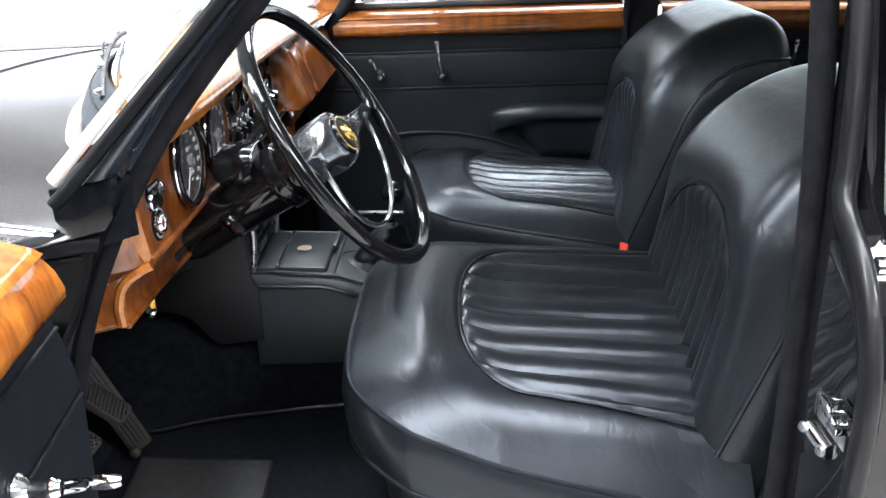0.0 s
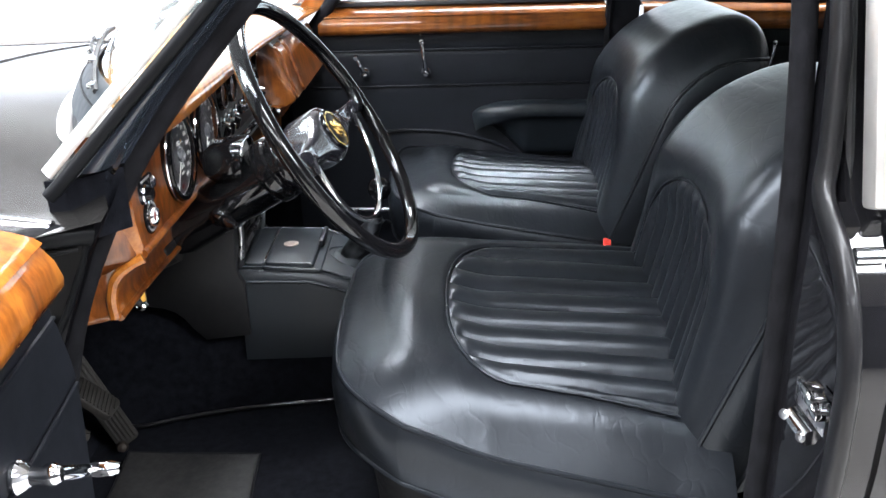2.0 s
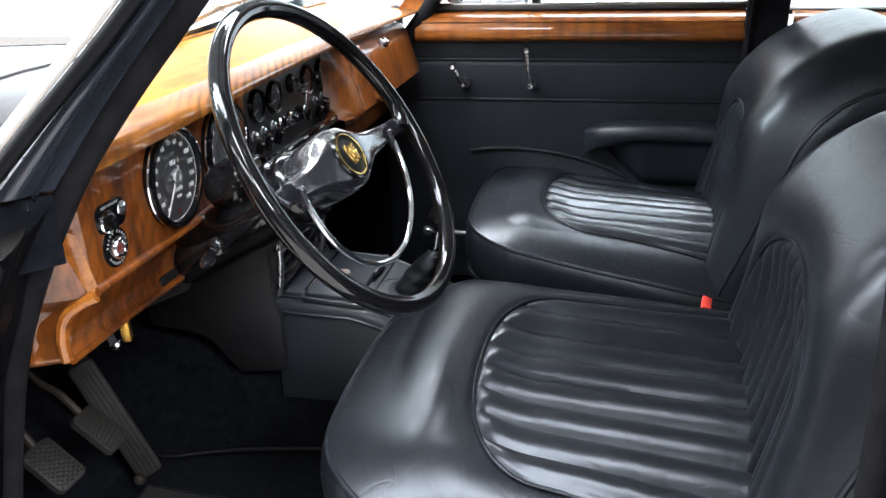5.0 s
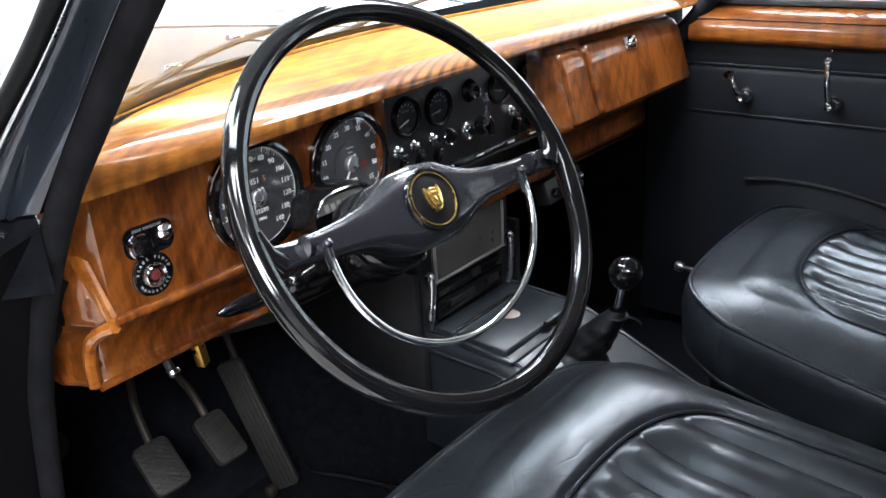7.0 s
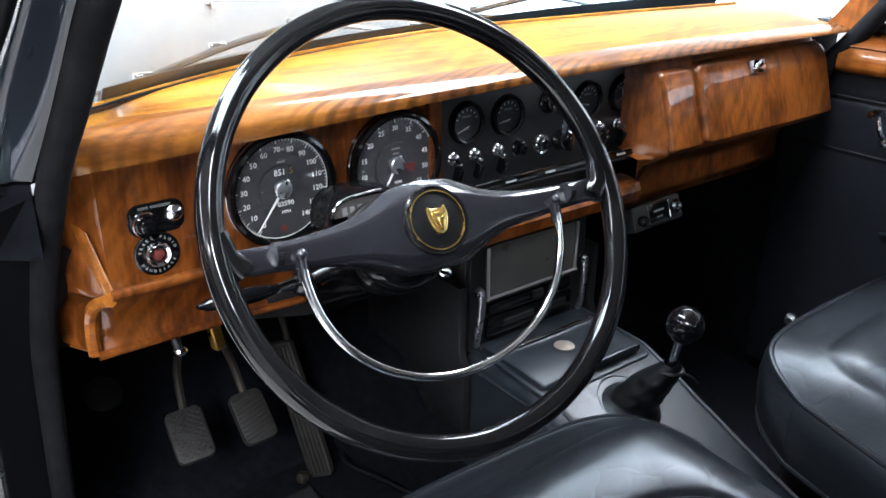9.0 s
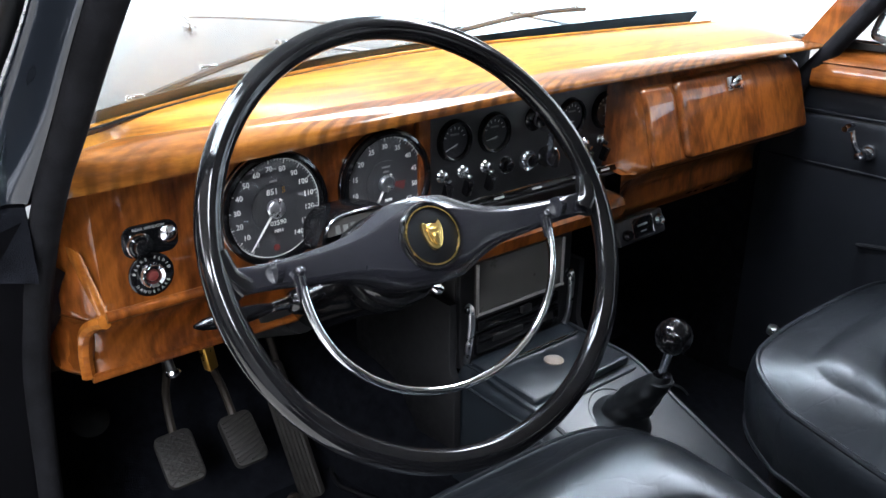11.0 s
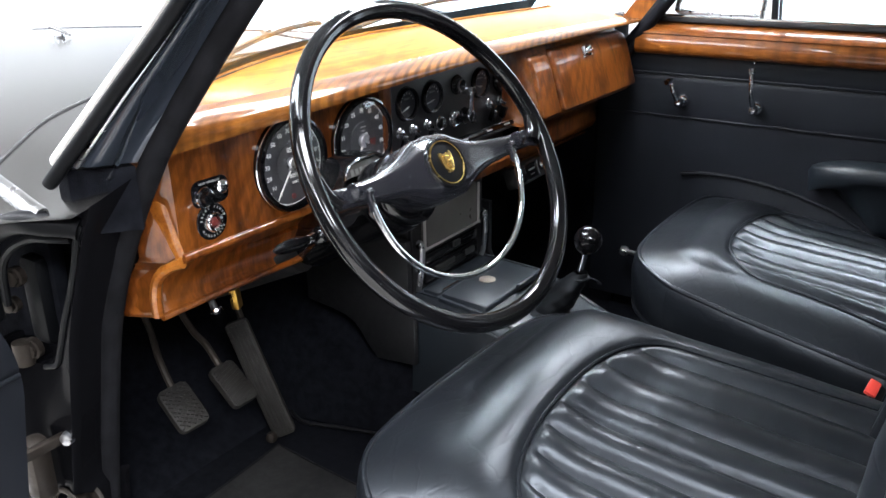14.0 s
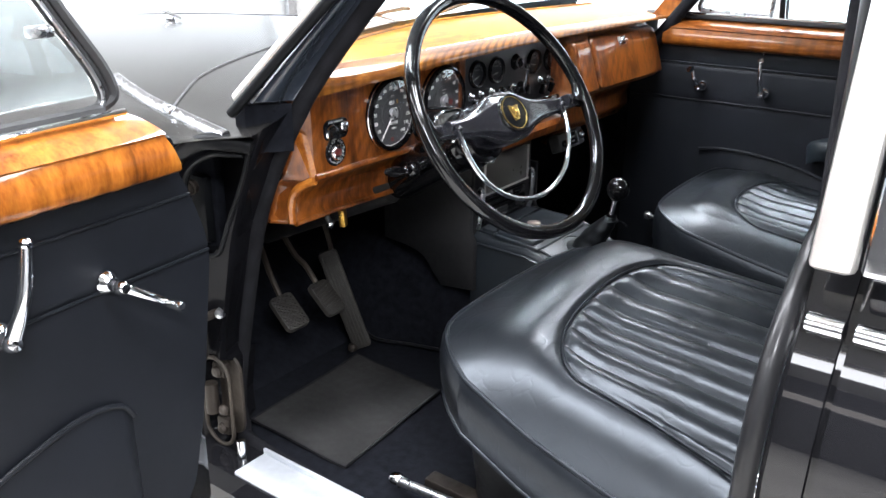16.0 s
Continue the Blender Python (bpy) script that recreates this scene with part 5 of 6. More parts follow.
def within(V, S, line):
    """True inside the closed line."""
    odd = np.zeros(V.shape, bool)
    for (ax, ay), (bx, by) in zip(line, line[1:] + line[:1]):
        if ay != by:
            odd ^= ((ay > S) != (by > S)) & (V < (bx - ax) * (S - ay) / (by - ay) + ax)
    return odd


def horseshoe(half, flare, straight, arch, power):
    """Seam line: two legs, flaring towards the back, and an arch."""
    legs = [(-half - flare * (1 - t) ** 1.5, straight * t) for t in np.linspace(-0.1, 1, 16)]
    top = []
    for t in np.linspace(0, math.pi, 61)[1:-1]:
        c, q = math.cos(t), math.sin(t)
        top.append((-half * math.copysign(abs(c) ** (2 / power), c), straight + arch * q ** (2 / power)))
    return legs + top + [(-v, s) for v, s in legs[::-1]]


def pad(name, parent, W, L, R, crown, dish, seam, pitch, to_world, skirt, material, piping, lumps, seed, label, low=1.0, soft=3.1, slack=0.0):
    """An upholstered pad. s runs from the back edge to the free edge L(v), v across, h out of the pad; the inside of the seam is fluted."""
    nu, nv = 120, 170
    prng = random.Random(seed)
    ph = [prng.uniform(0, 6.28) for _ in range(8)]
    edge = [(-W, t * L(-W)) for t in np.linspace(0, 1, 14)] + [(-W * math.cos(math.pi * t), L(-W * math.cos(math.pi * t))) for t in np.linspace(0, 1, 60)][1:-1] + [(W, t * L(W)) for t in np.linspace(1, 0, 14)]
    def bulge(V, S):
        return 1 - (1 - np.clip(span(V, S, edge) / R, 0, 1)) ** soft
    def height(V, S, e):
        h = crown * (1 + slack * V / W) * e * (low + (1 - low) * np.clip(S / 0.34, 0, 1) ** 1.3)
        q = span(V, S, seam) * np.where(within(V, S, seam), 1, -1)
        h -= dish * (0.5 - 0.5 * np.cos(np.pi * np.clip((q + 0.06) / 0.14, 0, 1)))
        fade = np.clip(q / 0.02, 0, 1)
        f = np.abs(np.sin(np.pi * V / pitch))
        h += 0.0125 * (f ** 0.65 - 0.45) * fade
        pleat = np.floor(V / pitch)
        h += lumps * fade * f * 0.0007 * np.sin(120 * S + 2.4 * pleat + ph[0]) * np.exp(-((q - 0.035) / 0.022) ** 2) * (0.5 + 0.5 * np.sin(1.7 * pleat + ph[1]))
        h += lumps * fade * 0.0006 * np.sin(26 * S + 1.3 * pleat)
        h -= 0.0055 * np.exp(-(q / 0.0045) ** 2)
        h += lumps * e * (0.0025 * np.sin(11 * S + 7 * V + ph[4]) * np.sin(9 * V + ph[5]) + 0.0006 * np.sin(46 * S + 31 * V + ph[6]) * np.sin(27 * V - 17 * S + ph[7]))
        return h
    i, j = np.meshgrid(np.linspace(0, 1, nu), np.linspace(0, 1, nv), indexing="ij")
    V = -W + 2 * W * j
    V = W * np.sin(V / W * np.pi / 2) * 0.35 + V * 0.65
    S = np.vectorize(L)(V) * (1 - (1 - i) ** 1.25)
    E = bulge(V, S)
    for _ in range(36):
        E[1:-1, 1:-1] = 0.2 * (E[1:-1, 1:-1] + E[:-2, 1:-1] + E[2:, 1:-1] + E[1:-1, :-2] + E[1:-1, 2:])
        E[0, 1:-1] = E[1, 1:-1]
    H = height(V, S, E)
    surface = grid(lambda a, b: (0, 0, 0), nu, nv)[1]
    top = part(name, ([to_world(float(s), float(v), float(h)) for v, s, h in zip(V.ravel(), S.ravel(), H.ravel())], surface), material, parent, label)
    rings = []
    cx = L(0) * 0.3
    for off, h in skirt:
        ring = []
        for v, s in edge:
            d = Vector((v, (s - cx) * 0.9))
            d = d.normalized() * off if d.length else d
            ring.append(to_world(s + d.y, v + d.x, h))
        rings.append(ring)
    part(name + "_side", loft(rings, caps=False, closed=False), material, parent)
    for k in piping:
        part("piping", sweep([Vector(p) for p in rings[k]], 0.0042, 8), material, parent)
    line = [p for p in seam if 0 < p[1]]
    vs, ss = np.array([p[0] for p in line]), np.array([p[1] for p in line])
    fi = (1 - np.clip(1 - ss / np.vectorize(L)(vs), 0, 1) ** 0.8) * (nu - 1)
    fj = np.interp(vs, V[0], np.arange(nv))
    es = E[np.clip(np.round(fi).astype(int), 0, nu - 1), np.clip(np.round(fj).astype(int), 0, nv - 1)]
    hs = height(vs, ss, es)
    part("seam_piping", sweep([Vector(to_world(p[1], p[0], float(h) + 0.0035)) for p, h in zip(line, hs)], 0.0026, 6), material, parent)
    return top


def front_seat(x0, yc, dz, back, plump, full, slack, shoe, seed, lumps, label):
    seat = thing("front_seat", (x0 + 0.25, yc, 0.3), label, "car seat", "front seats")
    W = 0.262 if yc > 0 else 0.274
    shift = 0.0 if yc > 0 else 0.17
    def L(v):
        a = min(1.0, abs(v) / W)
        return 0.56 - 0.02 * a * a - 0.085 * a ** 8
    slope = 0.135
    def place(s, v, h):
        x = x0 + 0.545 - s
        z = 0.562 + dz - (x - x0) * slope * (0.5 + 0.5 * min(1, max(-v, v if yc > 0 else 0) / W)) + h
        rise = float(np.interp(x - x0, [0.0, 0.035, 0.21, 0.46], [0.05, 0.046, 0.03, 0.018] if yc > 0 else [0.05, 0.043, -0.005, -0.028]))
        z += rise * (1 - min(1.0, max(0.0, h / (full * 0.8))))
        # the outer side spreads towards the back
        return (x, yc + v * (1.13 - 0.3 * s if v < 0 and yc < 0 else 1.0 + shift), z)
    pad("cushion", seat, W, L, 0.125, full, full * 0.24, shoe, 0.0455, place, [(0.0, 0.0), (0.008, -0.012), (0.011, -0.035), (0.009, -0.07), (0.003, -0.095), (-0.03, -0.105)], LEATHER, (0, 4), lumps, seed, "pleated black leather cushion with a horseshoe seam", 1.0, 2.2, slack)
    base = []
    for f, z in ((1.0, 0.475), (0.97, 0.42), (0.93, 0.335), (0.93, 0.312)):
        base.append([(x0 + 0.03 + (0.44) * 0.5 + 0.22 * f * cx, yc + 0.235 * f * cy, z + dz * (1 if z > 0.4 else 0)) for cx, cy in rounded(2, 2, 0.35)])
    part("base", loft(base), SATIN, seat, "black seat base")
    for s in (-1, 1):
        part("runner", box((x0 + 0.22, yc + s * 0.2, 0.309), (0.5, 0.03, 0.018), 0.003), DARK_METAL, seat, "dirty steel seat runner")
    # backrest: leans back, then rolls over backwards in one wide arc
    lean, rise, roll = radians(21), 0.32, 0.19
    foot = Vector((x0 + 0.432 + back, yc, 0.475 + dz))
    WB = 0.256
    def LB(v):
        return 0.615 - 0.05 * min(1.0, abs(v) / WB) ** 6
    def placeb(s, v, h):
        a = lean + max(0.0, s - rise) / roll
        up, out = Vector((math.sin(a), 0, math.cos(a))), Vector((-math.cos(a), 0, math.sin(a)))
        if s <= rise:
            p = foot + up * s
        else:
            c = foot + Vector((math.sin(lean), 0, math.cos(lean))) * rise + Vector((math.cos(lean), 0, -math.sin(lean))) * roll
            p = c + out * roll
        p = p + out * h
        t = max(0.0, min(1.0, (s - 0.25) / 0.36))
        return (p.x, p.y + v * (1 - 0.13 * t * t * (3 - 2 * t)), p.z)
    pad("backrest", seat, WB, LB, 0.1, plump, 0.03, horseshoe(0.182, 0.012, 0.2, 0.135, 2.3), 0.0376, placeb, [(0.0, 0.0), (0.007, -0.01), (0.009, -0.04), (0.006, -0.08), (-0.004, -0.1), (-0.12, -0.105), (-0.24, -0.107)], LEATHER, (0, 3), lumps * 0.5, seed + 5, "pleated black leather backrest with a rounded top", 0.45)
    return seat


front_seat(0.222, -0.345, 0.0, 0.05, 0.085, 0.096, 0.3, [(v * 0.88 if v > 0 else v, s) for v, s in horseshoe(0.188, 0.02, 0.282, 0.108, 2.5)], 3, 0.6, "black leather front seat with creased fluted cushion, worn to a shine")
front_seat(0.268, 0.372, 0.026, 0.012, 0.085, 0.082, 0.0, horseshoe(0.178, 0.04, 0.305, 0.115, 2.4), 8, 0.35, "black leather front seat with smooth fluted cushion beside the far door")
buckle = thing("seat_belt_buckle", (0.7, -0.01, 0.56), "black seat belt buckle with a red release button between the seats", "buckle")
part("body", box((0.701, -0.02, 0.58), (0.018, 0.034, 0.024), 0.005, pose(0, 0, 0, 20, 20, 0)), SATIN, buckle)
part("button", box((0.697, -0.024, 0.595), (0.016, 0.026, 0.007), 0.002, pose(0, 0, 0, 25, 20, 0)), RED, buckle, "red release button")
part("stem", sweep([(0.705, -0.014, 0.56), (0.72, 0.01, 0.32)], 0.0035, 8), SATIN, buckle)

# ---- centre console, gear lever ----
console = thing("centre_console", (0.1, 0, 0.3), "black leather centre console with a lidded ashtray", "console")
def con_top(x):
    return float(np.interp(x, [-0.06, 0.115, 0.14, 0.5], [0.598, 0.592, 0.585, 0.45]))


def con_ring(x):
    z = con_top(x)
    w = float(np.interp(x, [-0.06, 0.1, 0.3, 0.5], [0.121, 0.119, 0.11, 0.108]))
    return [(x, -w - 0.006, 0.41), (x, -w, z - 0.02), (x, -w + 0.004, z - 0.008), (x, -w + 0.014, z), (x, -w + 0.024, z + 0.0025), (x, 0, z + 0.003), (x, w - 0.024, z + 0.0025), (x, w - 0.014, z), (x, w - 0.004, z - 0.008), (x, w, z - 0.02), (x, w + 0.006, 0.41)]


part("body", loft([con_ring(float(x)) for x in np.linspace(-0.018, 0.55, 40)]), TRIM_LEATHER, console)
for s in (-1, 1):
    part("edge_piping", sweep([(x, s * (float(np.interp(x, [-0.06, 0.1, 0.3, 0.5], [0.121, 0.119, 0.11, 0.108])) - 0.015), con_top(x) + 0.002) for x in np.linspace(-0.02, 0.54, 30)], 0.003, 6), TRIM_LEATHER, console)
    part("side_seam", sweep([(x, s * (float(np.interp(x, [-0.06, 0.1, 0.3, 0.5], [0.121, 0.119, 0.11, 0.108])) + 0.001), con_top(x) - 0.022) for x in np.linspace(-0.05, 0.54, 30)], 0.003, 6), TRIM_LEATHER, console)
for s in (-1, 1):
    part("side_panel", slab([(-0.014, 0.7), (-0.014, 0.6), (-0.003, 0.578), (-0.003, 0.47), (-0.088, 0.461), (-0.112, 0.487), (-0.125, 0.506), (-0.14, 0.52), (-0.16, 0.529), (-0.19, 0.534), (-0.25, 0.54), (-0.25, 0.7)], lambda u, v, h, s=s: (u, s * (0.138 + h), v), 0.012, 0.002), PANEL_GREY, console, "dull dark grey side panel with a curved cut-out")
lid = part("lid", slab(rounded(0.092, 0.19, 0.006, 3, 0.078, -0.011), lambda u, v, h: (u, v, con_top(u) + 0.0125 + h), 0.011, 0.004), TRIM_LEATHER, console, "leather-covered ashtray lid")
part("hinge_line", sweep([(0.032, -0.1, 0.6095), (0.032, 0.078, 0.6095)], 0.0022, 8), CHROME, lid, "chrome hinge line")
part("lid_medallion", lathe([(0.0145, 0), (0.0145, 0.0015), (0.012, 0.0025), (0.0, 0.003)], (0.068, -0.012, 0.6065), (0, 0, 1), 28), MEDAL, lid, "worn silver medallion")
part("lip", box((0.127, 0.035, 0.604), (0.009, 0.085, 0.012), 0.003), TRIM_LEATHER, lid)
part("lid_frame", slab(rounded(0.112, 0.205, 0.008, 3, 0.083, -0.011), lambda u, v, h: (u, v, con_top(u) + 0.0062 + h), 0.006, 0.002), TRIM_LEATHER, console, "leather-covered frame round the lid")
part("back_panel", slab(rounded(0.036, 0.19, 0.006, 3, 0.011, -0.011), lambda u, v, h: (u, v, con_top(u) + 0.0105 + h), 0.009, 0.003), TRIM_LEATHER, console)
gear = thing("gear_lever", (0.215, 0.0, 0.55), "gear lever with a round black knob and a gathered leather boot", "gear lever")
def boot(u, v):
    a = 2 * math.pi * v
    r = float(np.interp(u, [0, 0.05, 0.1, 0.16, 0.4, 0.7, 0.92, 1], [0.045, 0.043, 0.038, 0.0325, 0.031, 0.025, 0.016, 0.012]))
    k = math.sin(math.pi * min(1, u * 1.15)) if u < 0.87 else 0.0
    r *= 0.97 + k * (0.05 * math.sin(3 * a + 7 * u) + 0.03 * math.sin(u * 26 + 2 * a + 1.5 * math.sin(a)) + 0.02 * math.sin(7 * a - 14 * u))
    c = Vector((0.186, -0.004, con_top(0.186) + 0.003)).lerp(Vector((0.24, 0.003, 0.655)), max(0.0, u - 0.06) / 0.94)
    return (c.x + r * math.cos(a), c.y + r * math.sin(a), c.z - (0.018 * math.cos(a) * (1 - u / 0.2) if u < 0.2 else 0))


part("boot", grid(boot, 60, 48, True), BOOT_LEATHER, gear, "soft gathered black leather boot")
part("boot_tie", sweep([(0.238 + 0.0145 * math.cos(t), 0.003 + 0.0145 * math.sin(t), 0.645) for t in np.linspace(0, 2 * math.pi, 20)[:-1]], 0.0032, 6, True), BOOT_LEATHER, gear)
part("tie_end", sweep(smooth_line([(0.252, 0.006, 0.646), (0.262, 0.014, 0.642), (0.268, 0.022, 0.632)], 4), 0.0018, 6), BOOT_LEATHER, gear)
part("stem", sweep([(0.234, 0.003, 0.63), (0.247, 0.004, 0.7)], 0.0055, 12), CHROME, gear)
part("knob", lathe([(0.008, -0.024), (0.012, -0.0215), (0.019, -0.0145), (0.0232, -0.004), (0.0232, 0.004), (0.019, 0.0145), (0.011, 0.0215), (0.0, 0.024)], (0.249, 0.005, 0.713), (0.18, 0, 1), 32), BAKELITE, gear, "polished black ball knob")

# ---- radio stack ----
radio = thing("radio", (-0.018, 0, 0.6), "black radio behind a smoked cover with chrome side handles", "radio")
part("housing", box((-0.055, 0.0, 0.68), (0.06, 0.24, 0.185), 0.006), SATIN, radio)
part("frame", box((-0.022, -0.005, 0.68), (0.01, 0.225, 0.178), 0.003), CRACKLE, radio)
part("cover", slab(rounded(0.172, 0.078, 0.004, 3, -0.005, 0.712), lambda u, v, h: (-0.012 + h, u, v), 0.006, 0.0015), SCREEN_BLACK, radio, "smoked glossy cover")
part("bright_edge", sweep(smooth_line([(-0.0095, -0.092, 0.75), (-0.0095, -0.0915, 0.71), (-0.0095, -0.0905, 0.675), (-0.0095, -0.085, 0.6725), (-0.0095, 0.0, 0.6725), (-0.0095, 0.0785, 0.6735), (-0.0095, 0.081, 0.68), (-0.0095, 0.0815, 0.75)], 6), 0.0025, 6), BRIGHT_TRIM, radio, "bright edge round the cover")
part("slot", box((-0.015, -0.004, 0.652), (0.008, 0.165, 0.018), 0.002), BAKELITE, radio)
part("lower_panel", box((-0.015, -0.004, 0.622), (0.01, 0.17, 0.034), 0.003), BAKELITE, radio)
for c, d in (((-0.009, 0.006, 0.655), (0.006, 0.02, 0.012)), ((-0.009, -0.03, 0.626), (0.004, 0.06, 0.01)), ((-0.009, 0.05, 0.626), (0.004, 0.03, 0.012))):
    part("button", box(c, d, 0.0015), SATIN, radio)
for s, yy in ((-1, -0.106), (1, 0.099)):
    h = part("side_handle", sweep(smooth_line([(-0.014, yy, 0.69), (-0.006, yy, 0.686), (-0.005, yy, 0.66), (-0.01, yy + s * 0.002, 0.615), (-0.014, yy, 0.6)], 5), 0.005, 10, flat=0.8), STEEL, radio, "chrome side handle")
    part("cap", lathe([(0.0075, 0), (0.0075, 0.005), (0.004, 0.008), (0, 0.0085)], (-0.012, yy, 0.685), (1, 0, 0), 14), CHROME, h)
box2 = thing("under_dash_switch_box", (0.0, 0.24, 0.73), "small black switch box with chrome controls under the fascia", "switch box")
tilt = pose(0.005, 0.231, 0.735, 1.5, -20, 0)
part("case", moved(box((0, 0, 0), (0.03, 0.114, 0.04), 0.004), tilt), CRACKLE, box2)
part("plate", moved(box((0.0155, 0.0, 0.001), (0.002, 0.05, 0.03), 0.001), tilt), BAKELITE, box2)
part("plate_edge", moved(sweep([(0.0168, 0.025 * a, 0.001 + 0.015 * b) for a, b in ((1, 1), (-1, 1), (-1, -1), (1, -1))], 0.0011, 5, True), tilt), CHROME, box2)
part("knob", moved(lathe([(0.008, 0), (0.009, 0.006), (0.006, 0.012), (0, 0.0125)], (0.015, -0.042, -0.004), (1, 0, 0), 14), tilt), BAKELITE, box2)
part("key_switch", moved(lathe([(0.01, 0), (0.011, 0.005), (0.007, 0.009), (0.005, 0.006), (0, 0.006)], (0.015, 0.04, 0.002), (1, 0, 0), 16), tilt), CHROME, box2)
part("captions", moved(join(box((0.0168, 0.0, 0.004), (0.0006, 0.024, 0.003), 0), box((0.0168, 0.0, -0.006), (0.0006, 0.014, 0.002), 0)), tilt), DIM_INK, box2, smooth=False)

# ---- pedals and floor ----
def tunnel(u, v):
    x = -0.55 + 1.25 * u
    a = math.pi * v
    r = float(np.interp(x, [-0.55, -0.25, -0.1, 0.05, 0.7], [0.2, 0.18, 0.145, 0.118, 0.11]))
    return (x, -r * math.cos(a), 0.295 + float(np.interp(x, [-0.55, -0.2, 0.0, 0.7], [0.3, 0.25, 0.19, 0.14])) * max(0, math.sin(a)) ** 0.6)


solo("transmission_tunnel", grid(tunnel, 40, 28), CARPET, "black carpeted transmission tunnel", "tunnel", kind="structure")
matt = thing("floor_mat", (-0.09, -0.44, 0.301), "worn dark grey bound floor mat in the footwell", "floor mat")
def mat_plane(u, v, h):
    return (u, v, 0.309 + h + 0.003 * math.sin(u * 17 + 1) * math.sin(v * 13))


mat_outline = [(0.049, -0.606), (-0.194, -0.607), (-0.215, -0.279), (0.03, -0.298)]
def lerp_mat(a, b):
    p = [Vector(q) for q in mat_outline]
    return p[0].lerp(p[1], a).lerp(p[3].lerp(p[2], a), b)


part("cloth", join(grid(lambda u, v: mat_plane(*lerp_mat(u, v), 0), 20, 20), grid(lambda u, v: mat_plane(*lerp_mat(u, v), -0.006), 20, 20)), MAT_RUBBER, matt)
part("binding", sweep([mat_plane(*lerp_mat(a, b), -0.001) for a, b in [(t, 0) for t in np.linspace(0, 1, 12)] + [(1, t) for t in np.linspace(0, 1, 12)][1:] + [(1 - t, 1) for t in np.linspace(0, 1, 12)][1:] + [(0, 1 - t) for t in np.linspace(0, 1, 12)][1:-1]], 0.0026, 6, True), GREY_RUBBER, matt)
part("carpet_edge", sweep(smooth_line([(-0.27, -0.186, 0.311), (-0.25, -0.196, 0.311), (-0.213, -0.2, 0.311), (-0.142, -0.174, 0.311), (-0.037, -0.147, 0.311), (0.149, -0.118, 0.31), (0.3, -0.11, 0.31)], 6), 0.004, 6), GREY_RUBBER, bpy.data.objects["floor"])


def ribbed_pedal(kind, label, corners, arm, ribs, group, slant):
    """corners: foot-left, foot-right, head-left; the pad lies on their plane."""
    bl_, br_, tl_ = (Vector(c) for c in corners)
    ux, uy = br_ - bl_, tl_ - bl_
    w, h = ux.length, uy.length
    ux.normalize()
    nz = ux.cross(uy).normalized()
    if nz.x < 0 and nz.z < 0:
        nz = -nz
    uy = nz.cross(ux) if nz.cross(ux).dot(uy) > 0 else -nz.cross(ux)
    c = bl_ + ux * w / 2 + uy * h / 2
    def at(u, v, t):
        return c + ux * u + uy * v + nz * t
    p = thing(kind, tuple(c), label, "pedal", group)
    part("pad", slab(rounded(w, h, min(w, h) * 0.2, 4), lambda u, v, t: at(u, v, t), 0.012, 0.003), PAD_RUBBER, p, "worn rubber pad")
    treads = []
    face = Matrix((ux, uy, nz)).transposed().to_4x4()
    if slant == "long":
        for k in range(ribs):
            f = (k + 0.5) / ribs - 0.5
            treads.append(moved(box((0, 0, 0), (w * 0.5 / ribs, h * 0.94, 0.004), 0.001), Matrix.Translation(at(f * w * 0.85, 0, 0.001)) @ face))
    else:
        # diagonal ribs, clipped to the pad
        for s in ((-1, 1) if slant == "cross" else (1,)):
            a = radians(s * 38 if slant == "cross" else 14)
            d = Vector((math.cos(a), math.sin(a)))
            q = Vector((-d.y, d.x))
            for k in range(-ribs, ribs + 1):
                o = q * (k * h * 0.92 / ribs)
                lo, hi = -1.0, 1.0
                for c0, dd, lim in ((o.x, d.x, w * 0.43), (o.y, d.y, h * 0.44)):
                    e = sorted(((-lim - c0) / dd, (lim - c0) / dd))
                    lo, hi = max(lo, e[0]), min(hi, e[1])
                if hi - lo > 0.006:
                    m = o + d * (lo + hi) / 2
                    treads.append(moved(box((0, 0, 0), (hi - lo, h * 0.34 / ribs, 0.004), 0.0008), Matrix.Translation(at(m.x, m.y, 0.001)) @ face @ Matrix.Rotation(a, 4, "Z")))
    part("tread", join(*treads), PAD_RUBBER, p)
    part("arm", sweep(smooth_line([at(0, h * 0.1, -0.012)] + arm, 6), 0.006, 8), ARM_STEEL, p, "bare steel pedal arm")
    return p


ribbed_pedal("clutch_pedal", "clutch pedal with a worn cross-ribbed rubber pad", ((-0.204, -0.485, 0.448), (-0.198, -0.431, 0.452), (-0.264, -0.48, 0.5)), [(-0.3, -0.442, 0.532), (-0.345, -0.42, 0.565), (-0.36, -0.43, 0.64), (-0.32, -0.45, 0.74), (-0.27, -0.46, 0.8)], 11, "foot pedals", "cross")
ribbed_pedal("brake_pedal", "brake pedal with a worn ribbed rubber pad", ((-0.183, -0.391, 0.454), (-0.182, -0.34, 0.455), (-0.244, -0.387, 0.506)), [(-0.275, -0.363, 0.53), (-0.314, -0.36, 0.55), (-0.345, -0.37, 0.62), (-0.32, -0.385, 0.72), (-0.27, -0.39, 0.8)], 11, "foot pedals", "slant")
ribbed_pedal("accelerator_pedal", "long hinged accelerator pedal with lengthwise ribs", ((-0.236, -0.268, 0.304), (-0.205, -0.242, 0.318), (-0.318, -0.288, 0.525)), [(-0.31, -0.26, 0.56), (-0.31, -0.28, 0.64), (-0.28, -0.3, 0.76)], 5, "foot pedals", "long")
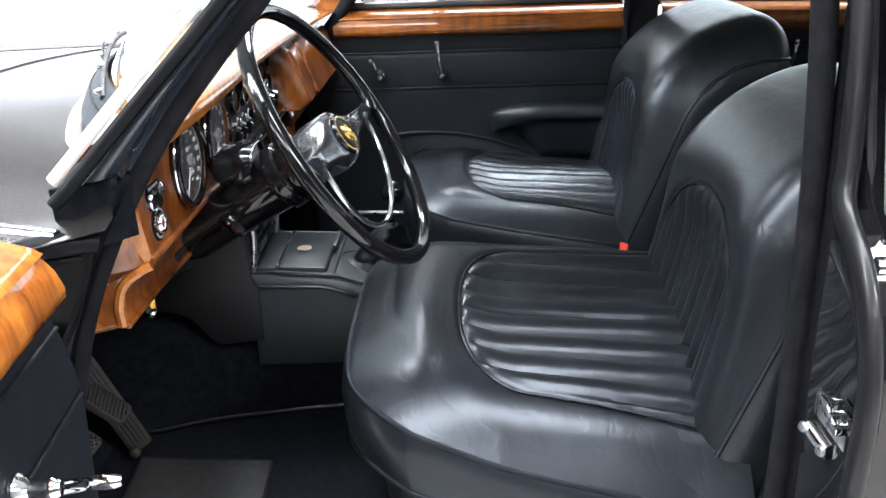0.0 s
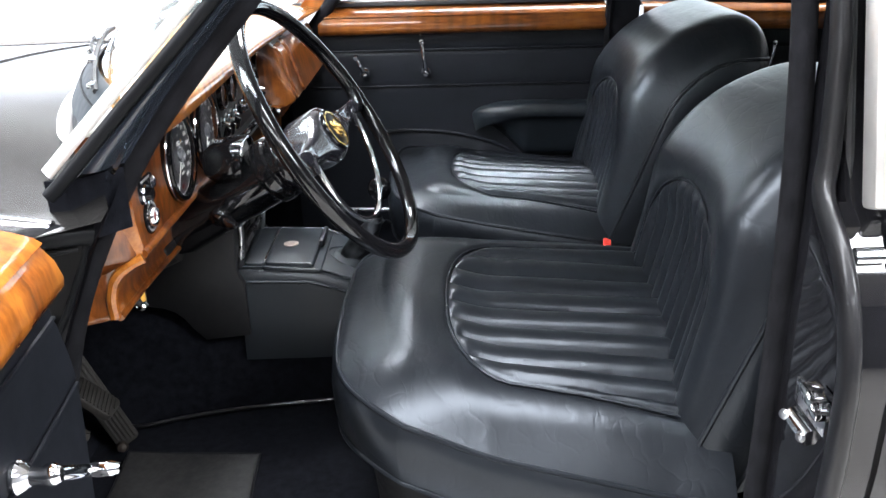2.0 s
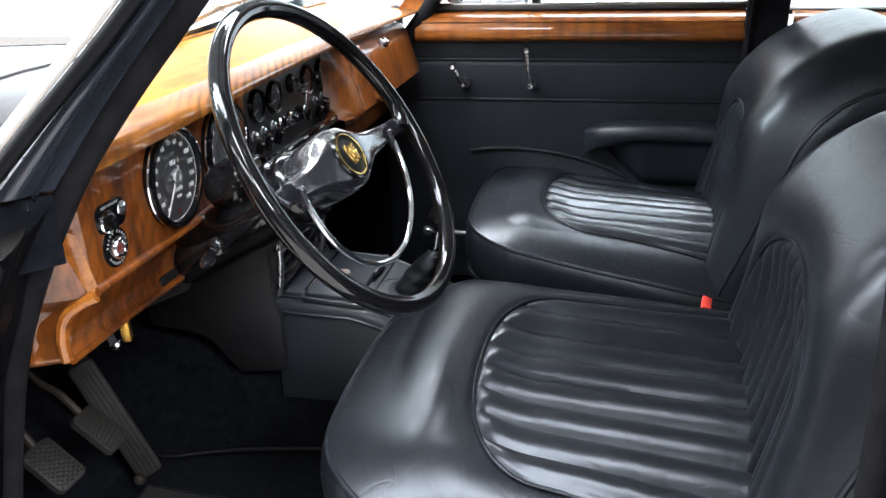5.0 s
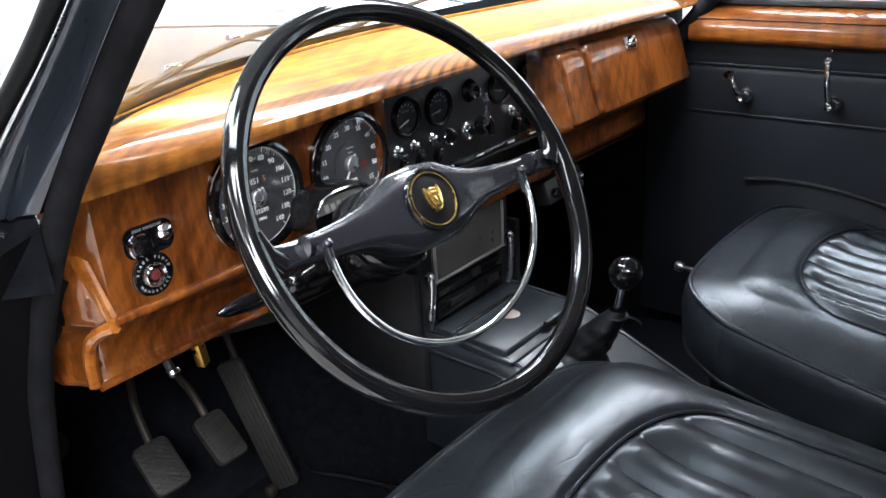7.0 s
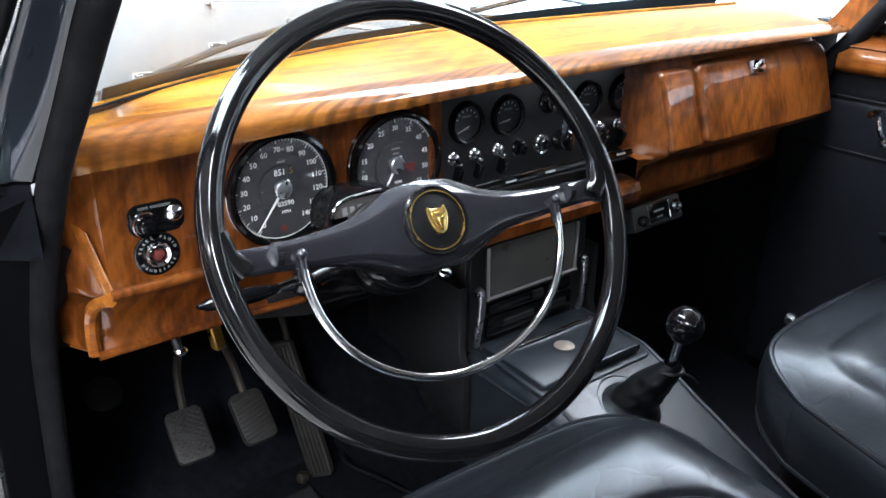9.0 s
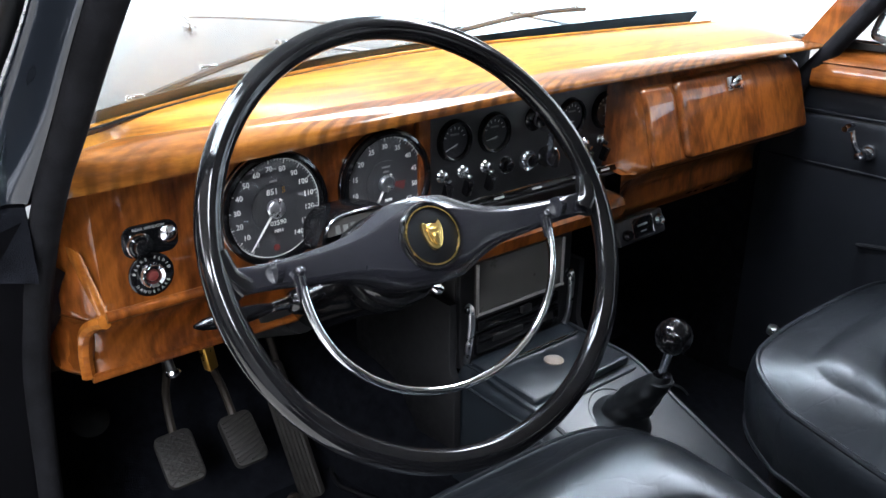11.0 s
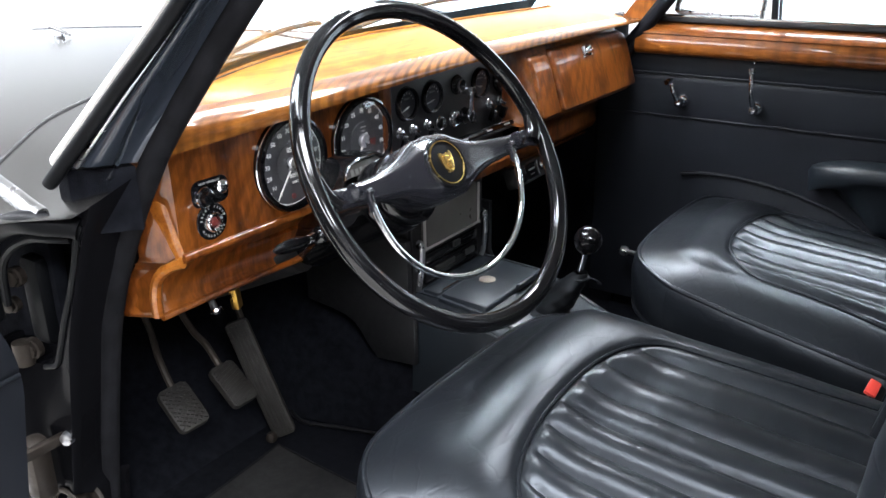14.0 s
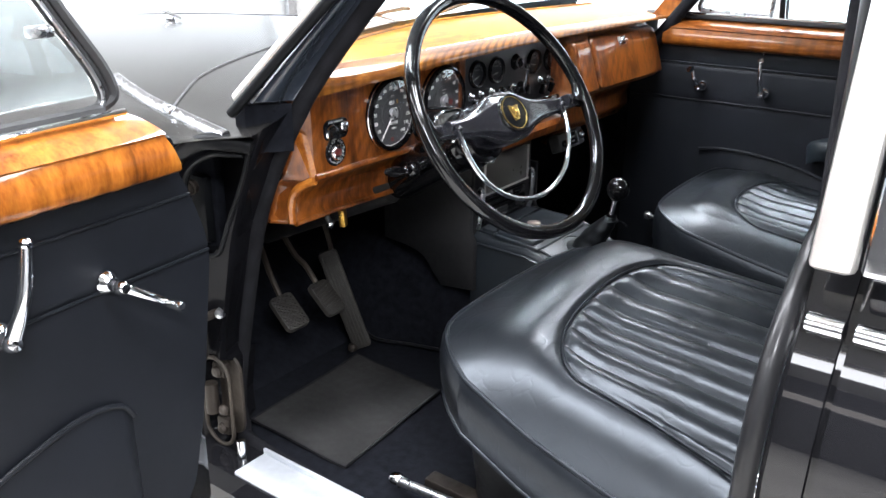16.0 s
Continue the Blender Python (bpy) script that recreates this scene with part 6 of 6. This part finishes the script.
part("hinge_bolt", lathe([(0.009, -0.006), (0.011, 0.0), (0.008, 0.008), (0, 0.01)], (-0.222, -0.287, 0.325), (0.3, -1, 0.3), 12), DARK_METAL, bpy.data.objects["accelerator_pedal"], "rusty hinge bolt")
dip = thing("dip_switch", (-0.475, -0.51, 0.43), "round dark foot dip switch on the toe board", "switch")
part("button", lathe([(0.031, -0.01), (0.031, 0.012), (0.024, 0.018), (0, 0.02)], (-0.475, -0.51, 0.432), (0.6, 0, 0.8), 24), RUBBER, dip)
bar = thing("seat_slide_bar", (0.2, 0.1, 0.33), "bare steel seat slide lever with a bright knob", "lever")
part("rod", sweep([(0.17, -0.61, 0.335), (0.32, -0.6, 0.335)], 0.008, 10), STEEL, bar)
part("knob", lathe([(0.011, -0.004), (0.014, 0.004), (0.012, 0.014), (0, 0.018)], (0.178, -0.61, 0.335), (-1, 0, 0), 14), CHROME, bar)
bar2 = thing("seat_slide_bar", (0.16, 0.58, 0.465), "bare steel seat slide lever with a bright knob", "lever")
part("rod", sweep([(0.085, 0.58, 0.47), (0.3, 0.57, 0.468)], 0.0055, 10), STEEL, bar2)
part("knob", lathe([(0.009, -0.004), (0.012, 0.004), (0.01, 0.012), (0, 0.015)], (0.088, 0.58, 0.47), (-1, 0, 0), 14), STEEL, bar2)

# ---- doors ----


def door_trim(door, at, length, x_start):
    """The leather card with its welted bands; at(u, z, out): along the door, height, towards the cabin."""
    def card(i, j):
        z = 0.935 - 0.6 * i
        u = x_start + (length - x_start) * j
        out = 0.0
        for zs in (0.882, 0.79):
            out -= 0.003 * math.exp(-((z - zs) / 0.003) ** 2)
        out += 0.0025 * math.sin(min(1, max(0, (z - 0.79) / 0.09)) * math.pi) if z > 0.79 else 0.0
        out += 0.003 * math.sin(max(0, min(1, (z - 0.882) / 0.05)) * math.pi) if z > 0.882 else 0.0
        return at(u, z, out)
    part("card", join(grid(card, 90, 30), grid(lambda i, j: at(x_start + (length - x_start) * j, 0.935 - 0.6 * i, -0.02), 6, 6)), VINYL, door, "black leather door card with welted bands")
    for zs in (0.8835, 0.7915):
        part("welt", sweep([at(u, zs, 0.001) for u in np.linspace(x_start + 0.01, length - 0.01, 16)], 0.0028, 6), VINYL, door)


def capping(door, at, length, x_start, name="wood_capping"):
    prof = [(0.0, 0.925), (0.018, 0.926), (0.026, 0.931), (0.029, 0.94), (0.027, 0.955), (0.021, 0.968), (0.024, 0.9705), (0.02, 0.976), (0.008, 0.984), (-0.03, 0.992), (-0.03, 0.93)]
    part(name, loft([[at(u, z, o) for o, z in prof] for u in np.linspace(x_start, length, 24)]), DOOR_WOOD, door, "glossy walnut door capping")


def crank_handle(door, at, u, z, turn, length, name, label, k=1.0, thick_arm=0.0088):
    h = part(name, lathe([(r * k, o) for r, o in ((0.021, 0), (0.022, 0.004), (0.017, 0.01), (0.0115, 0.014), (0.011, 0.024), (0.014, 0.027), (0.0145, 0.034), (0.009, 0.04), (0, 0.041))], at(u, z, 0.001), Vector(at(u, z, 0.1)) - Vector(at(u, z, 0)), 22), CHROME, door, label)
    a = radians(turn)
    pts = [at(u + length * t * math.cos(a), z + length * t * math.sin(a), 0.03 + 0.01 * math.sin(math.pi * t) + 0.008 * t) for t in np.linspace(0, 1, 9)]
    part("arm", sweep(pts, lambda t: thick_arm * (1 - 0.32 * t), 10), CHROME, h)
    if name == "window_winder":
        e = Vector(pts[-1])
        d = Vector(at(u, z, 1)) - Vector(at(u, z, 0))
        part("grip", sweep([e - d * 0.004, e + d * 0.008, e + d * 0.022, e + d * 0.03], lambda t: 0.005 + 0.003 * math.sin(math.pi * t), 12), CHROME, h)
    else:
        part("end", lathe([(0.004, -0.006), (0.0075, -0.002), (0.0075, 0.004), (0.004, 0.008), (0, 0.0085)], pts[-1], Vector(at(u, z, 1)) - Vector(at(u, z, 0)), 12), CHROME, h)


PY = 0.622


def far_side(u, z, out):
    return (u, PY - out, z)


pdoor = thing("passenger_door", (0.4, 0.63, 0.33), "black leather trimmed passenger door with walnut capping, shut", "car door")
door_trim(pdoor, far_side, 0.8, -0.02)
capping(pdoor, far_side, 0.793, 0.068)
crank_handle(pdoor, far_side, 0.178, 0.829, 110, 0.05, "window_winder", "chrome window winder", 0.68, 0.0062)
crank_handle(pdoor, far_side, 0.335, 0.829, 96, 0.08, "door_pull", "chrome door handle", 0.68, 0.0066)
arc = smooth_line([(0.19, 0.668), (0.25, 0.676), (0.34, 0.674), (0.43, 0.66), (0.52, 0.632), (0.6, 0.59), (0.64, 0.56)], 5)
def pocket(i, j):
    k = j * (len(arc2) - 1)
    a = arc2[min(int(k), len(arc2) - 1)]
    return far_side(a[0], a[1] - i * (a[1] - 0.36), 0.0005 + (0.004 + 0.022 * math.sin(min(1, i * 1.6) * math.pi / 2)) * min(1, j / 0.3))


arc2 = smooth_line([(p[0], p[1], 0) for p in [(0.19, 0.668), (0.25, 0.676), (0.34, 0.674), (0.43, 0.66), (0.52, 0.632), (0.6, 0.59), (0.64, 0.56)]], 5)
part("pocket", grid(pocket, 14, len(arc2)), VINYL, pdoor, "leather map pocket with a curved mouth")
part("pocket_welt", sweep([far_side(p.x, p.y, 0.008) for p in arc2], 0.004, 8), VINYL, pdoor)
def arm_pad(i, j):
    """Padded top, rounded nose, underside running back down to the door."""
    x = 0.452 + 0.34 * i
    k = min(1.0, i / 0.42)
    nose = (1 - (1 - k) ** 2.4) ** 0.55
    tail = 1.0 if i < 0.85 else max(0.05, 1 - ((i - 0.85) / 0.15) ** 3)
    out = 0.07 * nose * tail
    top, low = 0.712 + 0.04 * nose - 0.006 * max(0, i - 0.5), 0.706 - 0.11 * k ** 1.4
    line = [(0.0, top - 0.006), (0.35, top), (0.72, top - 0.001), (0.92, top - 0.007), (1.0, top - 0.02), (0.97, top - 0.034), (0.8, top - 0.052), (0.4, low + 0.02), (0.0, low)]
    c = j * (len(line) - 1)
    n = min(int(c), len(line) - 2)
    f = c - n
    p = [line[max(0, n - 1)], line[n], line[n + 1], line[min(len(line) - 1, n + 2)]]
    o, z = (0.5 * ((2 * p[1][m]) + (p[2][m] - p[0][m]) * f + (2 * p[0][m] - 5 * p[1][m] + 4 * p[2][m] - p[3][m]) * f * f + (3 * p[1][m] - p[0][m] - 3 * p[2][m] + p[3][m]) * f ** 3) for m in (0, 1))
    z = min(z, top + 0.001) if k > 0.05 else 0.712 + (z - 0.712) * k / 0.05
    return (x, PY + 0.002 - out * o, z)


part("armrest", grid(arm_pad, 40, 41), TRIM_LEATHER, pdoor, "padded black leather armrest")
part("window_channel", join(box((0.4, 0.648, 0.998), (0.8, 0.03, 0.012), 0.003), box((0.337, 0.643, 1.17), (0.02, 0.018, 0.36), 0.004, pose(0, 0, 0, 14))), RUBBER, pdoor, "black window channel with a quarterlight bar")
part("bright_sill", sweep([(0.02, 0.638, 1.004), (0.8, 0.638, 1.004)], 0.004, 8), CHROME, pdoor)
part("quarterlight_frame", sweep(smooth_line([(0.318, 0.64, 1.3), (0.318, 0.645, 1.03), (0.29, 0.645, 1.012), (0.16, 0.645, 1.012), (0.142, 0.644, 1.03), (0.19, 0.635, 1.12), (0.3, 0.615, 1.25)], 5), 0.006, 8), STEEL, pdoor, "bright quarterlight frame")
pane = part("pane", box((0.56, 0.62, 1.17), (0.43, 0.004, 0.36), 0, pose(0, 0, 0, 16)), GLASS, pdoor)
pane.visible_shadow = False
q = part("quarterlight", box((0.23, 0.633, 1.1), (0.16, 0.004, 0.18), 0, pose(0, 0, 0, 16)), GLASS, pdoor)
q.visible_shadow = False
part("sticker", slab([(0.255 + 0.03 * math.cos(t), 1.032 + 0.008 * math.sin(t)) for t in np.linspace(0, 2 * math.pi, 25)[:-1]], lambda u, v, h: (u, 0.638 - h, v), 0.001, 0.0003), STICKER, pdoor, "small pale oval sticker")
part("top_screw", lathe([(0.004, 0), (0.003, 0.002), (0, 0.0025)], (0.325, 0.6, 0.924), (0, -1, -0.3), 8), CHROME, pdoor)

fpost = thing("far_centre_post", (0.84, 0.63, 0.33), "dark cloth-covered centre post between the far doors", "post")
part("cover", loft([[(0.8, 0.6, z), (0.872, 0.6, z), (0.88, 0.64, z), (0.795, 0.64, z)] if z < 0.95 else [(0.8, 0.6 - (z - 0.95) * 0.25, z), (0.872, 0.6 - (z - 0.95) * 0.25, z), (0.88, 0.64 - (z - 0.95) * 0.25, z), (0.795, 0.64 - (z - 0.95) * 0.25, z)] for z in np.linspace(0.31, 1.38, 12)]), VELVET, fpost)
part("seal", sweep([(0.8, 0.602, 0.35), (0.798, 0.602, 0.94), (0.8, 0.5, 1.36)], 0.011, 8), VELVET, fpost)
rdoor = thing("far_rear_door", (1.3, 0.63, 0.33), "black leather trimmed rear door with walnut capping, shut", "car door")
def far_rear(u, z, out):
    return (u, PY - out, z - 0.018 * max(0, u - 0.9) / 0.6)


door_trim(rdoor, far_rear, 1.75, 0.885)
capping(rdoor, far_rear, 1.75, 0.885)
crank_handle(rdoor, far_rear, 1.205, 0.83, 80, 0.065, "door_pull", "chrome door handle", 0.68, 0.0066)
part("window_channel", box((1.3, 0.648, 0.985), (0.84, 0.03, 0.012), 0.003), RUBBER, rdoor)
pane = part("pane", box((1.3, 0.62, 1.16), (0.8, 0.004, 0.36), 0, pose(0, 0, 0, 16)), GLASS, rdoor)
pane.visible_shadow = False
# outer skin of the far side
part("far_side_skin", grid(lambda u, v: (-0.2 + 2.8 * v, side_y(0.25 + 0.68 * u), 0.25 + 0.68 * u), 16, 12), PAINT, car)
part("cant_rail", join(box((1.1, 0.545, 1.37), (1.7, 0.03, 0.05), 0.01), box((1.3, -0.595, 1.37), (1.2, 0.03, 0.05), 0.01)), PAINT, car)
part("far_pillar_seal", sweep(smooth_line([(0.02, 0.6, 0.86), (0.045, 0.605, 0.93), (0.085, 0.612, 0.985), (0.2, 0.595, 1.13), (0.38, 0.56, 1.36)], 6), 0.016, 10), VELVET, car)

# the driver's door, wide open
HX, HY = -0.1, -0.765
DIR = Vector((0.1, -1.0, 0)).normalized()
NRM = Vector((1.0, 0.1, 0)).normalized()
DBASE = Vector((-0.018, -0.8, 0))


def open_door(u, z, out):
    p = DBASE + DIR * u + NRM * out
    return (p.x, p.y, z)


ddoor = thing("driver_door", (-0.02, -1.1, 0.33), "open driver's door with black leather card and walnut capping", "car door")
def door_edge(z):
    """The card's front edge curves away from the hinge above and below."""
    return float(np.mean([np.interp(z + d, [0.35, 0.4, 0.5, 0.6, 0.68, 0.752, 0.788, 0.848, 0.888, 0.91], [0.12, 0.074, 0.046, 0.028, 0.015, 0.003, 0.005, 0.025, 0.043, 0.055]) for d in (-0.012, 0, 0.012)]))


def dcard(i, j):
    z = 0.908 - 0.55 * i
    edge = door_edge(z)
    u = edge + (0.88 - edge) * j
    out = 0.0
    for zs in (0.855, 0.765):
        out -= 0.003 * math.exp(-((z - zs) / 0.003) ** 2)
    return open_door(u, z, out)


part("card", join(grid(dcard, 90, 30), grid(lambda i, j: open_door(door_edge(0.908 - 0.55 * i) + 0.004 + (0.876 - door_edge(0.908 - 0.55 * i)) * j, 0.908 - 0.55 * i, -0.012), 40, 6)), VINYL, ddoor, "black leather door card with welted bands")
for zs in (0.8565, 0.7665):
    part("welt", sweep([open_door(u, zs, 0.001) for u in np.linspace(door_edge(zs) + 0.002, 0.87, 16)], 0.0026, 6), VINYL, ddoor)
part("wood_capping", loft([[open_door(u + (max(0.0, z - 0.9) * (0.35 + 4.0 * max(0.0, z - 0.955)) if u < 0.1 else 0), z, o) for o, z in [(0.0, 0.897), (0.022, 0.898), (0.03, 0.904), (0.033, 0.915), (0.03, 0.935), (0.022, 0.951), (0.026, 0.9545), (0.02, 0.962), (0.0, 0.972), (-0.025, 0.978), (-0.025, 0.9)]] for u in [0.062, 0.07] + list(np.linspace(0.1, 0.88, 22))]), LIT_DOOR_WOOD, ddoor, "glossy walnut door capping, lightened for the light on it")
crank_handle(ddoor, open_door, 0.183, 0.778, 214, 0.075, "window_winder", "chrome window winder", 0.72, 0.0075)
crank_handle(ddoor, open_door, 0.335, 0.765, 106, 0.115, "door_pull", "chrome door handle", 0.8, 0.01)
arc3 = smooth_line([(0.17, 0.575, 0), (0.19, 0.6, 0), (0.24, 0.612, 0), (0.32, 0.6, 0), (0.45, 0.56, 0), (0.6, 0.5, 0)], 5)
part("pocket", grid(lambda i, j: open_door(arc3[int(j * (len(arc3) - 1))].x, arc3[int(j * (len(arc3) - 1))].y * (1 - i) + 0.37 * i, 0.0005 + (0.003 + 0.016 * math.sin(min(1, i * 1.6) * math.pi / 2)) * min(1, j / 0.2)), 12, len(arc3)), VINYL, ddoor, "leather map pocket with a curved mouth")
part("pocket_welt", sweep([open_door(p.x, p.y, 0.006) for p in arc3], 0.004, 8), VINYL, ddoor)
part("shell", join(box(tuple((DBASE + DIR * 0.45 - NRM * 0.055) + Vector((0, 0, 0.63))), (0.075, 0.86, 0.62), 0.02, pose(0, 0, 0, 0, 0, math.degrees(math.atan2(DIR.y, DIR.x)) + 90))), PAINT, ddoor, "gloss black door shell")
part("window_sill", join(sweep([open_door(0.13, 0.985, -0.03), open_door(0.88, 0.98, -0.03)], 0.01, 8)), SATIN, ddoor)
part("bright_sill", sweep([open_door(0.11, 0.984, -0.012), open_door(0.88, 0.979, -0.012)], 0.0045, 8), CHROME, ddoor)
FR = [open_door(0.88, 0.985, -0.035), open_door(0.2, 0.985, -0.035), open_door(0.142, 0.987, -0.035), open_door(0.122, 1.0, -0.035), open_door(0.132, 1.035, -0.036), open_door(0.168, 1.09, -0.036), open_door(0.24, 1.2, -0.04), open_door(0.36, 1.34, -0.045)]
part("window_frame", sweep(smooth_line(FR, 6), 0.0075, 10), SATIN, ddoor, "black window channel")
part("frame_bead", sweep(smooth_line([tuple(Vector(p) + NRM * 0.006 + DIR * 0.004) for p in FR], 6), 0.0026, 8), STEEL, ddoor, "bright bead round the window")
part("frame_rubber", sweep(smooth_line([tuple(Vector(p) + DIR * -0.014 + Vector((0, 0, 0.003))) for p in FR[2:]], 6), 0.009, 8), RUBBER, ddoor)
part("catch", box(open_door(0.2, 1.09, -0.03), (0.02, 0.03, 0.014), 0.004), STEEL, ddoor)
dp = part("pane", slab([(0.13, 1.005), (0.88, 1.0), (0.88, 1.34), (0.37, 1.34), (0.14, 1.04)], lambda u, v, h: open_door(u, v, -0.036 + h), 0.004, 0.0005), GLASS, ddoor)
dp.visible_shadow = False

# ---- beyond the car ----
sign = thing("round_sign", (-5.93, 1.86, 0.0), "round dark sign with pale stripes standing against the wall", "sign")
part("disc", lathe([(0.0, 0.0), (0.19, 0.0), (0.19, 0.02), (0.18, 0.03), (0, 0.03)], (-5.96, 1.86, 0.192), (1, 0, 0), 40), SATIN, sign)
for k, w in ((-0.1, 0.3), (-0.03, 0.36), (0.06, 0.2)):
    part("stripe", box((-5.926, 1.86, 0.192 + k), (0.008, w, 0.03), 0.002), PLATE_WHITE, sign)
